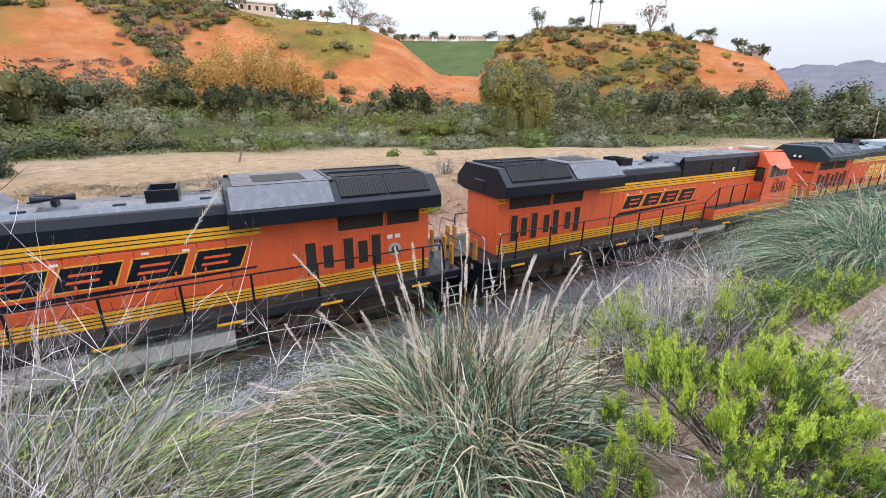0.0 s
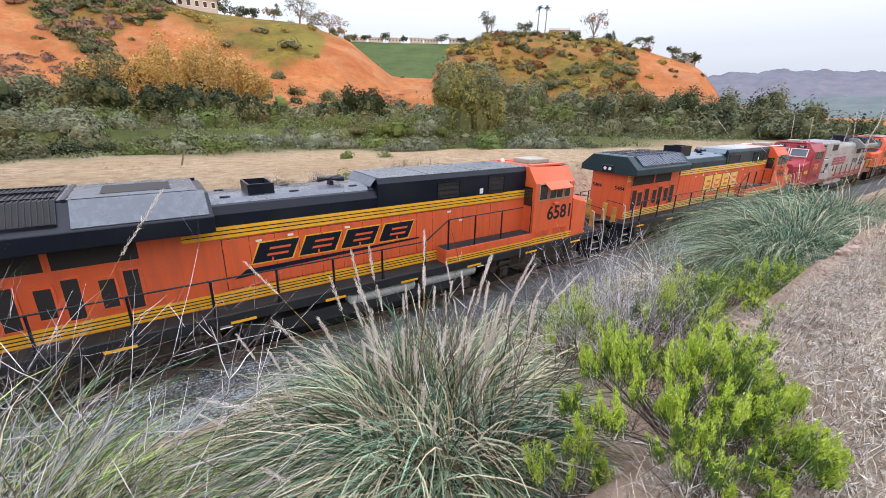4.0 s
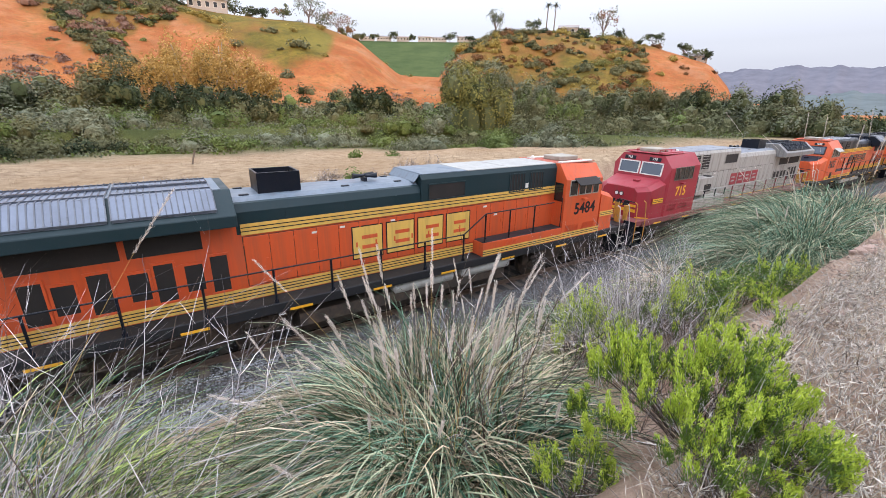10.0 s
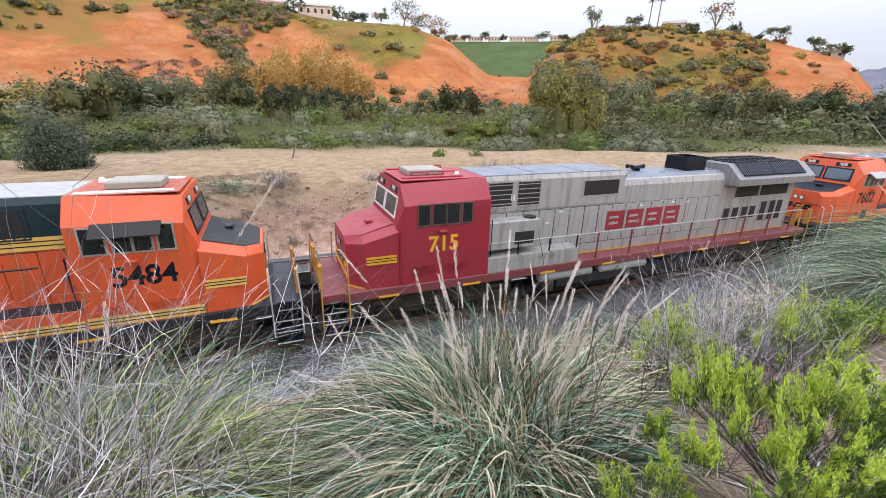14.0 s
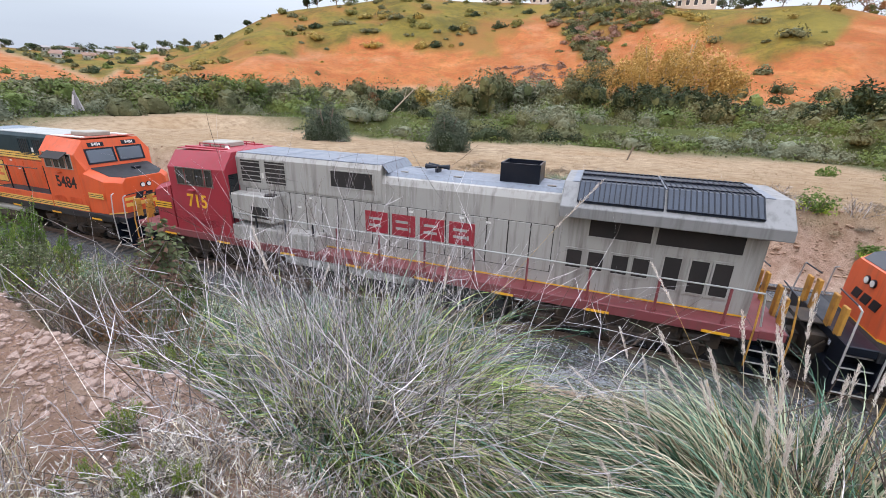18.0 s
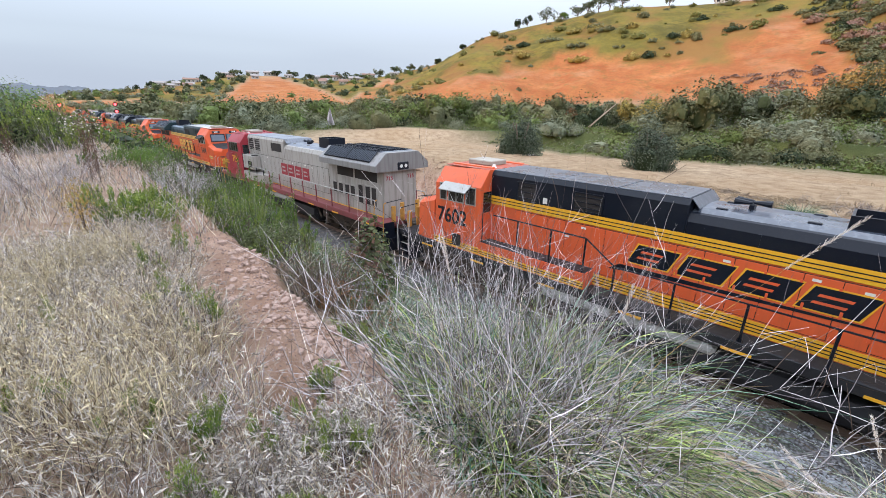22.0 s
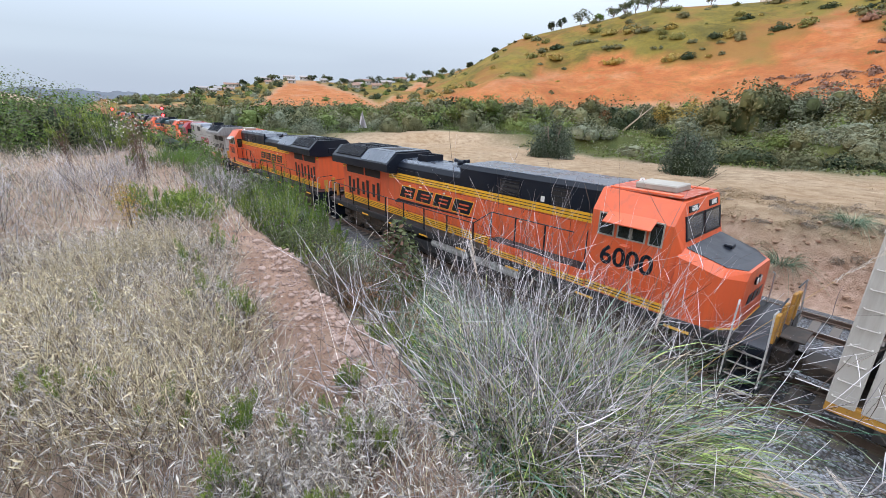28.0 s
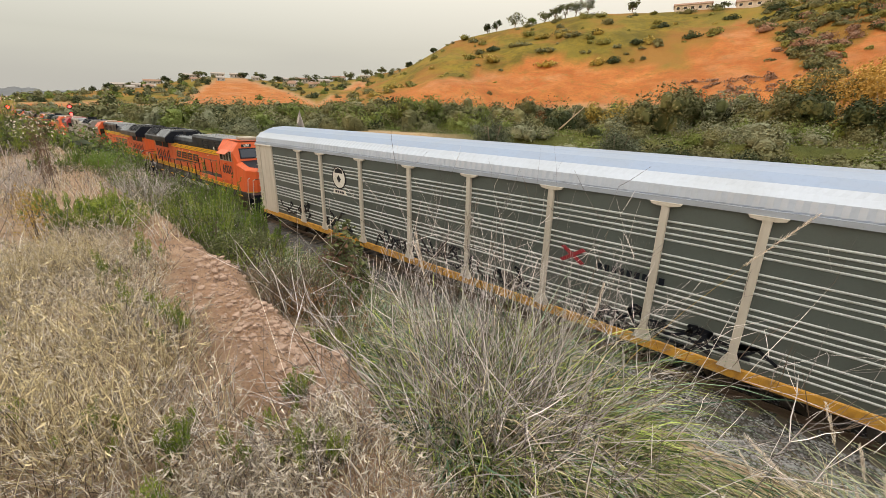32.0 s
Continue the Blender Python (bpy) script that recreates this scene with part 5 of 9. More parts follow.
        prism(bm, [(x - 0.30, z + 0.20), (x + 0.30, z + 0.20), (x + 0.26, z + 0.34), (x, z + 0.42), (x - 0.26, z + 0.34)], "y", min(s * yo, s * (yo + 0.008)), max(s * yo, s * (yo + 0.008)))
        part("dark_cap", fix(bm), BLACK, rd)
        bm = bmesh.new()
        prism(bm, [(x, z - 0.22), (x + 0.16, z - 0.06), (x, z + 0.12), (x - 0.16, z - 0.06)], "y", min(s * yo, s * (yo + 0.008)), max(s * yo, s * (yo + 0.008)))
        part("dark_lozenge", fix(bm), BLACK, rd)
        for k in range(4):
            bm = bmesh.new()
            box(bm, x - 0.32 + 0.17 * k, x - 0.20 + 0.17 * k, min(s * yo, s * (yo + 0.004)), max(s * yo, s * (yo + 0.004)), z - 0.67, z - 0.57)
            part("writing_bar", fix(bm), BLACK, rd)
        xr = -half + 18.6
        for d in (-1, 1):
            bm = bmesh.new()
            prism(bm, [(xr - 0.36, 2.70 - d * 0.18), (xr - 0.26, 2.70 - d * 0.24), (xr + 0.36, 2.70 + d * 0.18), (xr + 0.26, 2.70 + d * 0.24)], "y", min(s * (yo - 0.01), s * (yo + 0.003 * (d + 1))), max(s * (yo - 0.01), s * (yo + 0.003 * (d + 1))))
            part("red_bar", fix(bm), CRIMSON, thing)
        for k in range(9):
            bm = bmesh.new()
            xk = xr + 0.72 + 0.19 * k
            box(bm, xk, xk + 0.13, min(s * (yo - 0.01), s * yo), max(s * (yo - 0.01), s * yo), 2.48, 2.66)
            part("writing_bar", fix(bm), BLACK, thing)
        rnd = random.Random(5 + s)
        for c in ((-half + 3.2), (-half + 7.2), (-half + 10.6), (-half + 13.4), (-half + 16.3), (-half + 19.2), (-half + 21.7)):
            bm = bmesh.new()
            for k in range(5):
                x0 = c + rnd.uniform(-1.1, 0.9)
                zz = 1.40 + rnd.uniform(-0.2, 0.35)
                ph, ra, rb = rnd.uniform(0, 6), rnd.uniform(0.15, 0.6), rnd.uniform(0.10, 0.32)
                pts = []
                for i in range(11):
                    a = ph + i * rnd.uniform(0.45, 0.8)
                    pts.append((x0 + 0.6 * ra * math.cos(a) + 0.11 * i, zz + rb * math.sin(a) + 0.04 * (i % 3)))
                for (xa, za), (xb, zb) in zip(pts, pts[1:]):
                    L = math.hypot(xb - xa, zb - za) or 1
                    nx, nz = -(zb - za) / L * 0.036, (xb - xa) / L * 0.036
                    prism(bm, [(xa + nx, za + nz), (xa - nx, za - nz), (xb - nx, zb - nz), (xb + nx, zb + nz)], "y", min(s * (y - 0.02), s * (yo + 0.001 * k)), max(s * (y - 0.02), s * (yo + 0.001 * k)))
            tagged(part("scrawl", fix(bm), BLACK, thing, "black sprayed scrawl"), kind="stuff")
    return thing, spins


PANEL = plain("grey_green_panel", (0.088, 0.108, 0.106), 0.55, 0.15, dirt=(0.07, 0.07, 0.065), amount=0.45, scale=1.2, fine=40)
PANEL_RIB = plain("pale_rib", (0.46, 0.51, 0.52), 0.5, 0.2, dirt=(0.2, 0.2, 0.19), amount=0.4)
POST = weathered("cream_post", (0.52, 0.48, 0.43), 0.5, 0.45, (0.24, 0.18, 0.13))
GALV_TOP = plain("bluish_roof_sheet", (0.19, 0.265, 0.40), 0.40, 0.2, dirt=(0.20, 0.24, 0.30), amount=0.4, scale=1.0, fine=9)
GALV = plain("galvanised_sheet", (0.37, 0.43, 0.53), 0.40, 0.2, dirt=(0.26, 0.28, 0.30), amount=0.3, scale=1.0, fine=9)

NEW_LABEL = "orange and black diesel locomotive with yellow stripes"
vehicles = []
made = {}
for k, (number, scheme, shape, turn_, label) in enumerate((
        ("lead", "new", "es", 180, NEW_LABEL + ", grey fuel tank"),
        ("6581", "new", "es", 0, NEW_LABEL + ", numbered 6581"),
        ("5484", "old", "dash", 0, "faded orange diesel locomotive with dark green roof numbered 5484"),
        ("715", "silver", "dash", 180, "dull silver diesel locomotive with faded red cab numbered 715"),
        ("7602", "new", "es", 180, NEW_LABEL + ", numbered 7602"),
        ("6000", "new", "es", 0, NEW_LABEL + ", numbered 6000"))):
    ob, spins = locomotive(number, scheme, shape, label)
    made[k] = ob
    vehicles.append((ob, -11.15 + 22.3 * k + {0: 0.2, 2: 0.5, 5: 0.5}.get(k, 0.0), turn_, spins))
car, car_spins = autorack()
vehicles.append((car, 111.5 + 14.6, 0, car_spins))
# the head of the train, far off down the line
for k, src in ((-1, 2), (-2, 0)):
    cp = copy_thing(made[src], pose(0, 0, 0))
    cp["label"] = "diesel locomotive at the distant head of the train"
    vehicles.append((cp, -11.15 + 22.3 * k, 180 if k % 2 else 0, []))


def came(t):
    """Metres that the train has come by t."""
    for (t0, s0), (t1, s1) in zip(TRAVEL, TRAVEL[1:]):
        if t <= t1:
            return s0 + (s1 - s0) * (t - t0) / (t1 - t0)
    return TRAVEL[-1][1]


def motions():
    for ob, x0, turn_, spins in vehicles:
        walk(ob, [(t, pose(GAP + x0 - s, TRACK_Y, 0, 0, 0, turn_)) for t, s in TRAVEL])
        way = 1 if turn_ else -1
        for w, x in spins:
            rows = []
            for i in range(321):
                s = came(i * 0.1)
                rows.append((i * 0.1, pose(x, 0, 0.53, 0, math.degrees(way * s / 0.53) % 360, 0)))
            walk(w, rows)
# ---- track ----
def rail_profile(bm, x0, x1, y):
    prism(bm, [(y - 0.075, -0.17), (y - 0.075, -0.155), (y - 0.012, -0.13), (y - 0.012, -0.045), (y - 0.036, -0.03), (y - 0.036, 0.0),
               (y + 0.036, 0.0), (y + 0.036, -0.03), (y + 0.012, -0.045), (y + 0.012, -0.13), (y + 0.075, -0.155), (y + 0.075, -0.17)], "x", x0, x1)


SHINE = plain("polished_rail_head", (0.50, 0.48, 0.45), 0.25, 0.9, amount=0.2)


def ballast_bed(yc, label):
    bm = bmesh.new()
    xs = [-260 + 4 * i for i in range(131)]
    prof = [(-2.9, -0.62), (-2.2, -0.42), (-1.55, -0.20), (1.55, -0.20), (2.2, -0.42), (2.9, -0.62)]
    rows = []
    for x in xs:
        rows.append([bm.verts.new((x, yc + a + 0.08 * math.sin(x * 1.7 + a), b + 0.02 * math.sin(x * 2.9 + a * 3))) for a, b in prof])
    for p, q in zip(rows, rows[1:]):
        for j in range(5):
            bm.faces.new((p[j], q[j], q[j + 1], p[j + 1]))
    return tagged(part("ballast_bed", fix(bm), BALLAST), label, "ballast", kind="structure")


def shade_strip(yc):
    """Dark strip between the rails: the shade under the train put into colour."""
    bm = bmesh.new()
    rows = []
    for i in range(521):
        x = -260 + i
        w = 1.25 + 0.12 * math.sin(x * 1.9) + 0.08 * math.sin(x * 4.7)
        rows.append([bm.verts.new((x, yc + a * w, -0.192)) for a in (-1, 1)])
    for p, q in zip(rows, rows[1:]):
        bm.faces.new((p[0], q[0], q[1], p[1]))
    tagged(part("stained_ballast", fix(bm), SHADED_STONES), "stones between the rails, coloured dark as shade under the train", "ballast", kind="structure")


SHADED_STONES = plain("oily_stones", (0.045, 0.042, 0.042), 0.85, dirt=(0.09, 0.08, 0.072), amount=0.6, scale=3, fine=30, relief=0.6)
shade_strip(TRACK_Y)


def track(yc, label, tie_x):
    tr = tagged(new("railway_track"), label, "railway track", kind="structure")
    for s in (-1, 1):
        bm = bmesh.new()
        rail_profile(bm, -260, 260, yc + s * 0.755)
        rl = part("rail", fix(bm), RAIL, tr)
        bm = bmesh.new()
        box(bm, -260, 260, yc + s * 0.755 - 0.030, yc + s * 0.755 + 0.030, 0.0, 0.004)
        part("rail_head", fix(bm), SHINE, rl, "bright worn running surface")
    first = None
    rnd = random.Random(int(yc))
    for x in tie_x:
        m = pose(x + rnd.uniform(-0.03, 0.03), yc + rnd.uniform(-0.05, 0.05), -0.27 + rnd.uniform(-0.01, 0.01), 0, 0, rnd.uniform(-1, 1))
        if first is None:
            bm = bmesh.new()
            box(bm, -0.12, 0.12, -1.32, 1.32, -0.10, 0.095, 0.012)
            first = part("tie", fix(bm), TIE, tr, "weathered grey timber tie")
            first.matrix_basis = m
        else:
            again(first, tr, m)
    bm = bmesh.new()
    for x in tie_x:
        for s in (-1, 1):
            box(bm, x - 0.09, x + 0.09, yc + s * 0.755 - 0.17, yc + s * 0.755 + 0.17, -0.178, -0.166)
    tagged(part("tie_plate", fix(bm), RAIL, tr), kind="stuff")
    # ties further off
    bm = bmesh.new()
    lo, hi = tie_x[0], tie_x[-1]
    far = [lo - 0.52 * i for i in range(1, 160)] + [hi + 0.52 * i for i in range(1, 160)]
    for x in far:
        box(bm, x - 0.12, x + 0.12, yc - 1.32, yc + 1.32, -0.37, -0.175)
    tagged(part("far_tie", fix(bm), TIE, tr), kind="stuff")


track(TRACK_Y, "worn railway track on grey ballast under the train", [-40 + 0.52 * i for i in range(150)])
track(17.0, "second worn railway track beyond the train", [-30 + 0.52 * i for i in range(120)])
ballast_bed(TRACK_Y, "grey crushed stone bed under the track")
ballast_bed(17.0, "grey crushed stone bed under the second track")


def stone_shape(rnd, squash=0.7, low=0.72):
    bm = bmesh.new()
    bmesh.ops.create_icosphere(bm, subdivisions=1, radius=1)
    for v in bm.verts:
        v.co *= rnd.uniform(low, 1.12)
        v.co.z *= squash
    return np.array([v.co for v in bm.verts]), [[v.index for v in f.verts] for f in bm.faces], bm


def scatter_stones(name, label, mat, spots, sizes, seed, squash=0.7):
    """Loose stones joined into one heap."""
    rnd = random.Random(seed)
    shapes = [stone_shape(rnd, squash, 0.72 if squash < 0.8 else 0.9) for _ in range(6)]
    V, F, base = [], [], 0
    for (x, y, z), size in zip(spots, sizes):
        v, f, _ = shapes[rnd.randrange(6)]
        a = rnd.uniform(0, 6.28)
        c, s = math.cos(a), math.sin(a)
        sc = np.array([rnd.uniform(0.8, 1.3), rnd.uniform(0.7, 1.0), rnd.uniform(0.7, 1.1)]) * size
        w = v * sc
        w = np.stack([w[:, 0] * c - w[:, 1] * s, w[:, 0] * s + w[:, 1] * c, w[:, 2]], -1) + (x, y, z)
        V.append(w)
        F += [[i + base for i in q] for q in f]
        base += len(v)
    for _, _, b in shapes:
        b.free()
    me = bpy.data.meshes.new(name)
    me.from_pydata(np.concatenate(V).tolist(), [], F)
    me.materials.append(mat)
    return tagged(new(name, me), label, "stones", kind="stuff")


def island_rock(name, a, b, rough=0.9):
    def build(t, p):
        g = t.nodes.new("ShaderNodeNewGeometry")
        o = t.nodes.new("ShaderNodeObjectInfo")
        r = times_value(t, g.outputs["Random Per Island"], 1.0)
        c = mix(t, r, a, b)
        c = mix(t, times_value(t, o.outputs["Random"], 0.6), c, tuple(x * 1.25 for x in b))
        c = mix(t, times_value(t, noise_fac(t, 18, 4), 0.45), c, tuple(x * 0.5 for x in a))
        put(t, c, p.inputs["Base Color"])
        p.inputs["Roughness"].default_value = rough
        bump(t, p, noise_fac(t, 30, 4), 0.4, 0.01)
    return material(name, build)


CHIP = island_rock("ballast_chips", (0.07, 0.075, 0.085), (0.36, 0.375, 0.40))
_r = random.Random(3)
spots, sizes = [], []
for _ in range(10500):
    x = _r.gauss(-0.5, 3.4) if _r.random() < 0.5 else _r.uniform(-3.4, 2.2)
    y = TRACK_Y - 1.2 - 1.9 * _r.random() if _r.random() < 0.85 else TRACK_Y + _r.uniform(-1.3, 2.5)
    d = abs(y - TRACK_Y)
    z = -0.20 if d < 1.55 else -0.20 - (d - 1.55) * 0.32
    spots.append((x, y, max(z, -0.58) + 0.0))
    sizes.append(_r.uniform(0.024, 0.050))
scatter_stones("ballast_stone", "loose grey crushed stones on the track shoulder", CHIP, spots, sizes, 4)
# ---- plants ----
BLADE = leafy("grey_green_blade", (0.022, 0.042, 0.013), (0.76, 0.82, 0.54), 0.6, 0.18, 2.3)
BLADE_LIME = leafy("yellow_green_blade", (0.030, 0.066, 0.010), (0.70, 0.84, 0.26), 0.6, 0.18, 2.2)
BLADE_BLUE = leafy("blue_green_blade", (0.018, 0.062, 0.034), (0.34, 0.54, 0.37), 0.6, 0.2, 1.9)
STRAW = leafy("straw_blade", (0.12, 0.085, 0.046), (0.97, 0.83, 0.60), 0.7, 0.25, 1.2)
GOLDEN = leafy("golden_straw", (0.20, 0.15, 0.075), (0.98, 0.85, 0.58), 0.7, 0.25, 1.0)
STRAW_PALE = leafy("bleached_straw", (0.12, 0.096, 0.080), (0.98, 0.90, 0.80), 0.8, 0.25, 1.1)
TWIG = leafy("grey_twig", (0.11, 0.096, 0.10), (0.86, 0.80, 0.80), 0.85, 0.0, 1.2)
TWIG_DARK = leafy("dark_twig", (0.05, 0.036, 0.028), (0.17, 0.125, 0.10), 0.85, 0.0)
PLUME = leafy("faded_plume", (0.58, 0.50, 0.44), (0.90, 0.82, 0.74), 0.9, 0.35)
LIME = leafy("fresh_lime_leaf", (0.25, 0.37, 0.035), (0.74, 0.84, 0.13), 0.5, 0.35)
FRESH = leafy("fresh_olive_leaf", (0.11, 0.17, 0.025), (0.36, 0.43, 0.10), 0.55, 0.3)
MID = leafy("mid_green_leaf", (0.07, 0.125, 0.022), (0.17, 0.26, 0.05), 0.55)
OLIVE = leafy("olive_leaf", (0.065, 0.085, 0.035), (0.18, 0.20, 0.09), 0.6)
SAGE = leafy("sage_leaf", (0.10, 0.13, 0.075), (0.30, 0.335, 0.22), 0.65)
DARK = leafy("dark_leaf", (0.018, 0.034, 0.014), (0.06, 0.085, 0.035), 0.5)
REED = leafy("bright_low_leaf", (0.10, 0.135, 0.045), (0.24, 0.285, 0.11), 0.55)
GOLD = leafy("golden_leaf", (0.30, 0.19, 0.05), (0.62, 0.42, 0.14), 0.6)
RUSSET = leafy("russet_leaf", (0.20, 0.10, 0.045), (0.36, 0.20, 0.09), 0.7)
BROWN = leafy("brown_seed", (0.10, 0.055, 0.04), (0.22, 0.13, 0.09), 0.8)
BARK = plain("bark", (0.17, 0.13, 0.10), 0.9, amount=0.5, scale=4)
PALE_BARK = plain("pale_bark", (0.42, 0.36, 0.29), 0.9, amount=0.5, scale=4)


class Growth:
    """Gathers ribbons and leaves, then becomes one mesh."""
    def __init__(self, seed):
        self.v, self.f, self.m, self.n = [], [], [], 0
        self.rng = np.random.default_rng(seed)

    def ribbons(self, paths, width, mat, tip=0.15):
        """paths: N x S x 3; width: N or a number, the widest."""
        p = np.asarray(paths, float)
        N, S, _ = p.shape
        w = np.broadcast_to(np.asarray(width, float), (N,))
        tan = np.gradient(p, axis=1)
        ref = self.rng.normal(size=(N, 1, 3)) * 0.5 + np.array([0, 0, 1.0])
        side = np.cross(tan, ref)
        side /= np.linalg.norm(side, axis=2, keepdims=True) + 1e-9
        u = np.linspace(0, 1, S)
        prof = np.where(u < 0.25, 0.6 + 1.6 * u, 1 - (1 - tip) * (u - 0.25) / 0.75)
        off = side * (w[:, None] * 0.5 * prof[None])[..., None]
        both = np.stack([p - off, p + off], 2).reshape(N, S * 2, 3)
        self.v.append(both.reshape(-1, 3))
        k = np.arange(S - 1) * 2
        quad = np.stack([k, k + 1, k + 3, k + 2], -1)
        f = (quad[None] + (np.arange(N) * S * 2)[:, None, None] + self.n).reshape(-1, 4)
        self.f.append(f)
        mm = np.broadcast_to(np.asarray(mat), (N,))
        self.m.append(np.repeat(mm, S - 1))
        self.n += N * S * 2
        return self

    def leaves(self, centres, size, mat, along=None, slim=0.5, face=None):
        """Small diamonds at the centres; along: their long way."""
        c = np.asarray(centres, float)
        N = len(c)
        s = np.broadcast_to(np.asarray(size, float), (N,))[:, None]
        a = self.rng.normal(size=(N, 3)) if along is None else along + self.rng.normal(size=(N, 3)) * 0.25
        a /= np.linalg.norm(a, axis=1, keepdims=True) + 1e-9
        b = np.cross(a, self.rng.normal(size=(N, 3)) if face is None else face)
        if face is not None:
            a = np.cross(face, b)
            a /= np.linalg.norm(a, axis=1, keepdims=True) + 1e-9
        b /= np.linalg.norm(b, axis=1, keepdims=True) + 1e-9
        q = np.stack([c - a * s * 0.5, c + b * s * 0.5 * slim, c + a * s * 0.5, c - b * s * 0.5 * slim], 1)
        self.v.append(q.reshape(-1, 3))
        self.f.append(np.arange(N * 4).reshape(N, 4) + self.n)
        self.m.append(np.broadcast_to(np.asarray(mat), (N,)))
        self.n += N * 4
        return self

    def mesh(self, name, mats):
        me = bpy.data.meshes.new(name)
        v, f = np.concatenate(self.v), np.concatenate(self.f)
        me.vertices.add(len(v))
        me.vertices.foreach_set("co", v.astype(np.float32).ravel())
        me.loops.add(f.size)
        me.loops.foreach_set("vertex_index", f.astype(np.int32).ravel())
        me.polygons.add(len(f))
        me.polygons.foreach_set("loop_start", np.arange(0, f.size, 4, dtype=np.int32))
        for m in mats:
            me.materials.append(m)
        me.polygons.foreach_set("material_index", np.concatenate(self.m).astype(np.int32))
        me.update(calc_edges=True)
        return me

    def put(self, name, mats, parent=None, label="", category="", kind="", group=""):
        ob = new(name, self.mesh(name, mats))
        if parent:
            ob.parent = parent
        return tagged(ob, label, category, group, kind)


def arcs(rng, base, out, length, lift, droop, segs=6):
    """Blades that rise and bow over: base N x 3, out N (direction), length N, lift 0..1 (steepness), droop."""
    N = len(base)
    u = np.linspace(0, 1, segs)[None]
    L = length[:, None]
    hz = L * (np.cos(lift)[:, None] * u + droop[:, None] * 0.55 * u ** 2)
    up = L * (np.sin(lift)[:, None] * u - droop[:, None] * u ** 2.4)
    wob = rng.normal(size=(N, 1)) * 0.11 * L * u ** 2
    x = base[:, 0:1] + np.cos(out)[:, None] * hz - np.sin(out)[:, None] * wob
    y = base[:, 1:2] + np.sin(out)[:, None] * hz + np.cos(out)[:, None] * wob
    z = base[:, 2:3] + up
    return np.stack([x, y, z], -1)


def clump_base(rng, n, r):
    a, d = rng.uniform(0, 2 * np.pi, n), r * np.sqrt(rng.uniform(0, 1, n))
    return np.stack([d * np.cos(a), d * np.sin(a), np.zeros(n)], -1), a


def pampas(x, y, blades, size, plumes, seed, label, lean=(0, 0), plume_h=1.0, blue=0.25, dead=0.22, steep=(25, 88), bow=(0.35, 1.25), fan=0.75, tone=None):
    rng = np.random.default_rng(seed)
    z = height(x, y) - 0.05
    thing = tagged(new("pampas_grass"), label, "pampas grass", "pampas grass clumps")
    thing.location = (x, y, z)
    for nm, frac, m, seedo in (("green_blade", 1 - blue - dead, tone or BLADE, 1), ("blue_blade", blue, BLADE_BLUE, 2), ("dead_blade", dead, STRAW, 3)):
        n = int(blades * frac)
        g = Growth(seed + seedo)
        b, a = clump_base(rng, n, 0.33 * size)
        out = a + rng.normal(size=n) * 0.5
        L = size * rng.uniform(0.75, 1.35, n)
        lift = np.radians(rng.uniform(*steep, n))
        droop = rng.uniform(*bow, n)
        p = arcs(rng, b, out, L, lift, droop, 8)
        p[..., 0] += lean[0] * p[..., 2]
        p[..., 1] += lean[1] * p[..., 2]
        g.ribbons(p, 0.0105 * (0.7 + 0.5 * size * 0.6) * rng.uniform(0.5, 1.3, n), 0)
        if nm == "dead_blade":
            # a thatch of broken straw about the crown
            b2, a2 = clump_base(rng, n, 0.5 * size)
            p2 = arcs(rng, b2 + (0, 0, 0.1), a2 + rng.normal(size=n), size * rng.uniform(0.3, 0.7, n), np.radians(rng.uniform(5, 60, n)), rng.uniform(0.1, 0.6, n), 5)
            g.ribbons(p2, 0.006, 0)
        g.put(nm, [m], thing, kind="stuff")
    for i in range(plumes):
        g = Growth(seed * 50 + i)
        a = rng.uniform(0, 2 * np.pi)
        tilt = rng.uniform(0.05, fan)
        if math.sin(a) < -0.2:
            tilt *= 0.35
        H = size * plume_h * rng.uniform(0.85, 1.4)
        b0 = np.array([0.25 * size * math.cos(a), 0.25 * size * math.sin(a), 0.1])
        u = np.linspace(0, 1, 7)
        path = b0 + np.stack([math.cos(a) * tilt * H * u ** 1.6, math.sin(a) * tilt * H * u ** 1.6, H * u * (1 - 0.12 * tilt)], -1)
        path[:, 0] += lean[0] * path[:, 2]
        path[:, 1] += lean[1] * path[:, 2]
        g.ribbons(np.stack([path, path]), 0.0045, 1 if i % 3 else 2)
        n = 200
        s = rng.uniform(0.83, 1.0, n)
        k = np.array([[np.interp(q, u, path[:, j]) for j in range(3)] for q in s])
        aim = path[-1] - path[-2]
        aim /= np.linalg.norm(aim)
        d = rng.normal(size=(n, 3)) * 0.22 + aim
        d /= np.linalg.norm(d, axis=1, keepdims=True)
        fat = np.sin(np.clip((s - 0.82) / 0.19, 0.05, 0.95) * np.pi)
        k = k + rng.normal(size=(n, 3)) * 0.004
        tipp = k + d * (0.010 + 0.019 * fat)[:, None] * (0.6 + 0.4 * size)
        g.ribbons(np.stack([k, (k + tipp) / 2 + (0, 0, 0.003), tipp], 1), 0.0028, 0)
        g.put("plume", [PLUME, STRAW, GOLD], thing, "pale pinkish feathery plume")
    return thing


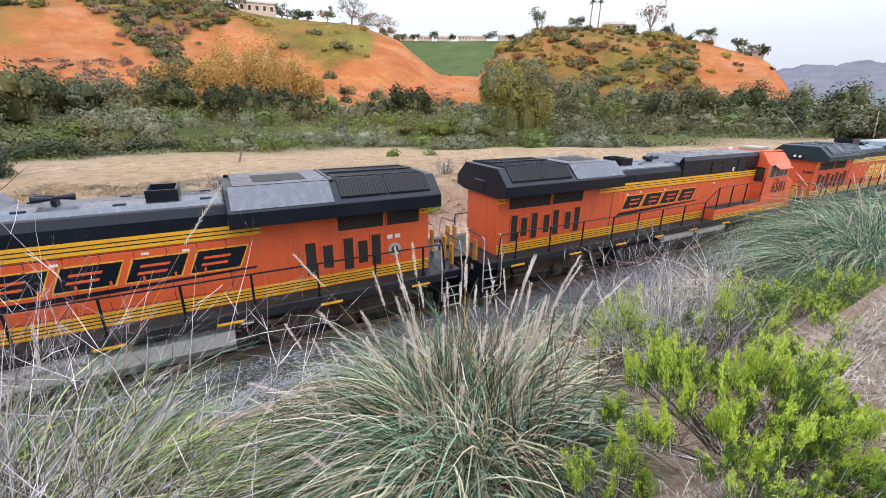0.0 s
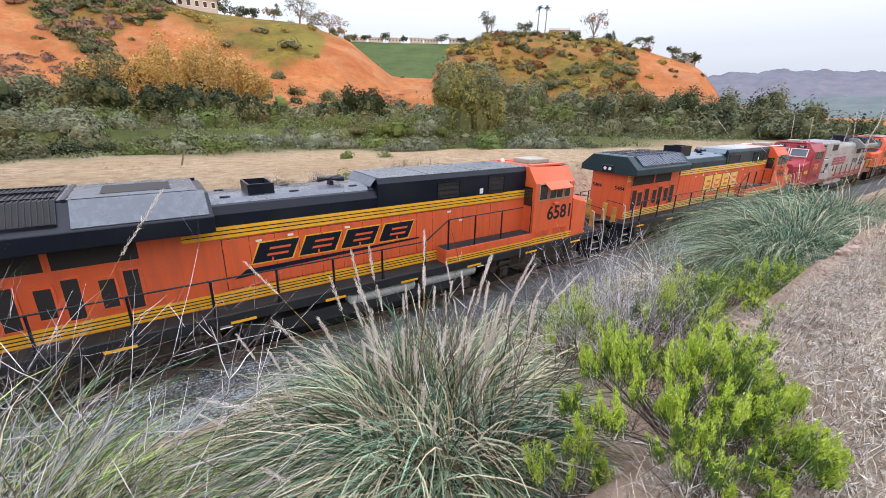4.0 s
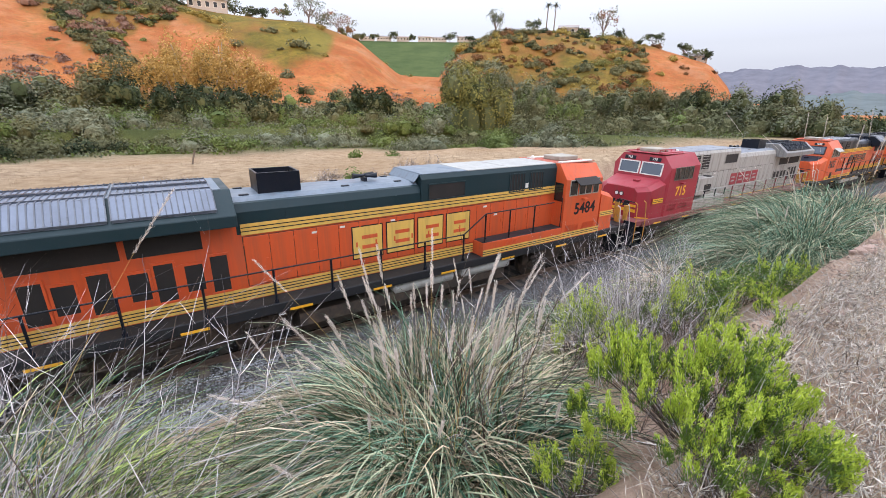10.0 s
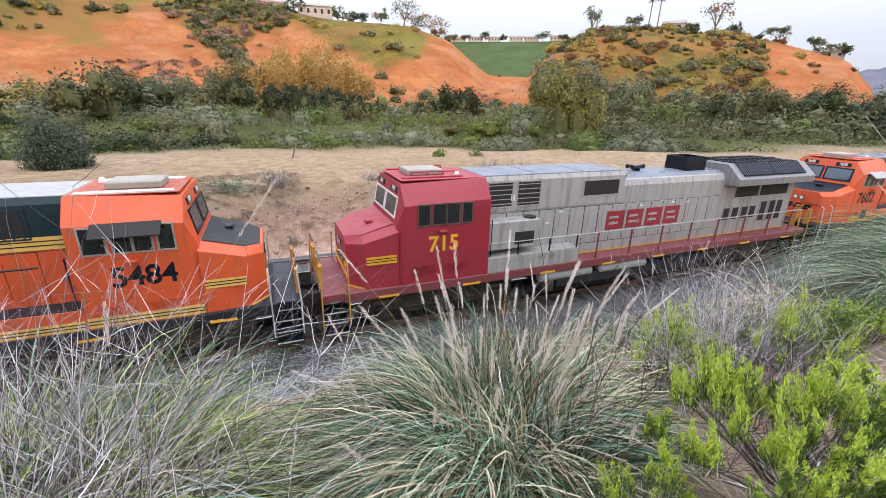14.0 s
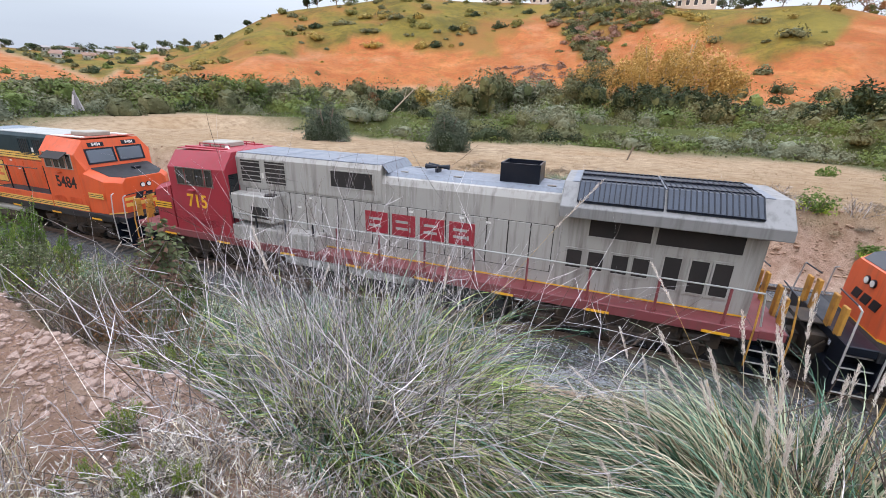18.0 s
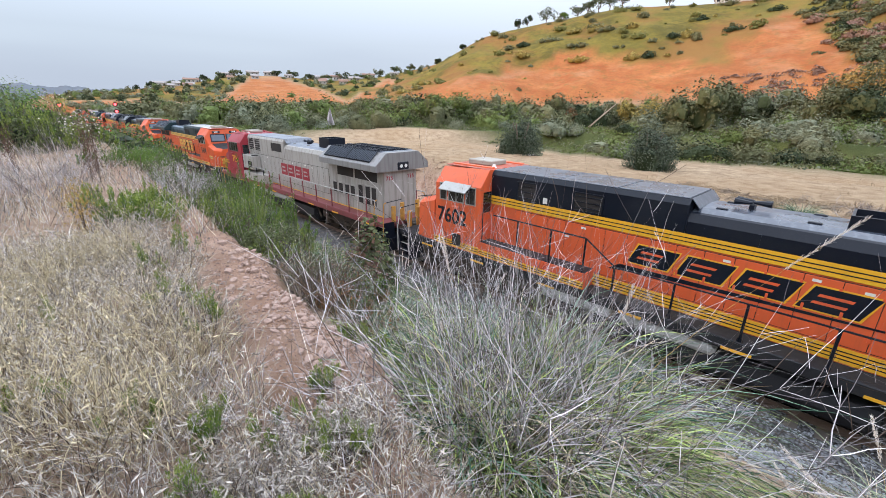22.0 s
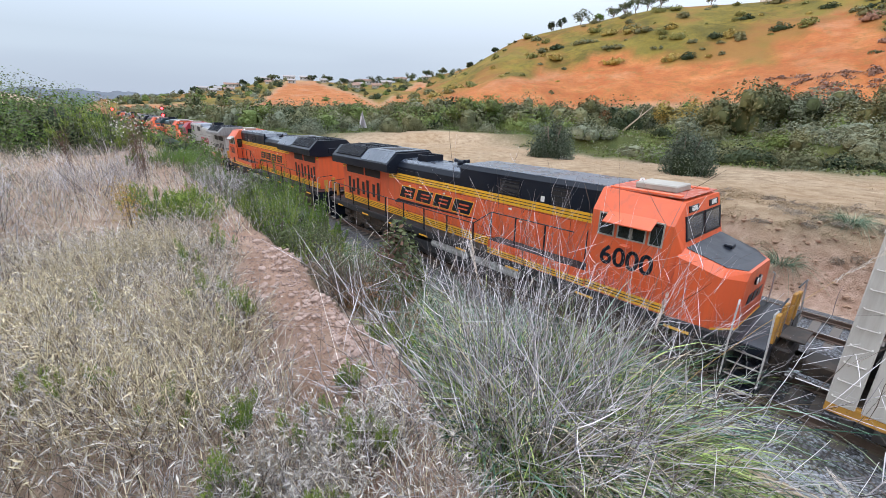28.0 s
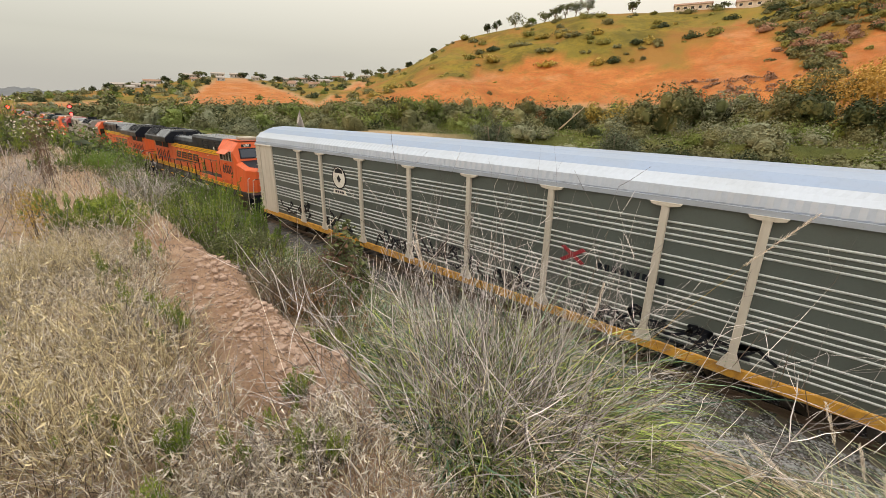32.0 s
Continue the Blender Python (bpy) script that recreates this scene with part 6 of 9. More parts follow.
def twiggy(x, y, n, size, seed, label, mats=(0.75, 0.25), name="dry_shrub", drop=0.05, spread=1.0, leaf=0, leaf_mat=None, upright=(30, 88), thick=1.0):
    """A dead or half-dead bush of forking twigs."""
    rng = np.random.default_rng(seed)
    thing = tagged(new(name), label, "shrub")
    thing.location = (x, y, height(x, y) - drop)
    g = Growth(seed)
    b, a = clump_base(rng, n, 0.22 * size * spread)
    L = size * rng.uniform(0.6, 1.15, n)
    main = arcs(rng, b, a + rng.normal(size=n) * 0.5, L, np.radians(rng.uniform(*upright, n)), rng.uniform(-0.05, 0.22, n), 7)
    main += np.cumsum(rng.normal(size=main.shape) * 0.0045 * size, axis=1)
    for i in range(min(10, n // 8)):
        bm = bmesh.new()
        pts = [tuple(q) for q in main[i]]
        for j, (a_, b_) in enumerate(zip(pts, pts[1:])):
            tube(bm, a_, b_, 0.004 * size * (1 - 0.12 * j), 5, 0.004 * size * (1 - 0.12 * (j + 1)))
        part("branch", fix(bm), TWIG if mats[0] > 0.4 else TWIG_DARK, thing)
    mi = (rng.uniform(size=n) > mats[0]).astype(int)
    g.ribbons(main, 0.008 * size ** 0.5 * thick * rng.uniform(0.6, 1.5, n), mi, 0.3)
    ends = []
    for lvl, cnt, ln, wd in ((1, 6, 0.36, 0.0045), (2, 3, 0.20, 0.003)):
        src = main if lvl == 1 else ends[0]
        N = len(src)
        k = rng.integers(2, src.shape[1], (N, cnt))
        st = src[np.arange(N)[:, None], k].reshape(-1, 3)
        tg = (src[:, -1] - src[:, 0])
        tg /= np.linalg.norm(tg, axis=1, keepdims=True) + 1e-9
        d = np.repeat(tg, cnt, 0) * 0.8 + rng.normal(size=(N * cnt, 3)) * 0.55 + (0, 0, 0.25)
        d /= np.linalg.norm(d, axis=1, keepdims=True)
        ll = size * ln * rng.uniform(0.4, 1.2, N * cnt)
        u = np.linspace(0, 1, 4)
        kids = st[:, None] + d[:, None] * (ll[:, None] * u)[..., None]
        kids += np.cumsum(rng.normal(size=kids.shape) * 0.004 * size, axis=1)
        g.ribbons(kids, wd * size ** 0.5 * thick, (rng.uniform(size=N * cnt) > mats[0]).astype(int), 0.4)
        ends.append(kids)
    g.put("twig", [TWIG, TWIG_DARK], thing, kind="stuff")
    if leaf:
        g2 = Growth(seed + 9)
        tips = np.concatenate([e[:, 1:].reshape(-1, 3) for e in ends])
        pick = tips[rng.integers(0, len(tips), leaf)]
        g2.leaves(pick + rng.normal(size=pick.shape) * 0.02, 0.03 * size ** 0.5 * rng.uniform(0.6, 1.4, leaf), 0, slim=0.4)
        g2.put("leaf", [leaf_mat], thing, kind="stuff")
    return thing


def broom(x, y, shoots, radius, tall, seed, label, top=LIME, low=MID, leaf=0.028, per=44, name="coyote_brush", sunk=0.03):
    """A bush of brown stems that carry sprays of upright leafy shoots, fresh at the tips."""
    rng = np.random.default_rng(seed)
    thing = tagged(new(name), label, "shrub", "green bushes on the slope")
    thing.location = (x, y, height(x, y) - sunk)
    sprays = max(5, shoots // 7)
    b, a = clump_base(rng, sprays, radius)
    rad = np.hypot(b[:, 0], b[:, 1]) / radius
    lump = 0.84 + 0.22 * np.sin(b[:, 0] * 5 / radius + seed) * np.cos(b[:, 1] * 4.3 / radius)
    H = tall * np.clip(1.0 - 0.50 * rad ** 2.0, 0.25, 1) * lump * rng.uniform(0.85, 1.12, sprays)
    fork = np.stack([b[:, 0] * 0.92, b[:, 1] * 0.92, H * 0.46], -1)
    start = b * np.array([0.25, 0.25, 0])
    u = np.linspace(0, 1, 5)[None, :, None]
    stems = start[:, None] + (fork - start)[:, None] * u
    stems[..., 2] = fork[:, None, 2] * u[..., 0] ** 0.8
    stems += np.cumsum(rng.normal(size=stems.shape) * 0.010 * tall, axis=1)
    g = Growth(seed + 1)
    g.ribbons(stems, 0.010 * (0.5 + tall), (rng.uniform(size=sprays) > 0.7).astype(int), 0.6)
    # fine bare twigs in the shade below
    nb = sprays * 14
    k = rng.integers(0, sprays, nb)
    p0 = stems[k, rng.integers(1, 5, nb)]
    d = rng.normal(size=(nb, 3)) * np.array([0.5, 0.5, 0.25]) + (0, 0, 0.5)
    uu = np.linspace(0, 1, 3)[None, :, None]
    g.ribbons(p0[:, None] + d[:, None] * uu * 0.28 * tall, 0.004, (rng.uniform(size=nb) > 0.78).astype(int), 0.4)
    # shoots, six or so to a spray
    N = sprays * 6
    k = np.repeat(np.arange(sprays), 6)
    base = stems[k, -1] + rng.normal(size=(N, 3)) * np.array([0.012, 0.012, 0.02]) * (0.6 + tall)
    outw = np.stack([np.cos(a[k]), np.sin(a[k])], -1) * (0.06 + 0.12 * rad[k])[:, None] + rng.normal(size=(N, 2)) * 0.07
    L = H[k] * 0.60 * rng.uniform(0.45, 1.15, N)
    tip = base + np.concatenate([outw * L[:, None] * 1.3, L[:, None]], 1)
    g.ribbons(base[:, None] + (tip - base)[:, None] * uu, 0.004, 1, 0.5)
    g.put("stem", [TWIG_DARK, TWIG], thing, kind="stuff")
    s = rng.uniform(0.14, 1.0, (N, per)) ** 0.62
    c = base[:, None] + (tip - base)[:, None] * s[..., None]
    wide = 0.017 * (0.55 + 0.6 * tall) * (1.1 - 0.75 * s)
    c = c + rng.normal(size=c.shape) * wide[..., None]
    way = tip - base
    way = way / (np.linalg.norm(way, axis=1, keepdims=True) + 1e-9)
    aim = np.broadcast_to(way[:, None], c.shape).reshape(-1, 3) + rng.normal(size=(N * per, 3)) * 0.32
    fresh = rng.uniform(0.40, 0.98, sprays)[k][:, None] - 0.12 * rng.uniform(size=(N, 1))
    m = (s > fresh).astype(int).ravel()
    for kk, nm, mt in ((1, "fresh_leaf", top), (0, "old_leaf", low)):
        g = Growth(seed + 2 + kk)
        q = m == kk
        g.leaves(c.reshape(-1, 3)[q], leaf * (0.7 + 0.5 * tall) * rng.uniform(0.7, 1.3, q.sum()), 0, aim[q], 0.22)
        g.put(nm, [mt], thing, kind="stuff")
    return thing


def clump_leaves(g, rng, c, rx, rz, n, size, mat, lumps=7):
    """Leaves in a lumpy crown with gaps."""
    lc = rng.normal(size=(lumps, 3))
    lc /= np.linalg.norm(lc, axis=1, keepdims=True)
    lc *= rng.uniform(0.25, 0.72, (lumps, 1))
    lc[:, 2] = lc[:, 2] * 0.9 + 0.05
    which = rng.integers(0, lumps, n)
    d = rng.normal(size=(n, 3))
    d /= np.linalg.norm(d, axis=1, keepdims=True)
    p = lc[which] + d * (rng.uniform(0.25, 0.55, lumps)[which] * rng.uniform(0.55, 1.0, n) ** 0.4)[:, None]
    p = p * np.array([rx, rx, rz]) + np.asarray(c)
    g.leaves(p, size * rng.uniform(0.6, 1.5, n), mat, slim=0.58, face=d + (0, 0, 0.3) + rng.normal(size=(n, 3)) * 0.6)


# a unit dome of a few faces, the inside of a mound of leaves
_k = np.linspace(-1, 1, 3)
DOME_V, DOME_F = [], []
for _a in range(3):
    for _s in (-1, 1):
        _o = len(DOME_V)
        for _p in _k:
            for _q in _k:
                _v = [0, 0, 0]
                _v[_a], _v[(_a + 1) % 3], _v[(_a + 2) % 3] = _s, _p, _q * _s
                DOME_V.append(np.array(_v) / np.linalg.norm(_v))
        for _i in (0, 1):
            for _j in (0, 1):
                _n = _o + _i * 3 + _j
                DOME_F.append((_n, _n + 3, _n + 4, _n + 1))
DOME_V, DOME_F = np.array(DOME_V), np.array(DOME_F)


def mound(g, rng, c, wid, tall, n, size, mat, lumps=5, core=True, floor=-0.25, heart=None):
    """A bush of rounded lumps: leaves lie over a leafy core, with ragged edges. heart: a core colour put in as inner
    shade.
    """
    a = rng.uniform(0, 2 * np.pi, lumps)
    d = np.sqrt(rng.uniform(0, 1, lumps)) * 0.62
    rad = rng.uniform(0.34, 0.62, lumps) * (1.15 - 0.5 * d)
    rad[0], d[0] = 0.66, 0.1
    lc = np.stack([d * np.cos(a), d * np.sin(a), rng.uniform(0.05, 0.42, lumps) * (1 - d)], -1)
    sc = np.array([wid * 0.5, wid * 0.5, tall])
    which = rng.integers(0, lumps, n)
    o = rng.normal(size=(n, 3))
    o /= np.linalg.norm(o, axis=1, keepdims=True)
    o[:, 2] = np.where(o[:, 2] < floor, -o[:, 2], o[:, 2])
    p = lc[which] + o * (rad[which] * rng.uniform(0.72, 1.22, n) ** 0.8)[:, None]
    g.leaves(p * sc + np.asarray(c), size * rng.uniform(0.55, 1.4, n), mat, slim=0.7, face=o + (0, 0, 0.15) + rng.normal(size=(n, 3)) * 0.45)
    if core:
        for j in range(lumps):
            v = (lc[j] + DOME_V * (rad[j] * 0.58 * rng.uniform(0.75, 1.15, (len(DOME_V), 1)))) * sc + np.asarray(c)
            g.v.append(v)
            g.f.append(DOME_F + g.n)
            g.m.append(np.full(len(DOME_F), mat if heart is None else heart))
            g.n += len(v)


def tree(x, y, tall, width, seed, label, leaf=OLIVE, leaf2=None, n=900, size=0.5, trunk=None, bark=BARK, name="tree", bare=0.35, group="trees of the valley", lumps=9, z=None, dense=False):
    """Tapered trunk with limbs and a crown of many small leaves."""
    rng = np.random.default_rng(seed)
    base = height(x, y) - 0.1 if z is None else z
    thing = tagged(new(name), label, "tree", group)
    thing.location = (x, y, base)
    bm = bmesh.new()
    r0 = (trunk or tall * 0.035)
    fork = tall * bare
    tube(bm, (0, 0, 0), (0.03 * tall, 0, fork), r0, 7, r0 * 0.7)
    ends = []
    for i in range(6):
        a = 2 * math.pi * i / 6 + rng.uniform(-0.4, 0.4)
        e = (0.03 * tall + math.cos(a) * width * rng.uniform(0.18, 0.36), math.sin(a) * width * rng.uniform(0.18, 0.36), fork + (tall - fork) * rng.uniform(0.4, 0.85))
        tube(bm, (0.03 * tall, 0, fork * 0.95), e, r0 * 0.5, 5, r0 * 0.15)
        ends.append(e)
    part("trunk", fix(bm), bark, thing)
    g = Growth(seed)
    mats = [leaf, leaf2 or leaf, OLIVE]
    per = n // (len(ends) + 1)
    span = tall - fork * 0.75
    for e in ends:
        k = int(rng.uniform() > 0.6)
        if dense:
            mound(g, rng, (e[0] * 1.05, e[1] * 1.05, min(e[2], tall * 0.84) - 0.30 * span), width * 0.50, span * 0.44, per, size, k, 4, floor=-0.8, heart=2)
        else:
            clump_leaves(g, rng, (e[0] * 1.05, e[1] * 1.05, min(e[2], tall * 0.84) - 0.08 * tall), width * 0.30, span * 0.40, per, size, k, lumps)
    if dense:
        mound(g, rng, (0.03 * tall, 0, fork * 0.6), width * 0.86, span * 0.84, per, size, 0, 7, floor=-0.8, heart=2)
    else:
        clump_leaves(g, rng, (0.03 * tall, 0, fork * 0.75 + span * 0.42), width * 0.44, span * 0.58, per, size, 0, lumps)
    g.put("crown", mats, thing)
    return thing


def bush(x, y, tall, width, seed, label, leaf=OLIVE, leaf2=None, n=700, size=0.16, name="bush", group="bushes of the valley", dome=False):
    rng = np.random.default_rng(seed)
    thing = tagged(new(name), label, "bush", group)
    thing.location = (x, y, height(x, y) - 0.05)
    g = Growth(seed)
    if dome:
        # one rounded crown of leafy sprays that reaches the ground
        # the core is coloured dark for the shade inside the crown
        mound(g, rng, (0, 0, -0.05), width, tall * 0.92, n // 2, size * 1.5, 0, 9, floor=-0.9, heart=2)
        mound(g, rng, (0, 0, -0.05), width * 0.97, tall * 0.9, n // 4, size * 1.3, 1, 8, core=False, floor=-0.9)
    else:
        clump_leaves(g, rng, (0, 0, tall * 0.42), width * 0.55, tall * 0.58, n, size, 0, 11)
        clump_leaves(g, rng, (0, 0, tall * 0.2), width * 0.55, tall * 0.35, n // 3, size, 1, 8)
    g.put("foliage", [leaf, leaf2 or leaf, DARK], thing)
    bm = bmesh.new()
    for i in range(4):
        a = i * 1.6
        tube(bm, (0.1 * math.cos(a), 0.1 * math.sin(a), -0.05), (width * (0.2 if dome else 0.3) * math.cos(a), width * (0.2 if dome else 0.3) * math.sin(a), tall * 0.6), 0.03 * tall, 5, 0.01 * tall)
    part("stem", fix(bm), BARK, thing)
    return thing


# the large clump before the viewer and its fellows
pampas(1.32, 2.08, 3000, 1.42, 54, 11, "large arching pampas grass with faded plumes on the slope", (0.0, -0.02), 0.78, 0.26, 0.30, (46, 89), (0.45, 1.6), 0.85)
for i, (px, py, n, sz, tn, bl, dd) in enumerate(((0.95, 1.85, 620, 1.0, BLADE, 0.2, 0.25), (1.75, 1.85, 640, 1.05, BLADE_LIME, 0.1, 0.35), (1.3, 1.6, 560, 1.1, BLADE, 0.55, 0.2), (1.15, 1.72, 380, 0.95, GOLDEN, 0.05, 0.6), (1.9, 2.3, 600, 1.2, BLADE, 0.35, 0.2), (0.85, 2.2, 520, 0.95, BLADE, 0.3, 0.3), (1.55, 1.45, 340, 0.85, BLADE_BLUE, 0.3, 0.1), (0.7, 1.65, 300, 0.7, BLADE, 0.1, 0.35))):
    pampas(px, py, n, sz, 1, 820 + i, "arching side clump of the large pampas grass", (0.0, 0.0), 0.95, bl, dd, (40, 89), (0.6, 1.55), tone=tn)
pampas(2.2, 2.5, 1200, 1.2, 10, 12, "pampas grass clump with dry plumes on the slope", (0.05, 0.0), 0.9, 0.15, 0.3)
pampas(0.95, 2.55, 800, 0.95, 14, 13, "pampas grass with leaning pale plumes on the slope", (-0.32, 0.12), 1.05, 0.3, 0.25)
for i, (px, py, sz) in enumerate(((-1.4, 4.0, 0.6), (-0.9, 5.0, 0.5), (0.3, 4.2, 0.5), (0.9, 5.2, 0.5), (-0.2, 5.6, 0.45), (-1.7, 6.0, 0.5), (0.5, 6.6, 0.45), (1.2, 7.4, 0.5), (-0.9, 6.9, 0.42), (-0.1, 7.6, 0.38), (-1.9, 7.4, 0.45), (0.4, 8.4, 0.35))):
    pampas(px, py, 260, sz, 0, 870 + i, "low grey-green grass tuft on the slope above the ballast", (0, 0.1), 1, 0.25, 0.35, tone=BLADE_LIME if i % 3 == 0 else BLADE)
# straw-coloured dead stalks standing in the clump
twiggy(1.75, 1.95, 26, 1.05, 14, "upright straw-coloured dead stalks in pampas grass", (0.2, 0.8), spread=1.5, upright=(66, 89), thick=1.4)
# low dark twigs added inside both clumps, their colour standing for shade
twiggy(-1.3, 2.0, 90, 0.62, 68, "dead twigs inside a shrub, dark to stand for inner shade", (0.05, 0.95), spread=2.6, thick=1.6, upright=(20, 80))
twiggy(1.4, 2.0, 80, 0.5, 66, "dead thatch inside pampas grass, dark to stand for inner shade", (0.05, 0.95), spread=3.0, thick=1.6, upright=(20, 80))
# low tufts and dead twigs between the two clumps
for i, (px, py, n, sz, tn) in enumerate(((-0.12, 2.0, 300, 0.48, BLADE_LIME), (0.35, 2.3, 420, 0.62, BLADE_BLUE), (0.1, 2.55, 380, 0.55, BLADE_BLUE), (0.45, 3.2, 420, 0.7, BLADE_BLUE), (0.1, 3.8, 380, 0.62, BLADE), (0.15, 1.6, 200, 0.36, BLADE_LIME), (-0.35, 2.6, 240, 0.5, BLADE_LIME), (0.35, 2.9, 240, 0.5, BLADE), (-0.2, 3.3, 240, 0.55, BLADE), (0.2, 1.25, 160, 0.3, BLADE), (-0.4, 1.5, 200, 0.36, BLADE_LIME))):
    pampas(px, py, n, sz, 0, 840 + i, "low yellow-green grass tuft between the clumps", (0, 0), 1, 0.15, 0.3, tone=tn)
for i, (px, py, sz) in enumerate(((0.1, 1.9, 0.55), (-0.25, 1.75, 0.6), (0.35, 1.6, 0.5), (-0.1, 2.5, 0.6))):
    twiggy(px, py, 26, sz, 860 + i, "low bleached dead twigs between grass clumps", (0.9, 0.1), spread=1.8, upright=(10, 60), thick=0.9)
for i, (px, py, sz, pl) in enumerate(((8.9, 2.5, 1.35, 2), (9.9, 2.4, 1.7, 3), (11.0, 2.6, 2.1, 6), (12.3, 2.9, 2.4, 8), (13.9, 2.6, 2.3, 6), (9.6, 3.4, 1.0, 3))):
    pampas(px, py, 2200, sz, pl, 20 + i, "grey-green pampas grass on the slope edge", (0.03, 0.0), 1.0, 0.45, 0.10, (50, 89), (0.5, 1.2))
pampas(-7.3, 3.5, 1100, 0.95, 6, 31, "pampas grass with upright plumes below the bank edge", (0, 0.05), 1.2, 0.3, 0.2)
pampas(-5.6, 4.3, 1000, 0.9, 6, 32, "pampas grass with upright plumes on the slope", (0, 0.05), 1.3, 0.3, 0.2)
pampas(-4.3, 3.1, 900, 0.75, 0, 33, "low green grass clump on the slope", (0, 0), 1, 0.5, 0.1)
pampas(-12.5, 4.6, 900, 1.0, 7, 34, "pampas grass with drooping plumes on the slope", (0, 0), 1.3, 0.3, 0.25)
pampas(-2.3, 2.6, 900, 0.7, 0, 35, "low green grass clump on the slope", (0, 0), 1, 0.45, 0.15)
for i, (px, py, sz) in enumerate(((-2.2, 5.0, 0.75), (0.9, 4.3, 0.7), (-2.4, 5.8, 0.8), (-2.8, 4.6, 0.8), (1.6, 5.6, 0.7), (2.6, 4.6, 0.8), (2.2, 6.4, 0.6), (3.8, 3.6, 0.8))):
    pampas(px, py, 650, sz, 2 * (i % 2), 40 + i, "grey-green grass tuft on the slope above the track", (0, 0.1), 1.1, 0.35, 0.3)
pampas(-1.75, 22.3, 500, 1.0, 0, 51, "green grass tuft on the far bank", blue=0.5, dead=0.1)
pampas(-3.2, 20.4, 500, 1.1, 0, 52, "green grass tuft below the far bank", blue=0.5, dead=0.1)
# tufts all down the slope to the ballast
tufts = [pampas(-9.0 - 0.9 * i, 5.6, 260, 0.62 + 0.1 * i, 0, 700 + i, ("grey-green grass tuft on the track slope", "olive grass tuft on the track slope", "dry straw-coloured grass tuft on the track slope", "low green grass tuft on the track slope")[i], (0, 0), 1, (0.35, 0.15, 0.05, 0.6)[i], (0.2, 0.3, 0.8, 0.1)[i]) for i in range(4)]
rnd = random.Random(77)
for i in range(170):
    tx, ty = rnd.uniform(-21, 15), 2.3 + 6.6 * rnd.random() ** 0.9
    if -2.8 < tx < 1.4 and ty > 3.0:
        continue
    sc = rnd.uniform(0.8, 1.7)
    copy_thing(tufts[i % 4], pose(tx, ty, height(tx, ty) - 0.04, 0, 0, rnd.uniform(0, 360)) @ Matrix.Diagonal((sc, sc, sc * rnd.uniform(0.7, 1.2), 1)))
# half-dead shrub wound through with grass
twiggy(-1.28, 1.92, 96, 1.46, 61, "grey half-dead shrub tangled with green grass", (0.72, 0.28), spread=1.2, thick=0.85, name="dry_shrub", upright=(28, 86))
twiggy(-1.5, 1.75, 70, 1.28, 63, "grey half-dead shrub tangled with green grass", (0.75, 0.25), spread=1.1, thick=0.8, name="dry_shrub", upright=(35, 86))
twiggy(-1.3, 2.4, 34, 1.75, 62, "tall grey bare twigs standing above a grass clump", (0.8, 0.2), spread=1.5, thick=0.62, upright=(66, 89))
twiggy(-0.85, 2.3, 16, 0.85, 64, "pale bare branches reaching out over the track slope", (0.95, 0.05), spread=0.8, thick=0.8, upright=(15, 60))
for i, (px, py, n, sz, pl, tn, bl, dd) in enumerate(((-1.6, 2.0, 900, 1.12, 0, BLADE_LIME, 0.2, 0.15), (-1.3, 2.25, 1000, 1.3, 2, BLADE_LIME, 0.3, 0.15), (-1.0, 2.1, 850, 1.05, 0, BLADE_LIME, 0.1, 0.3), (-1.15, 1.62, 380, 0.72, 0, STRAW_PALE, 0.05, 0.5), (-1.95, 1.85, 760, 0.85, 0, BLADE_LIME, 0.35, 0.1), (-1.0, 1.85, 260, 0.62, 0, STRAW_PALE, 0.1, 0.5), (-1.75, 2.4, 760, 1.2, 2, BLADE, 0.4, 0.15), (-1.0, 2.7, 700, 1.0, 0, BLADE, 0.2, 0.25), (-0.75, 2.4, 620, 0.85, 0, BLADE_LIME, 0.1, 0.25), (-2.3, 2.3, 560, 0.85, 2, BLADE, 0.4, 0.2), (-1.35, 1.55, 420, 0.7, 0, BLADE_LIME, 0.1, 0.2), (-0.6, 3.0, 420, 0.8, 0, BLADE_LIME, 0.1, 0.3))):
    pampas(px, py, n, sz * 1.17, pl, 800 + i, "green and straw grass clump tangled in a dry shrub" if tn is not STRAW_PALE else "drooping dead grass clump under a dry shrub", (0.0, 0.0), 1.0, bl, dd, (50, 89), (0.35, 1.4), tone=tn)
twiggy(-2.1, 6.3, 50, 1.0, 65, "bleached twiggy shrub above the ballast", spread=1.4)
twiggy(-3.2, 5.8, 60, 1.1, 66, "bleached twiggy shrub above the ballast", spread=1.4)
twiggy(4.7, 2.55, 120, 1.3, 67, "pale bare twiggy shrub on the slope", (0.95, 0.05), spread=1.0)
twiggy(5.4, 3.0, 60, 0.9, 68, "grey twiggy shrub with a few green leaves", (0.5, 0.5), leaf=900, leaf_mat=MID)
twiggy(3.9, 2.0, 60, 0.6, 69, "low grey twiggy shrub on the bank edge", (0.3, 0.7), spread=2.0)
twiggy(-5.1, 2.6, 120, 0.75, 70, "brown dry shrub below the bank edge", (0.1, 0.9), leaf=1200, leaf_mat=RUSSET, spread=1.6)
twiggy(-4.6, 2.1, 90, 0.55, 71, "brown dry shrub below the bank edge", (0.1, 0.9), leaf=800, leaf_mat=OLIVE, spread=1.6)
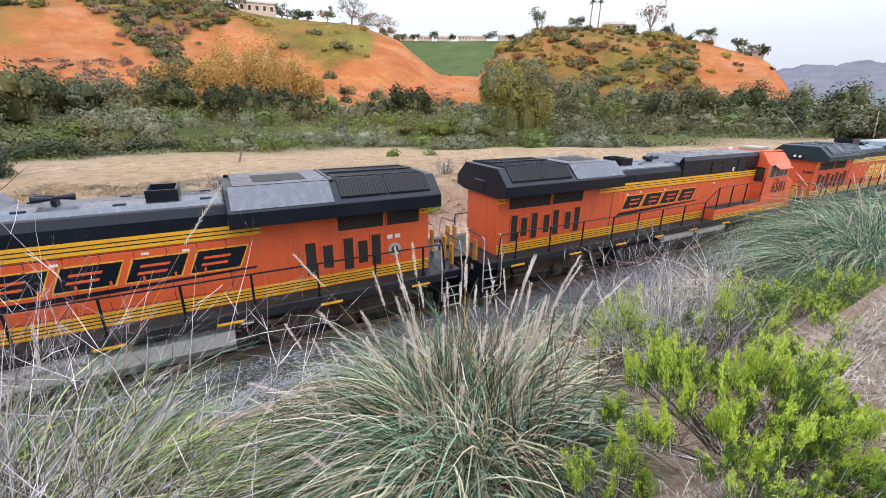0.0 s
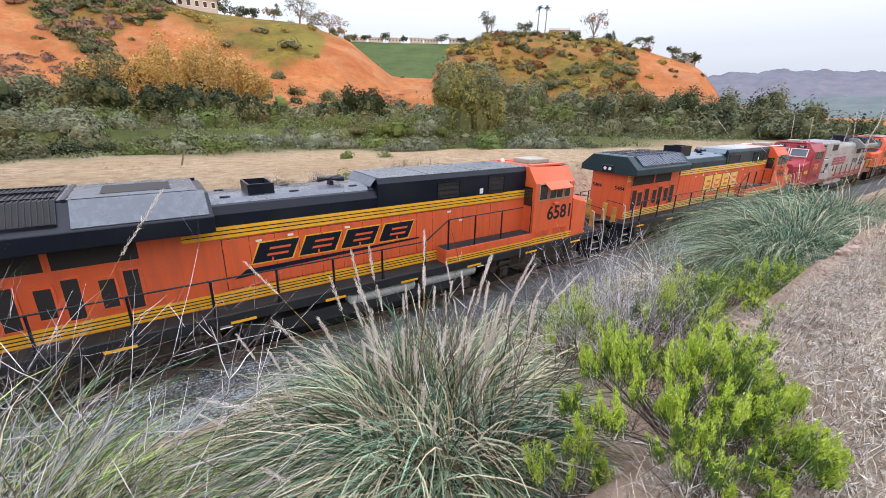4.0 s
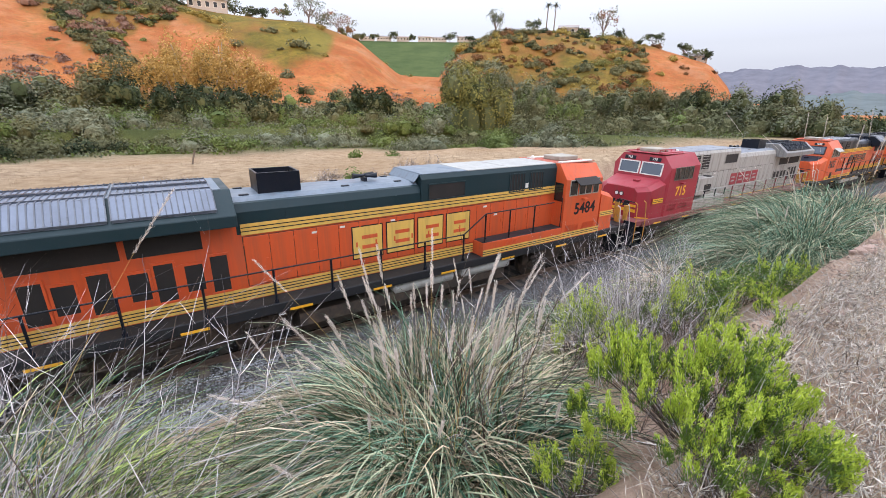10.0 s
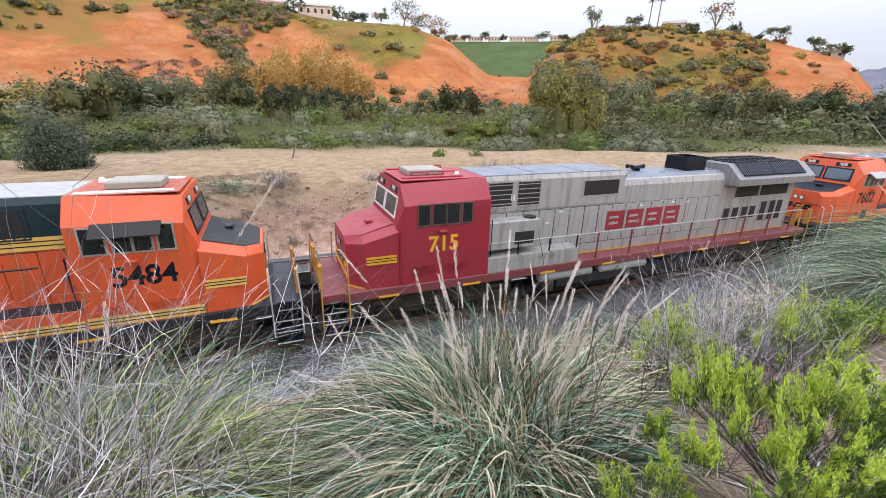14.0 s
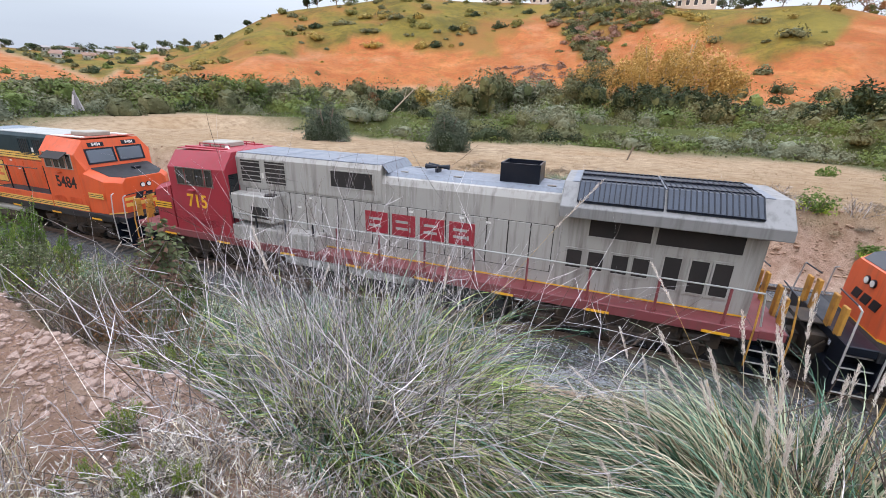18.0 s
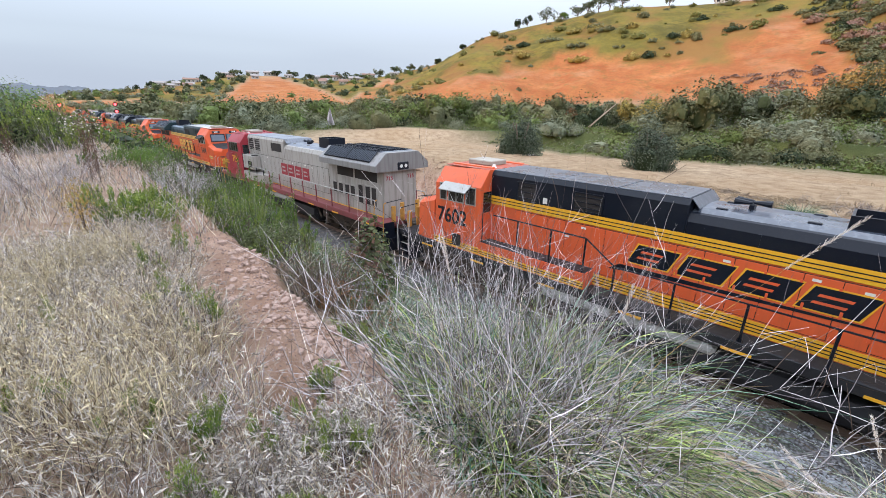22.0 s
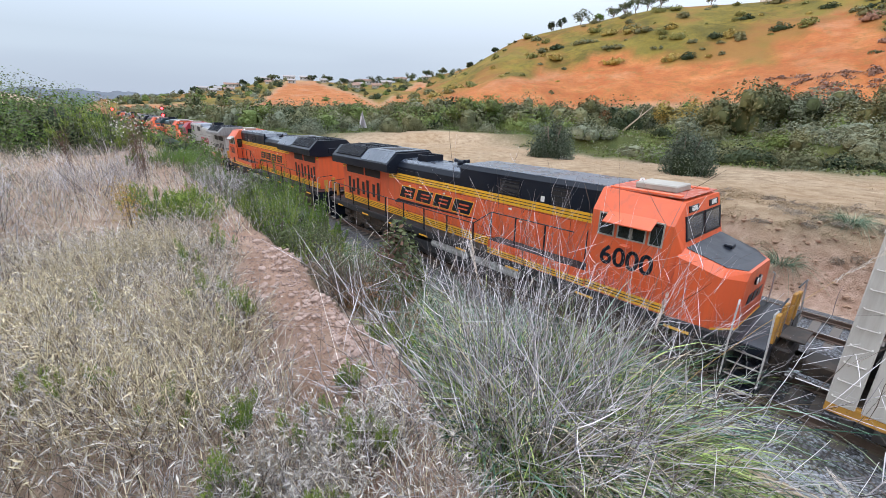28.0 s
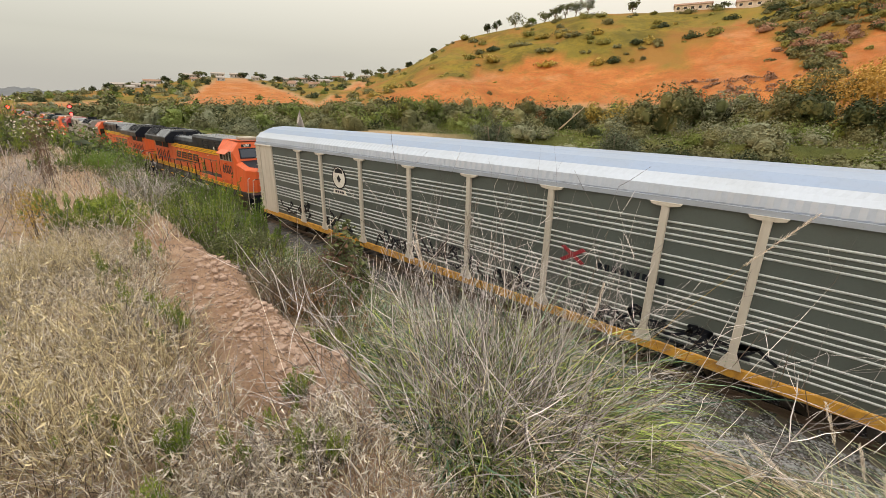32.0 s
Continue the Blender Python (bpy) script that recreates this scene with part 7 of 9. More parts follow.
twiggy(-8.0, 1.7, 90, 0.6, 72, "grey dry shrub on the bank edge", (0.7, 0.3), spread=2.0)
twiggy(-9.4, 0.0, 120, 0.7, 73, "grey dry weeds on the bank", (0.8, 0.2), spread=3.0)
twiggy(-7.5, -1.3, 120, 0.7, 74, "grey-green sage on the bank", (0.7, 0.3), leaf=1600, leaf_mat=SAGE, spread=2.6)
# fresh green bushes
broom(2.0, 0.68, 520, 0.62, 0.56, 81, "bright lime-green coyote brush on the bank edge", per=95, leaf=0.025)
broom(1.52, 0.95, 120, 0.26, 0.50, 82, "small bright green coyote brush on the bank edge", per=80, leaf=0.021)
broom(1.58, 0.42, 150, 0.30, 0.40, 79, "small bright green coyote brush on the bank", per=80, leaf=0.021)
broom(2.12, 0.42, 130, 0.28, 0.38, 80, "small bright green coyote brush on the bank", per=80, leaf=0.021)
broom(3.05, 0.80, 120, 0.28, 0.36, 83, "small bright green coyote brush beside stones", per=40)
for i, (px, py, n, r, h) in enumerate(((5.2, 3.5, 260, 0.55, 1.15), (5.75, 2.35, 200, 0.5, 0.65), (6.2, 2.0, 260, 0.6, 0.55), (6.9, 1.65, 240, 0.55, 0.5), (4.3, 1.1, 90, 0.22, 0.30), (8.4, 4.9, 200, 0.6, 1.3))):
    broom(px, py, n, r, h, 84 + i, "green coyote brush with yellow-green tips on the slope", per=34, leaf=0.034)
for i, (px, py, n, r, h) in enumerate(((-9.6, 3.9, 320, 0.95, 1.6), (-10.6, 2.9, 300, 0.8, 1.1), (-8.7, 4.6, 260, 0.8, 1.2), (-14.6, 4.6, 320, 1.3, 2.5), (-16.6, 2.6, 320, 1.3, 1.2), (-13.0, 2.9, 260, 0.9, 1.2), (-6.95, 0.95, 300, 0.58, 0.6), (-7.6, 0.55, 160, 0.4, 0.5), (-3.35, 1.85, 160, 0.24, 0.30), (-12.0, 1.2, 200, 0.6, 0.6))):
    broom(px, py, n, r, h, 95 + i, "green coyote brush on the track slope", top=FRESH if i in (6, 7, 8) else MID, low=OLIVE if i not in (6, 8) else MID, per=40, leaf=0.04 if h > 0.7 else 0.03)
for i, (px, py, h, w) in enumerate(((-17.0, -0.4, 2.1, 3.0), (-18.5, -1.2, 2.4, 3.2), (-21.9, -1.7, 2.9, 4.6), (-24.5, -0.2, 2.4, 4.0), (-19.5, 1.4, 1.2, 2.5), (-27.0, -3.5, 3.2, 5.0), (-23.0, 3.0, 1.8, 4.0), (-29.0, 4.0, 2.0, 5.0), (-36, 4.5, 2.4, 6), (-44, 5.5, 3.0, 7), (-55, 5.5, 3.0, 8))):
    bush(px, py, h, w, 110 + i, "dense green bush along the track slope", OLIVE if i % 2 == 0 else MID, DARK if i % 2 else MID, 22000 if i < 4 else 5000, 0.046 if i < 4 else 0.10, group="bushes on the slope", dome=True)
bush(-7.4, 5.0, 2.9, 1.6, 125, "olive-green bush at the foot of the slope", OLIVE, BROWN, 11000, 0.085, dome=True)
pampas(-6.7, 5.2, 1000, 1.25, 6, 36, "pampas grass with upright plumes on the slope", (0, 0.05), 1.2, 0.3, 0.2)
pampas(-5.8, 5.6, 900, 1.15, 4, 37, "pampas grass with upright plumes on the slope", (0, 0.05), 1.2, 0.3, 0.2)
bush(-5.0, 4.6, 0.9, 1.5, 127, "dry brown brush on the slope above the track", RUSSET, BROWN, 3500, 0.05, group="bushes on the slope")
broom(-2.75, 1.75, 130, 0.24, 0.36, 128, "small bright green coyote brush on the bank edge", top=FRESH, per=60)
bush(-6.6, 5.8, 1.3, 1.2, 126, "olive-green bush at the foot of the slope", OLIVE, MID, 1200, 0.07)
for i, (px, py) in enumerate(((0.6, 9.2), (1.5, 8.7), (-0.4, 8.7), (0.2, 8.6), (2.6, 8.8), (-4.0, 8.9))):
    broom(px, py, 50, 0.25, 0.75 if i < 2 else 0.45, 130 + i, "weeds beside the ballast", top=MID, low=OLIVE, per=26, name="weed")
rnd = random.Random(78)
weeds = [broom(-6.5 - i, 7.0, 46, 0.30, 0.55 + 0.2 * i, 720 + i, "olive-green weeds on the track slope", top=(MID, OLIVE, SAGE)[i], low=OLIVE, per=26, name="weed") for i in range(3)]
for i in range(84):
    tx, ty = rnd.uniform(-22, 14), 2.6 + 6.4 * rnd.random() ** 0.8
    if -2.6 < tx < 1.2 and ty > 3.4:
        continue
    sc = rnd.uniform(0.6, 1.3)
    copy_thing(weeds[i % 3], pose(tx, ty, height(tx, ty) - 0.03, 0, 0, rnd.uniform(0, 360)) @ Matrix.Diagonal((sc, sc, sc, 1)))
# a belt of brush between the bank and the track
for i, (px, py, n, r, h, m) in enumerate(((-7.7, 2.35, 300, 0.8, 1.15, 0), (-6.7, 2.6, 240, 0.7, 0.9, 0), (-8.8, 2.7, 260, 0.8, 1.1, 1), (-5.7, 3.3, 220, 0.7, 0.8, 1), (-4.6, 2.8, 200, 0.6, 0.65, 2), (-3.6, 2.6, 170, 0.5, 0.55, 2), (-9.6, 5.2, 220, 0.9, 1.4, 1), (-11.5, 5.6, 220, 0.9, 1.5, 1), (-4.4, 4.8, 160, 0.6, 0.8, 1), (-2.43, 1.48, 100, 0.19, 0.30, 0),
        (4.1, 2.85, 200, 0.48, 1.3, 0), (4.75, 1.95, 160, 0.40, 0.95, 0), (5.1, 2.3, 160, 0.5, 0.7, 1), (4.6, 4.4, 170, 0.6, 1.0, 1), (6.2, 5.2, 200, 0.7, 1.1, 1), (7.6, 5.8, 200, 0.8, 1.2, 1), (9.4, 6.0, 200, 0.8, 1.2, 1), (11.4, 6.2, 200, 0.9, 1.3, 1), (3.4, 5.6, 150, 0.6, 0.8, 2), (5.4, 6.8, 160, 0.7, 0.8, 2), (13.5, 5.5, 200, 1.0, 1.5, 1))):
    broom(px, py, n, r, h, 740 + i, ("green coyote brush with bright tips on the slope", "olive-green coyote brush on the slope", "brownish-green brush on the slope")[m], top=(LIME if px > 0 else FRESH, FRESH if px < -9 else MID, OLIVE)[m], low=(MID if px > 0 else OLIVE, OLIVE if px > 0 else DARK, RUSSET)[m], per=44, leaf=0.028)
for i, (px, py, h) in enumerate(((6.4, 6.6, 0.9), (8.6, 7.2, 0.9), (2.6, 6.4, 0.8), (10.6, 7.4, 1.0), (4.2, 7.4, 0.8), (-5.6, 6.6, 0.9))):
    twiggy(px, py, 60, h, 765 + i, "pale twiggy shrub above the ballast", (0.8, 0.2), spread=1.8, leaf=500, leaf_mat=SAGE)
for i, (px, py, h) in enumerate(((-15.6, 0.55, 1.35), (-16.2, -0.2, 1.5), (-14.9, 1.2, 1.0), (-16.8, 0.9, 1.4))):
    broom(px, py, 130, 0.6, h, 790 + i, "tall coyote brush with fresh green spires on the bank", top=FRESH, low=OLIVE, per=34, leaf=0.042)
# dense leafy bushes below the bank edge
for i, (px, py, h, w_, m, m2) in enumerate(((-7.7, 2.45, 1.15, 1.5, MID, OLIVE), (-6.7, 2.45, 0.9, 1.2, OLIVE, FRESH), (-8.9, 2.8, 1.2, 1.5, OLIVE, MID), (-5.7, 2.9, 0.85, 1.2, OLIVE, MID), (-4.7, 2.5, 0.65, 1.0, RUSSET, OLIVE), (-10.3, 2.2, 1.0, 1.6, OLIVE, MID), (-11.9, 1.75, 0.75, 1.6, MID, OLIVE), (-12.8, 3.4, 1.3, 2.0, OLIVE, MID), (-4.9, 3.6, 0.7, 1.1, MID, OLIVE), (-3.7, 3.3, 0.6, 1.0, OLIVE, SAGE), (-6.9, 1.0, 0.55, 0.9, FRESH, MID), (5.9, 2.2, 0.7, 1.0, MID, LIME), (6.7, 1.8, 0.55, 1.0, MID, LIME), (-14.5, 2.2, 1.1, 1.8, MID, OLIVE))):
    bush(px, py, h, w_, 850 + i, "dense leafy green brush below the bank edge" if m is not RUSSET else "dry brown brush below the bank edge", m, m2, 3000, 0.032 if h > 0.8 else 0.026, group="bushes on the slope")
# weeds and brush along the foot of the slope
rnd = random.Random(79)
foots = [broom(-4.2 - 1.3 * i, 7.4, 70, 0.45, 0.62 + 0.16 * i, 780 + i, ("olive brush along the ballast", "brownish weeds along the ballast", "grey-green brush along the ballast")[i], top=(MID, RUSSET, SAGE)[i], low=(OLIVE, BROWN, OLIVE)[i], per=30, leaf=0.036, name="trackside_brush") for i in range(3)]
for i in range(96):
    tx = rnd.uniform(2.0, 15) if i < 34 else rnd.uniform(-12, -2.6)
    ty = rnd.uniform(6.4, 9.3) if i < 64 else rnd.uniform(8.4, 9.7)
    sc = rnd.uniform(0.8, 1.5)
    copy_thing(foots[i % 3], pose(tx, ty, max(height(tx, ty), -0.55) - 0.03, 0, 0, rnd.uniform(0, 360)) @ Matrix.Diagonal((sc * 1.2, sc, sc * rnd.uniform(0.7, 1.1), 1)))
# tall dead stalk plants on the bank
for i, (px, py, h, m) in enumerate(((-10.2, 0.85, 1.35, BROWN), (-10.4, 0.75, 1.15, BROWN), (-6.4, 0.28, 0.62, GOLD), (-17.5, 0.8, 1.6, BROWN), (-12.5, -0.3, 1.0, BROWN))):
    rng = np.random.default_rng(140 + i)
    st = tagged(new("seed_stalk"), "tall dry brown seed stalk on the bank" if m is BROWN else "dry yellow seed stalk on the bank", "weed")
    st.location = (px, py, height(px, py) - 0.03)
    g = Growth(140 + i)
    u = np.linspace(0, 1, 5)
    p = np.stack([np.stack([rng.normal() * 0.06 * u, rng.normal() * 0.06 * u, h * rng.uniform(0.85, 1) * u], -1) for _ in range(7)])
    g.ribbons(p, 0.012, 1)
    k = p[rng.integers(0, 7, 700), rng.integers(1, 5, 700)]
    g.leaves(k + rng.normal(size=k.shape) * np.array([0.06, 0.06, 0.12]), 0.028, 0)
    if i in (0, 1, 3):
        t_ = np.repeat(p[:, -1], 14, 0)
        g.leaves(t_ + rng.normal(size=t_.shape) * np.array([0.16, 0.16, 0.06]), 0.045, 2)
    g.put("seed_head", [m, TWIG_DARK, STRAW_PALE], st, kind="stuff")


def bank_edge(x):
    return float(bank_line(x))


# dry grass on the bank
def straw_field(name, label, n, xr, yr, hgt, wid, seed, mats, thin=0.0, segs=5, ears=True, near=0.5, back=-0.2):
    rng = np.random.default_rng(seed)
    x, y = rng.uniform(*xr, n), rng.uniform(*yr, n)
    patch = wave(x, y, 0.55, seed) + 0.6 * wave(x, y, 0.2, seed + 1)
    keep = (patch > thin + rng.uniform(-0.5, 0.5, n)) & (np.hypot(x, y) > near)
    keep &= y < bank_line(x) - np.where(x > -1.75, np.minimum(back, 0.02), back) + 0.12 * wave(x, y, 0.3, 5)
    x, y = x[keep], y[keep]
    z = land(x, y)[0]
    n = len(x)
    g = Growth(seed)
    b = np.stack([x, y, z - 0.01], -1)
    L = hgt * rng.uniform(0.45, 1.25, n)
    p = arcs(rng, b, rng.uniform(0, 2 * np.pi, n), L, np.radians(rng.uniform(45, 88, n)), rng.uniform(0, 0.35, n), segs)
    g.ribbons(p, wid * rng.uniform(0.6, 1.4, n), rng.integers(0, len(mats), n), 0.4)
    if ears:
        q = rng.uniform(size=n) < 0.5
        tip = p[q, -1]
        d = p[q, -1] - p[q, -2]
        d /= np.linalg.norm(d, axis=1, keepdims=True) + 1e-9
        for k in range(3):
            d = d + (0, 0, -0.25)
            g.leaves(tip - d * 0.016 * k, 0.040 * rng.uniform(0.6, 1.4, q.sum()), 1 if len(mats) > 2 else 0, d + rng.normal(size=d.shape) * 0.35, 0.15)
    return g.put(name, mats, None, label, "dry grass", "stuff")


straw_field("dry_grass", "tall golden dry grass patch on the bank", 19000, (-5.6, -2.0), (-1.8, 0.6), 0.40, 0.0040, 206, [STRAW, GOLDEN, STRAW_PALE, GOLDEN], 0.05, back=0.5)
straw_field("dry_grass", "pale dry wild grass covering the bank", 36000, (-6.5, -0.3), (-3.2, 1.2), 0.27, 0.0036, 201, [STRAW, STRAW_PALE, GOLDEN, STRAW_PALE, TWIG_DARK], -0.9, 4, back=0.58)
straw_field("dry_grass", "pale dry wild grass covering the bank further off", 17000, (-18, -5.5), (-5.0, 1.6), 0.42, 0.0065, 202, [STRAW_PALE, STRAW, TWIG], -0.3)
straw_field("dry_grass", "matted bleached dry grass on the bank", 34000, (1.5, 7.5), (-3.0, 1.0), 0.17, 0.0040, 203, [STRAW_PALE, STRAW_PALE, STRAW_PALE, STRAW], -0.9, 4, back=0.12)
straw_field("dry_grass", "matted bleached dry grass on the bank edge", 18000, (-1.7, 0.9), (0.1, 1.6), 0.19, 0.0034, 204, [STRAW_PALE, STRAW_PALE, STRAW, TWIG], -0.35, 4, back=-0.05)
straw_field("dry_grass", "matted bleached dry grass on the bank further off", 10000, (7, 18), (-4.0, 1.4), 0.35, 0.008, 205, [STRAW_PALE, STRAW], -0.3)


# broken straw lying on the earth
def litter(n, xr, yr, seed, mats):
    rng = np.random.default_rng(seed)
    x, y = rng.uniform(*xr, n), rng.uniform(*yr, n)
    keep = (y < bank_line(x) - np.where(x < -1.9, 0.5, 0.0) + 0.15 * wave(x, y, 0.5, 3)) & (wave(x, y, 0.7, seed) > rng.uniform(-1.6, 0.5, n))
    x, y = x[keep], y[keep]
    n = len(x)
    z = land(x, y)[0] + rng.uniform(0.003, 0.03, n)
    g = Growth(seed)
    p = arcs(rng, np.stack([x, y, z], -1), rng.uniform(0, 6.28, n), rng.uniform(0.06, 0.26, n), np.radians(rng.uniform(-4, 22, n)), rng.uniform(0, 0.1, n), 4)
    g.ribbons(p, 0.0026, rng.integers(0, len(mats), n), 0.5)
    g.put("straw_litter", mats, None, "broken straw lying on the earth", "straw", "stuff")


litter(15000, (-6, 0.6), (-2.5, 1.5), 211, [STRAW_PALE, TWIG, STRAW])
litter(30000, (0.5, 7), (-2.5, 1.3), 212, [STRAW_PALE, STRAW_PALE, STRAW_PALE, STRAW])
# long loose stalks that lean out over the edge
g = Growth(220)
rng = np.random.default_rng(220)
for (x0, y0, x1, y1, h) in ((-2.2, 0.4, -3.3, 1.7, 0.35), (-1.7, 0.9, -4.6, 1.6, 0.25), (-1.0, 1.2, -1.6, 2.6, 0.8), (0.6, 1.6, 0.1, 3.2, 0.7), (-4.5, 0.6, -6.0, 1.4, 0.4), (-1.3, 0.5, -3.6, 0.3, 0.25), (2.3, 0.8, 3.4, 0.6, 0.3), (2.9, 0.5, 2.2, 1.2, 0.35), (-0.5, 1.3, -1.3, 2.4, 0.6), (0.9, 1.3, 0.2, 2.3, 0.5)):
    u = np.linspace(0, 1, 7)
    z0 = height(x0, y0)
    z = z0 + h * np.sin(u * 1.9)
    g.ribbons(np.stack([x0 + (x1 - x0) * u, y0 + (y1 - y0) * u + 0.05 * np.sin(u * 5 + x0), z], -1)[None], 0.0045, 0, 0.4)
g.put("long_stalk", [STRAW_PALE], None, "long bleached grass stalks leaning over the edge", "dry grass", "stuff")
for i, (px, py, sz) in enumerate(((-2.3, 0.1, 0.5), (-1.6, -0.1, 0.45), (-3.1, 0.2, 0.5), (-1.1, 0.55, 0.4), (-2.0, 0.6, 0.4), (-3.6, -0.6, 0.5), (-0.75, 0.75, 0.35), (-4.4, 0.0, 0.55), (-2.7, -0.7, 0.5))):
    twiggy(px, py, 20, sz, 900 + i, "sprawling bleached dead weed on the bank", (0.85, 0.15), spread=1.6, upright=(5, 55), thick=0.7)
# small green sprigs in the straw
for i, (px, py, r, h) in enumerate(((-2.0, 0.35, 0.16, 0.30), (-1.55, 0.15, 0.14, 0.24), (-2.6, -0.3, 0.16, 0.22), (-1.4, 0.75, 0.10, 0.26), (-3.5, 0.5, 0.12, 0.3), (-3.9, -0.2, 0.12, 0.25), (-1.2, 0.45, 0.10, 0.18), (-4.9, 0.9, 0.16, 0.3), (-1.9, 0.95, 0.08, 0.22), (-2.9, -0.55, 0.16, 0.22), (-1.65, 0.62, 0.15, 0.28), (-2.25, 0.05, 0.14, 0.2), (-3.0, 0.62, 0.10, 0.3), (-4.4, 0.55, 0.12, 0.35))):
    broom(px, py, 56, r * 1.15, h * 1.35, 230 + i, "small green sprig in the dry grass", top=FRESH, low=MID, per=60, leaf=0.018, name="sprig")


# stones of the eroding edge
EDGE_STONE = island_rock("pinkish_edge_stone", (0.24, 0.155, 0.12), (0.45, 0.32, 0.26))
ground_ob = bpy.data.objects["ground"]
rnd = random.Random(9)
shapes = []
for i in range(6):
    _, _, bm = stone_shape(rnd, 0.85, 0.85)
    me = bpy.data.meshes.new("stone")
    bm.to_mesh(me)
    bm.free()
    me.materials.append(EDGE_STONE)
    shapes.append(me)
for i in range(290):
    if i < 230:
        x = -1.7 - abs(rnd.gauss(0, 2.0))
        y = bank_edge(x) + rnd.gauss(-0.16, 0.16)
        s = rnd.uniform(0.010, 0.026) + 0.022 * rnd.random() ** 3
    elif i < 270:
        x = rnd.uniform(2.9, 5.5)
        y = bank_edge(x) + rnd.gauss(-0.25, 0.12)
        s = rnd.uniform(0.015, 0.045)
    else:
        x, y = rnd.uniform(6.5, 8.5), rnd.uniform(0.9, 1.4)
        s = rnd.uniform(0.03, 0.08)
    o = new("stone", shapes[i % 6])
    o.parent = ground_ob
    o.matrix_basis = pose(x, y, height(x, y) + s * 0.3, rnd.uniform(-15, 15), rnd.uniform(-15, 15), rnd.uniform(0, 360)) @ Matrix.Diagonal((s * rnd.uniform(0.9, 1.5), s, s, 1))
spots, sizes = [], []
for i in range(4600):
    x = -1.15 - abs(rnd.gauss(0, 2.2)) if i % 5 else rnd.uniform(2.2, 8)
    y = bank_edge(x) + (rnd.gauss(-0.06, 0.09) if i % 2 else rnd.gauss(-0.34, 0.24))
    spots.append((x, y, 0))
    sizes.append((rnd.uniform(0.004, 0.010) + 0.012 * rnd.random() ** 3) * (0.6 if -2.4 < x < 2 else 1.0))
zz = land(np.array([s[0] for s in spots]), np.array([s[1] for s in spots]))[0]
scatter_stones("pebble", "pinkish pebbles and clods on the eroding bank edge", EDGE_STONE, [(s[0], s[1], z + 0.05 * q) for s, z, q in zip(spots, zz, sizes)], sizes, 10, 0.75)
for (px, py, s) in ((3.15, 0.98, 0.10), (3.35, 1.05, 0.07), (8.3, 5.7, 0.22)):
    o = tagged(new("boulder", shapes[2]), "rounded pale boulder on the slope", "rock")
    o.matrix_basis = pose(px, py, height(px, py) + s * 0.3, 10, 5, 40) @ Matrix.Diagonal((s * 1.3, s, s, 1))
# ---- valley and hills beyond the track ----
def polar(az, r):
    a = radians(az)
    return -r * math.sin(a), r * math.cos(a)


def polar_row(az, r):
    return -r * math.sin(radians(az)), r * math.cos(radians(az))


FIELD = leafy("field_straw", (0.30, 0.215, 0.13), (0.50, 0.385, 0.255), 0.8)
# scrub tones, each bush nearly of one tone
SCRUB_OLIVE = far_leaf("scrub_olive", (0.068, 0.078, 0.04), (0.20, 0.205, 0.105))
SCRUB_SAGE = far_leaf("scrub_sage", (0.095, 0.115, 0.075), (0.26, 0.285, 0.19))
SCRUB_GREEN = far_leaf("scrub_green", (0.06, 0.095, 0.025), (0.19, 0.245, 0.075))
SCRUB_DARK = far_leaf("scrub_dark", (0.016, 0.028, 0.012), (0.062, 0.085, 0.04))
SCRUB_GOLD = far_leaf("scrub_gold", (0.15, 0.12, 0.03), (0.42, 0.34, 0.10))
SYCAMORE = far_leaf("sycamore_leaf", (0.065, 0.08, 0.026), (0.33, 0.33, 0.10))
SCRUB_ASH = far_leaf("scrub_ash", (0.17, 0.10, 0.075), (0.29, 0.19, 0.15))
SCRUB_RUST = far_leaf("scrub_rust", (0.10, 0.05, 0.02), (0.24, 0.13, 0.055))
# straw tufts on the far field and its bank
rng = np.random.default_rng(300)
n = 9000
x, y = rng.uniform(-45, 60, n), rng.uniform(19.8, 48, n)
w = land(x, y)
keep = (w[2] > rng.uniform(0.2, 1.0, n)) | ((y < 22) & (rng.uniform(size=n) < 0.25))
x, y, z = x[keep], y[keep], w[0][keep]
n = len(x)
g = Growth(301)
p = arcs(rng, np.stack([x, y, z - 0.02], -1), rng.uniform(0, 6.28, n), rng.uniform(0.08, 0.24, n), np.radians(rng.uniform(20, 75, n)), rng.uniform(0, 0.4, n), 3)
g.ribbons(p, rng.uniform(0.02, 0.05, n), rng.integers(0, 2, n), 0.3)
g.put("field_grass", [FIELD, FIELD], None, "cropped golden dry grass on the field", "dry grass", "stuff")

# low bright leaves between field and scrub
rng = np.random.default_rng(310)
n = 140000
x, y = rng.uniform(-140, 130, n), rng.uniform(22, 78, n)
w = land(x, y)
keep = (w[3] > 0.45)
x, y, z = x[keep], y[keep], w[0][keep]
g = Growth(311)
g.leaves(np.stack([x, y, z + 0.15 + 0.75 * np.abs(wave(x, y, 2.3, 2)) ** 1.5 * 1.5 * rng.uniform(0.2, 1, len(x))], -1), rng.uniform(0.13, 0.34, len(x)), np.digitize(wave(x, y, 3.1, 4) + rng.normal(size=len(x)) * 0.4, [-0.1, 0.45]), slim=0.8)
g.put("low_vines", [SCRUB_GREEN, SCRUB_OLIVE, SCRUB_SAGE], None, "low bright green creepers edging the field", "undergrowth", "stuff")

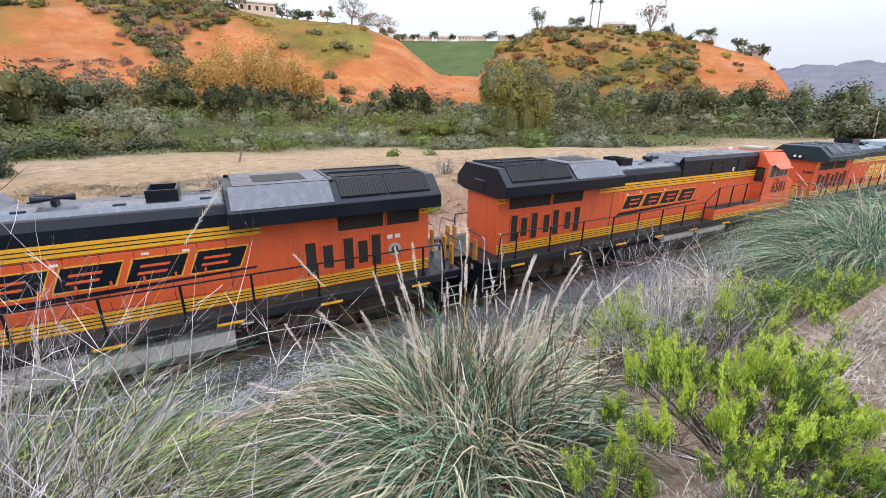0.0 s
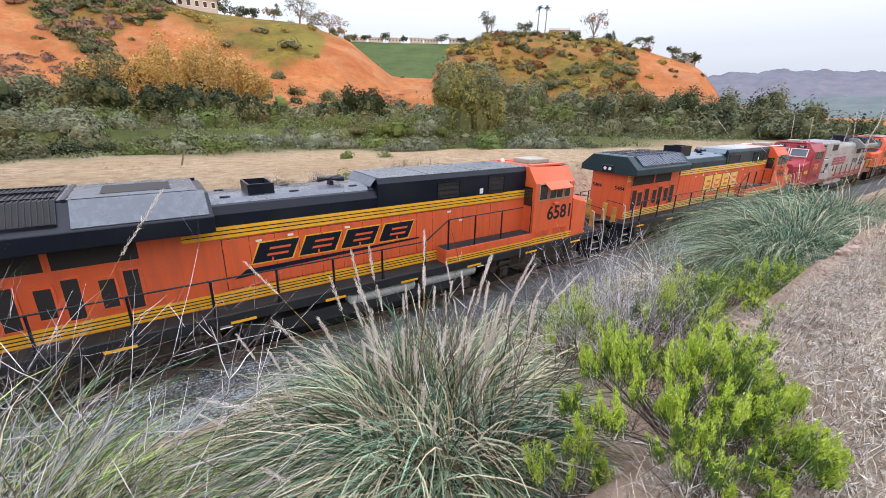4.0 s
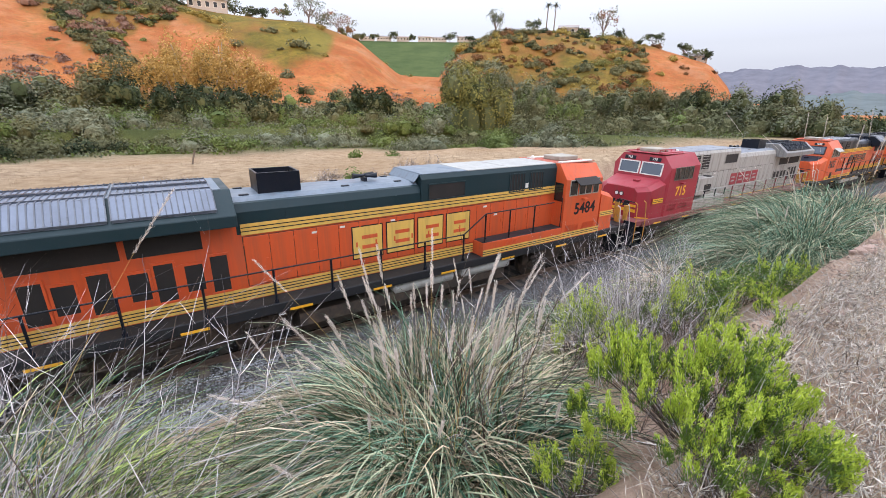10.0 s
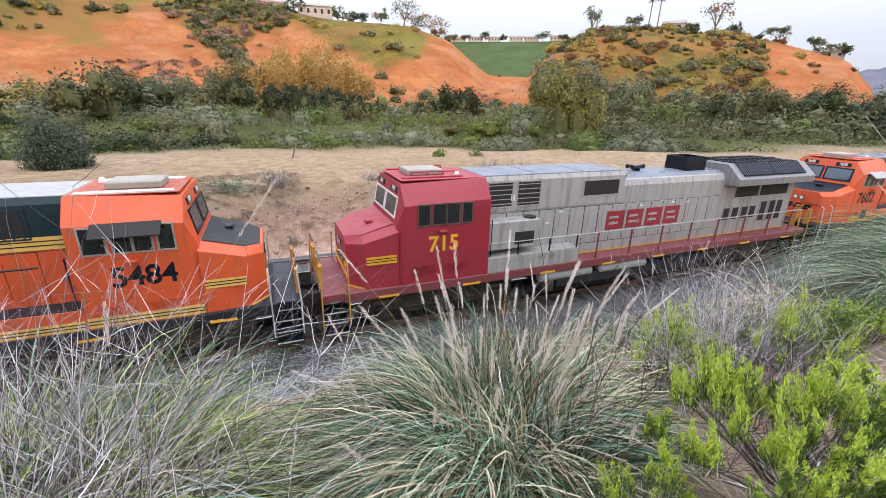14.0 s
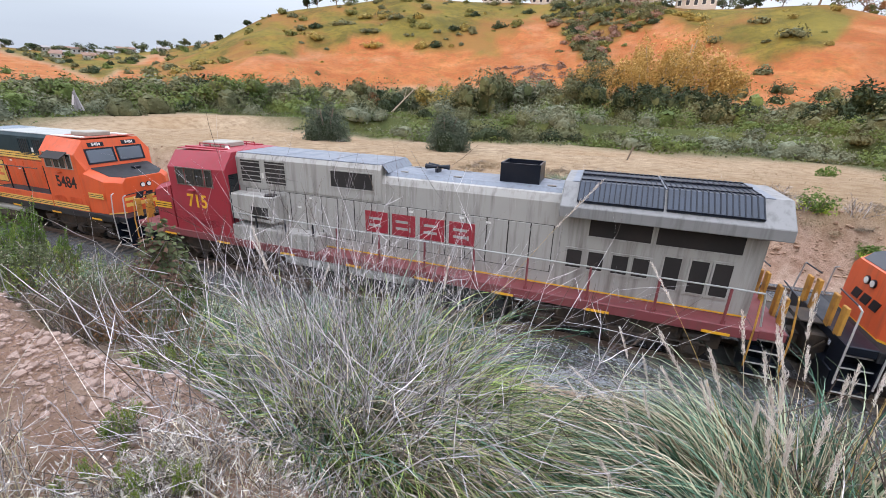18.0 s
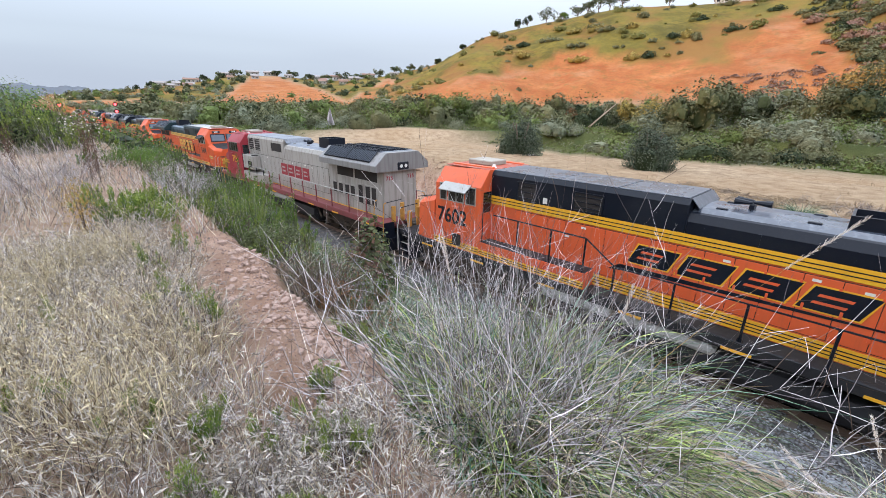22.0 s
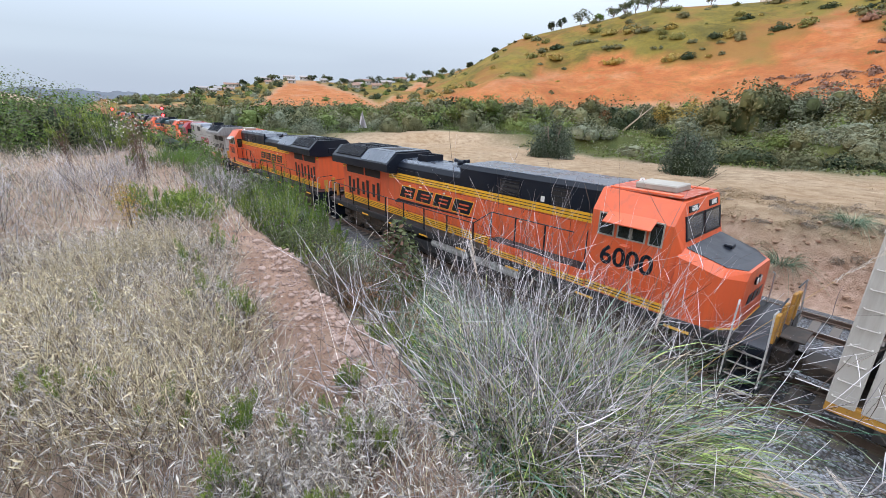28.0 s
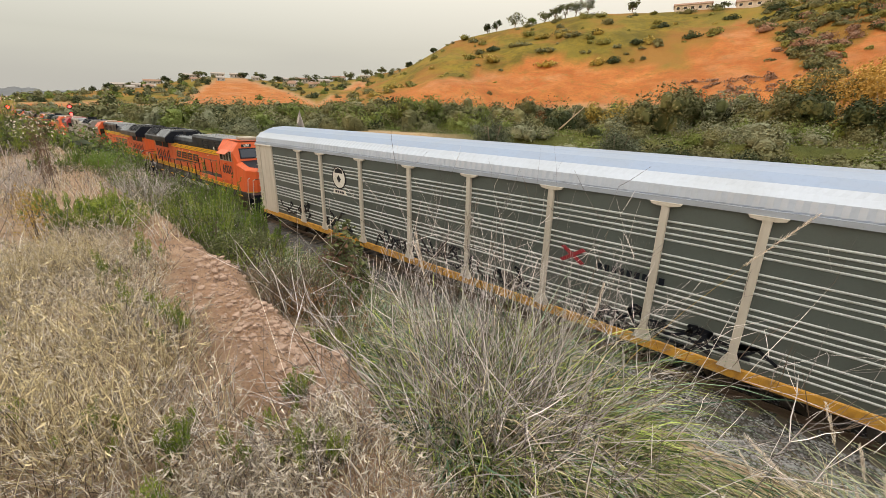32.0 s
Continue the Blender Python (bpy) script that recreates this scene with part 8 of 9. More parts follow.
# scrub of the valley floor: low sage by the field, olive and dark mounds behind
rng = np.random.default_rng(320)
g = Growth(321)
count = 0
while count < 980:
    az, r = rng.uniform(-86, 83), 50 + 92 * rng.uniform() ** 1.25
    px, py = polar(az, r)
    if py < (47 + 4 * math.sin(px * 0.13) - max(0, px - 20) * 0.4 if px > -55 else 23) or py < 22.5:
        continue
    back = min(1.0, max(0.0, (r - 58) / 40))
    one = rng.uniform() ** 1.6
    tall, wid = (1.2 + 1.3 * back) + (1.6 + 3.4 * back) * one, 2.6 + 4.5 * one + 1.5 * back
    patch = wave(np.array([px]), np.array([py]), 11, 21)[0] + rng.normal() * 0.35
    k = int(np.digitize(patch - 0.35 * back, [-0.85, -0.10, 0.25]))
    k = (3, 0, 2, 1)[k]
    if az < -40 and r > 75 and rng.uniform() < 0.4:
        k = 0
    zz = height(px, py)
    mound(g, rng, (px, py, zz - 0.2), wid, tall, 560 if r < 75 else 260, 0.27 if r < 75 else 0.42, k, 5 if r < 90 else 4)
    count += 1
g.put("scrub", [SCRUB_OLIVE, SCRUB_SAGE, SCRUB_GREEN, SCRUB_DARK], None, "dense mixed green scrub on the valley floor", "scrub", "stuff")

# scrub down the valley to the west, and on the far town hill
rng = np.random.default_rng(325)
g = Growth(326)
for i in range(900):
    az = rng.uniform(44, 87)
    far = i % 2 == 0
    r = rng.uniform(290, 540) if far else rng.uniform(120, 285)
    px, py = polar(az, r)
    if py < 21:
        continue
    w = land(np.array([px]), np.array([py]))
    if (far and w[1][0] > 0.4 and rng.uniform() < 0.93) or (not far and w[0][0] > 7):
        continue
    tall, wid = (rng.uniform(2.0, 5.0), rng.uniform(5, 12)) if not far else (rng.uniform(2.5, 6.0), rng.uniform(5, 10))
    mound(g, rng, (px, py, w[0][0] - 0.3), wid, tall, 110, 0.9 if not far else 1.3, int(rng.choice([0, 0, 1, 2, 3])), 3)
g.put("far_scrub", [SCRUB_OLIVE, SCRUB_SAGE, SCRUB_GREEN, SCRUB_DARK], None, "green scrub down the valley below the town hill", "scrub", "stuff")

# chaparral on the hills: thick on the dark hill and in the ravine, sparse on the clay
HILL_GREEN = leafy("dry_hill_green", (0.12, 0.13, 0.035), (0.26, 0.25, 0.08), 0.7)
rng = np.random.default_rng(330)
g = Growth(331)
count = 0
while count < 1250:
    pick = count % 5
    az = rng.uniform(-67, -34) if pick < 3 else rng.uniform(-30, 57) if pick == 3 else rng.uniform(-4, 8)
    r = rng.uniform(138, 258)
    px, py = polar(az, r)
    w = land(np.array([px]), np.array([py]))
    rise = math.degrees(math.atan2(w[0][0] - EYE, r))
    bare = w[1][0] > 0.5 and w[5][0] < 0.45
    patchy = wave(np.array([px]), np.array([py]), 16, 9)[0] + 0.5 * wave(np.array([px]), np.array([py]), 6, 10)[0]
    if rng.uniform() > ((0.9 if not (-70 < az < -57 and bare) else 0.06) if az < -34 else (0.75 if -4 < az < 8 else 0.34 if patchy > 0 else 0.10) if not bare else 0.035):
        continue
    big = rng.uniform() ** 2.2
    tall, wid = 1.3 + 2.6 * big, 2.4 + 6.0 * big
    k = int(rng.choice([0, 0, 2, 4, 5, 2, 4, 1, 7] if az < -34 else [0, 5, 3, 6, 0, 1] if -4 < az < 8 else [0, 1, 1, 4, 0]))
    mound(g, rng, (px, py, w[0][0] - 0.3), wid * rng.uniform(0.7, 1.5), tall * 0.9, int(70 + 190 * big), 0.75, k, 4, core=big > 0.15)
    count += 1
# lone dark bushes on the green cap, ashen brush at the foot of the clay
for az, e, wd in ((19.7, 7.4, 8), (13.9, 7.8, 9), (21.8, 5.5, 7), (27.9, 8.8, 10), (30.3, 8.3, 12), (10.7, 9.3, 9), (24.0, 8.6, 6), (17.0, 8.9, 6), (33.0, 7.5, 14), (29.5, 6.9, 11), (8.0, 8.4, 10), (36.0, 7.0, 9)):
    rr = np.arange(140, 262)
    zz = land(*polar_row(az, rr))[0]
    j = int(np.argmin(np.abs(np.degrees(np.arctan2(zz - EYE, rr)) - e)))
    mound(g, rng, (*polar(az, rr[j]), zz[j] - 0.4), wd, 2.6, 300, 0.75, 3 if wd < 10 else 4 if wd == 12 else 0, 6)
for i in range(230):
    az, r = rng.uniform(1, 14) if i < 190 else rng.uniform(-30, -26), rng.uniform(126, 172)
    px, py = polar(az, r)
    mound(g, rng, (px, py, height(px, py) - 0.2), rng.uniform(2, 6), rng.uniform(0.5, 1.3), 60, 0.6, 6, 4, core=False)
g.put("hill_scrub", [SCRUB_OLIVE, HILL_GREEN, SCRUB_RUST, SCRUB_DARK, SCRUB_GOLD, SCRUB_OLIVE, SCRUB_ASH, SCRUB_DARK], None, "dry chaparral scattered on the clay hills", "scrub", "stuff")

FIELD_BUSH = leafy("grey_dark_leaf", (0.034, 0.050, 0.030), (0.15, 0.18, 0.12), 0.6)
# clods and stones on the face of the cut bank
CLOD = island_rock("clay_clod", (0.22, 0.12, 0.075), (0.46, 0.30, 0.20))
_r = random.Random(360)
spots, sizes = [], []
for _ in range(2600):
    px = _r.uniform(-34, 30)
    spots.append((px, 20.4 + 0.8 * math.sin(px * 0.23 + 1) + 0.4 * math.sin(px * 0.71) + _r.gauss(-0.2, 0.75), 0))
    sizes.append(_r.uniform(0.03, 0.12) * (2 if _r.random() < 0.06 else 1))
zz = land(np.array([q[0] for q in spots]), np.array([q[1] for q in spots]))[0]
scatter_stones("clod", "clay clods and stones on the cut bank", CLOD, [(q[0], q[1], z) for q, z in zip(spots, zz)], sizes, 361, 0.7)
# trees that stand out
x, y = polar(-38.0, 66)
tree(x, y, 11.0, 12.5, 401, "broad yellow-green sycamore in the valley", SYCAMORE, SCRUB_SAGE, 15000, 0.30, bare=0.06, dense=True)
x, y = polar(-24.4, 78)
tree(x, y, 7.2, 7.8, 402, "dark rounded evergreen in the valley", SCRUB_DARK, SCRUB_DARK, 3600, 0.42, bare=0.06, dense=True)
x, y = polar(-19.5, 80)
tree(x, y, 4.6, 5.0, 403, "small dark evergreen in the valley", SCRUB_DARK, SCRUB_OLIVE, 1800, 0.42, bare=0.06, dense=True)
for i, (az, h, wd) in enumerate(((-2.2, 6.6, 8), (-5.4, 7.2, 9), (-10.2, 6.6, 9), (-12.6, 5.6, 8), (-8.0, 6.2, 8))):
    x, y = polar(az, 76 + i)
    tree(x, y, h, wd, 410 + i, "dark green oak in the valley", SCRUB_DARK, SCRUB_DARK if i % 2 else SCRUB_OLIVE, 3600, 0.42, bare=0.05, dense=True)
for i, (az, h, wd, r) in enumerate(((1.8, 12, 9, 104), (-1.2, 14, 9, 106), (-4.0, 16.5, 10, 108), (-6.8, 17.5, 9, 110), (-9.2, 14, 9, 106), (-11.5, 11, 8, 104), (3.6, 10, 8, 104), (-5.6, 13, 8, 101), (-2.6, 11, 8, 100))):
    x, y = polar(az, r)
    tree(x, y, h, wd, 420 + i, "tall sparse golden-leaved tree at the hill foot", GOLD, SCRUB_OLIVE if i % 3 == 0 else GOLD, 3600, 0.40, bark=PALE_BARK, bare=0.2, lumps=12)
for i, (az, r, h, wd, a, b) in enumerate(((16.0, 74, 9.0, 11, SCRUB_OLIVE, SCRUB_GREEN), (45.1, 82, 6.2, 12, SCRUB_GREEN, SCRUB_GREEN), (41.5, 86, 5.2, 9, SCRUB_GREEN, SCRUB_OLIVE), (49.5, 90, 5.0, 11, SCRUB_OLIVE, SCRUB_GREEN), (-45.5, 98, 11, 11, SCRUB_SAGE, SCRUB_OLIVE), (-52, 100, 9.5, 12, SCRUB_OLIVE, SCRUB_SAGE), (-56.5, 96, 9, 11, SCRUB_SAGE, SCRUB_OLIVE), (-60.5, 100, 8.5, 11, SCRUB_OLIVE, SCRUB_SAGE), (-64.5, 94, 9, 11, SCRUB_OLIVE, SCRUB_DARK), (-69, 88, 8.6, 11, SCRUB_SAGE, SCRUB_DARK), (-73, 80, 7.0, 11, SCRUB_OLIVE, SCRUB_SAGE), (-42, 96, 9, 10, SCRUB_OLIVE, SCRUB_SAGE), (-77, 84, 6.5, 11, SCRUB_SAGE, SCRUB_OLIVE), (-45, 88, 7.5, 8, SCRUB_OLIVE, SCRUB_GREEN), (-49, 84, 6.5, 8, SCRUB_GREEN, SCRUB_OLIVE), (11, 86, 8, 11, SCRUB_OLIVE, SCRUB_SAGE), (26, 88, 5.5, 9, SCRUB_SAGE, SCRUB_OLIVE), (22, 84, 6.0, 8, SCRUB_GOLD, SCRUB_OLIVE), (31, 90, 6.2, 8, SCRUB_OLIVE, SCRUB_RUST), (36, 92, 5.6, 9, SCRUB_OLIVE, SCRUB_GREEN), (7, 84, 8.0, 10, SCRUB_OLIVE, SCRUB_DARK), (3.5, 82, 8.5, 11, SCRUB_DARK, SCRUB_OLIVE), (55, 95, 4.5, 10, SCRUB_GREEN, SCRUB_OLIVE), (63, 100, 4.5, 12, SCRUB_GREEN, SCRUB_OLIVE), (70, 110, 4.5, 12, SCRUB_OLIVE, SCRUB_GREEN), (76, 130, 5, 14, SCRUB_OLIVE, SCRUB_GREEN))):
    x, y = polar(az, r)
    tree(x, y, h, wd, 440 + i, "leafy green tree of the valley scrub", a, b, 5200, 0.33 if az < -40 else 0.36, bare=0.08, dense=True)
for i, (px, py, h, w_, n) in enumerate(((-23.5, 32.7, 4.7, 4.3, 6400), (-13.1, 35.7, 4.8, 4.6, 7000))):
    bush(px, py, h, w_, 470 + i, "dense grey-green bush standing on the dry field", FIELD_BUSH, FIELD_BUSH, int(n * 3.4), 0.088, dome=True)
bush(14.2, 35.3, 0.95, 1.25, 475, "small bright green bush on the dry field", MID, REED, 500, 0.12)
bush(19.0, 37.5, 0.8, 1.6, 476, "low green bush on the dry field", REED, MID, 400, 0.12)
bush(8.8, 21.6, 1.1, 1.5, 477, "green bush on the far bank", MID, LIME, 900, 0.09)
bush(10.6, 20.6, 0.8, 1.1, 478, "green bush on the far bank", MID, LIME, 600, 0.09)
bush(-22.0, 33.0, 0.9, 2.2, 479, "low grey bush on the dry field", SAGE, TWIG, 500, 0.12)
for i in range(14):
    r_ = random.Random(480 + i)
    px, py = r_.uniform(-2, 16), r_.uniform(20.0, 23.5)
    twiggy(px, py, 26, r_.uniform(0.5, 1.0), 480 + i, "grey dry brush on the far bank", (0.6, 0.4), spread=1.6, thick=2.5)

PALE_BRUSH = far_leaf("pale_dry_brush", (0.20, 0.155, 0.12), (0.40, 0.33, 0.26))
rng = np.random.default_rng(495)
g = Growth(496)
for i in range(150):
    px, py = (rng.uniform(-7.5, 1.5), rng.uniform(20.6, 27)) if i < 110 else (rng.uniform(2, 22), rng.uniform(21, 24))
    mound(g, rng, (px, py, height(px, py) - 0.05), rng.uniform(0.5, 1.6), rng.uniform(0.15, 0.42), 260, 0.06, int(rng.choice([0, 0, 1, 2])), 4, core=False)
g.put("dry_brush", [PALE_BRUSH, FIELD, FIELD], None, "low grey-brown dry brush along the edge of the field", "brush", "stuff")

# leaning post, fallen trunk, pale snag
bm = bmesh.new()
prism(bm, [(-0.06, -0.05), (0.06, -0.06), (0.05, 0.06), (-0.05, 0.05)], "z", -0.2, 1.05)
o = tagged(part("leaning_post", fix(bm), BARK), "old leaning wooden post on the dry field", "post")
px, py = polar(-3.0, 36)
o.matrix_basis = pose(px, py, height(px, py), 0, 16, 0)
bm = bmesh.new()
tube(bm, (0, 0, 0), (4.2, 0, 4.0), 0.16, 7, 0.06)
tube(bm, (2.4, 0, 2.3), (3.0, 0.3, 4.2), 0.06, 5, 0.02)
o = tagged(part("dead_trunk", fix(bm), PALE_BARK), "pale leaning dead trunk among the scrub", "dead tree")
px, py = polar(27.5, 78)
o.matrix_basis = pose(px, py, height(px, py), 0, 0, 10)
bm = bmesh.new()
for i in range(7):
    a = i * 0.9
    tube(bm, (0.5 * math.cos(a), 0.5 * math.sin(a), 0), (0.12 * math.cos(a + 1), 0.12 * math.sin(a + 1), 2.6 - 0.15 * i), 0.22, 6, 0.05)
o = tagged(part("grey_snag", fix(bm), TWIG), "pale grey pointed snag among the reeds", "dead tree")
px, py = polar(60.4, 72)
o.matrix_basis = pose(px, py, height(px, py) + 0.3)

# trees and houses along the crests
def on_crest(az, r=None, far=False):
    rr = np.arange(200, 300) if not far else np.arange(380, 540, 2)
    a = radians(az)
    z = land(-rr * math.sin(a), rr * math.cos(a))[0]
    k = int(np.argmax((z - EYE) / rr))
    return -rr[k] * math.sin(a), rr[k] * math.cos(a), float(z[k])


for i, (az, h, wd, a, b, bare, far) in enumerate((
        (-39.8, 11, 8, OLIVE, DARK, 0.5, 0), (-44.4, 7.5, 8, OLIVE, DARK, 0.3, 0), (-52.4, 12.5, 10, OLIVE, RUSSET, 0.45, 0), (-54.2, 7, 5, DARK, DARK, 0.1, 0), (-58.0, 6, 7, OLIVE, DARK, 0.2, 0),
        (-61.2, 6, 6, OLIVE, DARK, 0.3, 0), (-62.3, 6, 7, OLIVE, DARK, 0.2, 0), (-63.5, 6.5, 4, DARK, DARK, 0.3, 0), (-50, 3, 5, OLIVE, DARK, 0.1, 0), (-41.5, 3.5, 6, DARK, DARK, 0.1, 0),
        (-17.4, 13, 14, OLIVE, RUSSET, 0.3, 0), (-18.8, 8, 10, OLIVE, RUSSET, 0.15, 0), (-20.7, 9.5, 11, RUSSET, OLIVE, 0.2, 0), (-21.6, 6, 7, RUSSET, OLIVE, 0.2, 0), (-11.2, 6, 6, DARK, OLIVE, 0.1, 0), (-12.4, 6, 6, DARK, OLIVE, 0.1, 0),
        (-14.6, 6, 5, OLIVE, RUSSET, 0.4, 0), (-9.5, 7, 7, OLIVE, DARK, 0.05, 0), (-4.6, 6, 7, OLIVE, DARK, 0.3, 0), (-0.5, 6, 7, DARK, OLIVE, 0.2, 0), (3.2, 5, 7, OLIVE, DARK, 0.2, 0), (7.0, 4, 6, OLIVE, DARK, 0.2, 0),
        (12.0, 3.5, 7, OLIVE, DARK, 0.1, 0), (20.5, 6, 6, OLIVE, DARK, 0.3, 0), (25.3, 8.5, 8, OLIVE, DARK, 0.35, 0), (26.6, 7.5, 7, OLIVE, DARK, 0.4, 0), (27.8, 8, 7, OLIVE, DARK, 0.4, 0), (29.0, 8, 7, OLIVE, DARK, 0.4, 0), (30.1, 7, 6, OLIVE, DARK, 0.4, 0),
        (31.6, 4.5, 6, OLIVE, MID, 0.1, 0), (33.6, 7, 7, OLIVE, DARK, 0.4, 0), (35.8, 5.5, 4.5, DARK, DARK, 0.4, 0), (36.9, 5.5, 4.5, DARK, DARK, 0.4, 0), (43.5, 3.5, 4, DARK, OLIVE, 0.2, 0), (46.6, 3.5, 3.5, DARK, OLIVE, 0.2, 0),
        (-27.4, 10, 10, OLIVE, DARK, 0.2, 1), (-34.3, 12, 11, OLIVE, DARK, 0.25, 1), (-25.0, 8, 9, OLIVE, DARK, 0.2, 1), (-36.8, 7, 10, DARK, OLIVE, 0.1, 1), (-29.6, 7, 9, DARK, OLIVE, 0.1, 1), (-23.4, 8, 9, DARK, OLIVE, 0.1, 1),
        (50, 7, 9, OLIVE, DARK, 0.1, 1), (52, 8, 10, OLIVE, DARK, 0.1, 1), (54, 9, 10, DARK, OLIVE, 0.1, 1), (56.5, 8, 12, OLIVE, DARK, 0.1, 1), (58.4, 9, 12, DARK, OLIVE, 0.1, 1), (60.5, 9, 10, OLIVE, DARK, 0.1, 1), (62.4, 8, 10, DARK, OLIVE, 0.1, 1), (64.3, 8, 10, OLIVE, DARK, 0.1, 1),
        (66.2, 7, 9, DARK, OLIVE, 0.1, 1), (70.6, 7, 9, OLIVE, DARK, 0.1, 1), (72.2, 6, 8, DARK, OLIVE, 0.1, 1), (74.0, 8, 9, DARK, OLIVE, 0.1, 1), (77.0, 6, 9, OLIVE, DARK, 0.1, 1), (79.0, 7, 9, DARK, OLIVE, 0.1, 1))):
    x, y, z = on_crest(az, far=bool(far))
    r_ = random.Random(900 + i)
    h, wd = h * r_.uniform(0.75, 1.15), wd * r_.uniform(1.0, 1.6)
    bare = min(bare, 0.22)
    tree(x, y, h, wd, 500 + i, "tree on the skyline of the far hill" if far else "tree on the crest of the clay hill", a, b, 620, 0.7 if not far else 1.2, bare=bare, lumps=5, group="trees on the crests", z=z - 0.4)
for az in (-45.9, -46.8):
    x, y, z = on_crest(az)
    pt = tagged(new("palm_tree"), "slender tall palm tree on the crest", "palm tree", "palms on the crest")
    pt.location = (x, y, z - 0.3)
    bm = bmesh.new()
    tube(bm, (0, 0, 0), (0.3, 0, 12.5), 0.28, 7, 0.2)
    part("trunk", fix(bm), BARK, pt)
    rng = np.random.default_rng(int(-az * 10))
    g = Growth(1)
    n = 40
    p = arcs(rng, np.tile([0.3, 0, 12.4], (n, 1)), rng.uniform(0, 6.28, n), rng.uniform(1.6, 2.4, n), np.radians(rng.uniform(-40, 80, n)), rng.uniform(0.2, 0.8, n), 5)
    g.ribbons(p, 0.4, 0, 0.1)
    g.put("frond", [DARK], pt)

HOUSE_WALL = plain("pale_stucco", (0.42, 0.395, 0.36), 0.8, amount=0.2)
HOUSE_ROOF = plain("clay_roof", (0.24, 0.14, 0.10), 0.8, amount=0.3)
HOUSE_ROOF2 = plain("grey_roof", (0.30, 0.28, 0.27), 0.8, amount=0.3)


def house(az, wid, deep, tall, far, seed, red=False, r=None):
    x, y, z = on_crest(az, far=far)
    if r:
        x, y = polar(az, r)
        z = height(x, y)
    th = tagged(new("house"), "pale stucco house with a low roof on the hilltop", "house", "houses on the hilltops")
    th.matrix_basis = pose(x, y, z - 0.8, 0, 0, az)
    bm = bmesh.new()
    box(bm, -wid / 2, wid / 2, 0, deep, 0, tall)
    part("wall", fix(bm), HOUSE_WALL, th)
    bm = bmesh.new()
    prism(bm, [(-0.6, tall), (deep + 0.6, tall), (deep / 2, tall + 1.7)], "x", -wid / 2 - 0.6, wid / 2 + 0.6)
    part("roof", fix(bm), HOUSE_ROOF if red else HOUSE_ROOF2, th)
    n = max(2, int(wid / 3.2))
    for i in range(n):
        xx = -wid / 2 + wid * (i + 0.5) / n
        bm = bmesh.new()
        box(bm, xx - 0.7, xx + 0.7, -0.04, 0.05, tall * 0.42, tall * 0.8)
        wn_ = part("window", fix(bm), GLASS, th)
        bm = bmesh.new()
        box(bm, xx - 0.85, xx + 0.85, -0.025, 0.02, tall * 0.38, tall * 0.84)
        part("frame", fix(bm), WHITE, wn_)


for i, (az, w_, d_, t_, far, red) in enumerate(((-7.0, 16, 9, 5.5, False, False), (-2.2, 12, 8, 3.2, False, True), (1.2, 13, 8, 3.2, False, True), (5.0, 12, 8, 3.0, False, True), (9.0, 14, 8, 3.0, False, True), (14.5, 16, 9, 3.4, False, True), (-48.5, 9, 7, 3.0, False, False), (-49.9, 8, 7, 2.8, False, False), (-62.8, 7, 6, 3.0, False, False), (-24.2, 14, 9, 4, True, False), (-26.2, 16, 9, 4.5, True, False), (-28.5, 14, 9, 4.5, True, False), (-31.2, 15, 9, 5, True, False), (-33.0, 16, 9, 4.5, True, False), (-36.2, 18, 9, 5, True, False), (55.3, 14, 9, 4, True, True), (59.5, 16, 9, 5, True, True), (61.5, 14, 9, 4, True, False), (66.8, 14, 9, 4, True, False), (68.8, 12, 9, 4, True, False), (71.4, 13, 9, 4, True, False), (75.2, 14, 9, 4, True, True), (78.0, 14, 9, 4, True, False))):
    house(az, w_, d_, t_, far, 600 + i, red)

rnd = random.Random(650)
for i in range(16):
    house(52 + 26 * rnd.random(), rnd.uniform(6, 11), 6, rnd.uniform(2.6, 3.8), True, 650 + i, rnd.random() < 0.4, rnd.uniform(470, 512))

# far mountains, the haze before them mixed into their base colours
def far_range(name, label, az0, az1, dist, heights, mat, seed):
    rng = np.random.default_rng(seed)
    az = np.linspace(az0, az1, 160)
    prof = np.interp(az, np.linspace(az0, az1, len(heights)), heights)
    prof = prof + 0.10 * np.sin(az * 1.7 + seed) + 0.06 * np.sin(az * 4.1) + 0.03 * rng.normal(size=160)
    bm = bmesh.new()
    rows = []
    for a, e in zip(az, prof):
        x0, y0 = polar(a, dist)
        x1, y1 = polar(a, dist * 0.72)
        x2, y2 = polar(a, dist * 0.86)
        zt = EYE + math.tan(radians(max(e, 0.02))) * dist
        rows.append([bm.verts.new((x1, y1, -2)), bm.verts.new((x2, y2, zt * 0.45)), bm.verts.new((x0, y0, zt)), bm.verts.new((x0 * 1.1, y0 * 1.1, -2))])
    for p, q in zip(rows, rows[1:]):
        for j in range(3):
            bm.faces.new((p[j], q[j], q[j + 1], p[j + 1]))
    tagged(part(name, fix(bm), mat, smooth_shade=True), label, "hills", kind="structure")


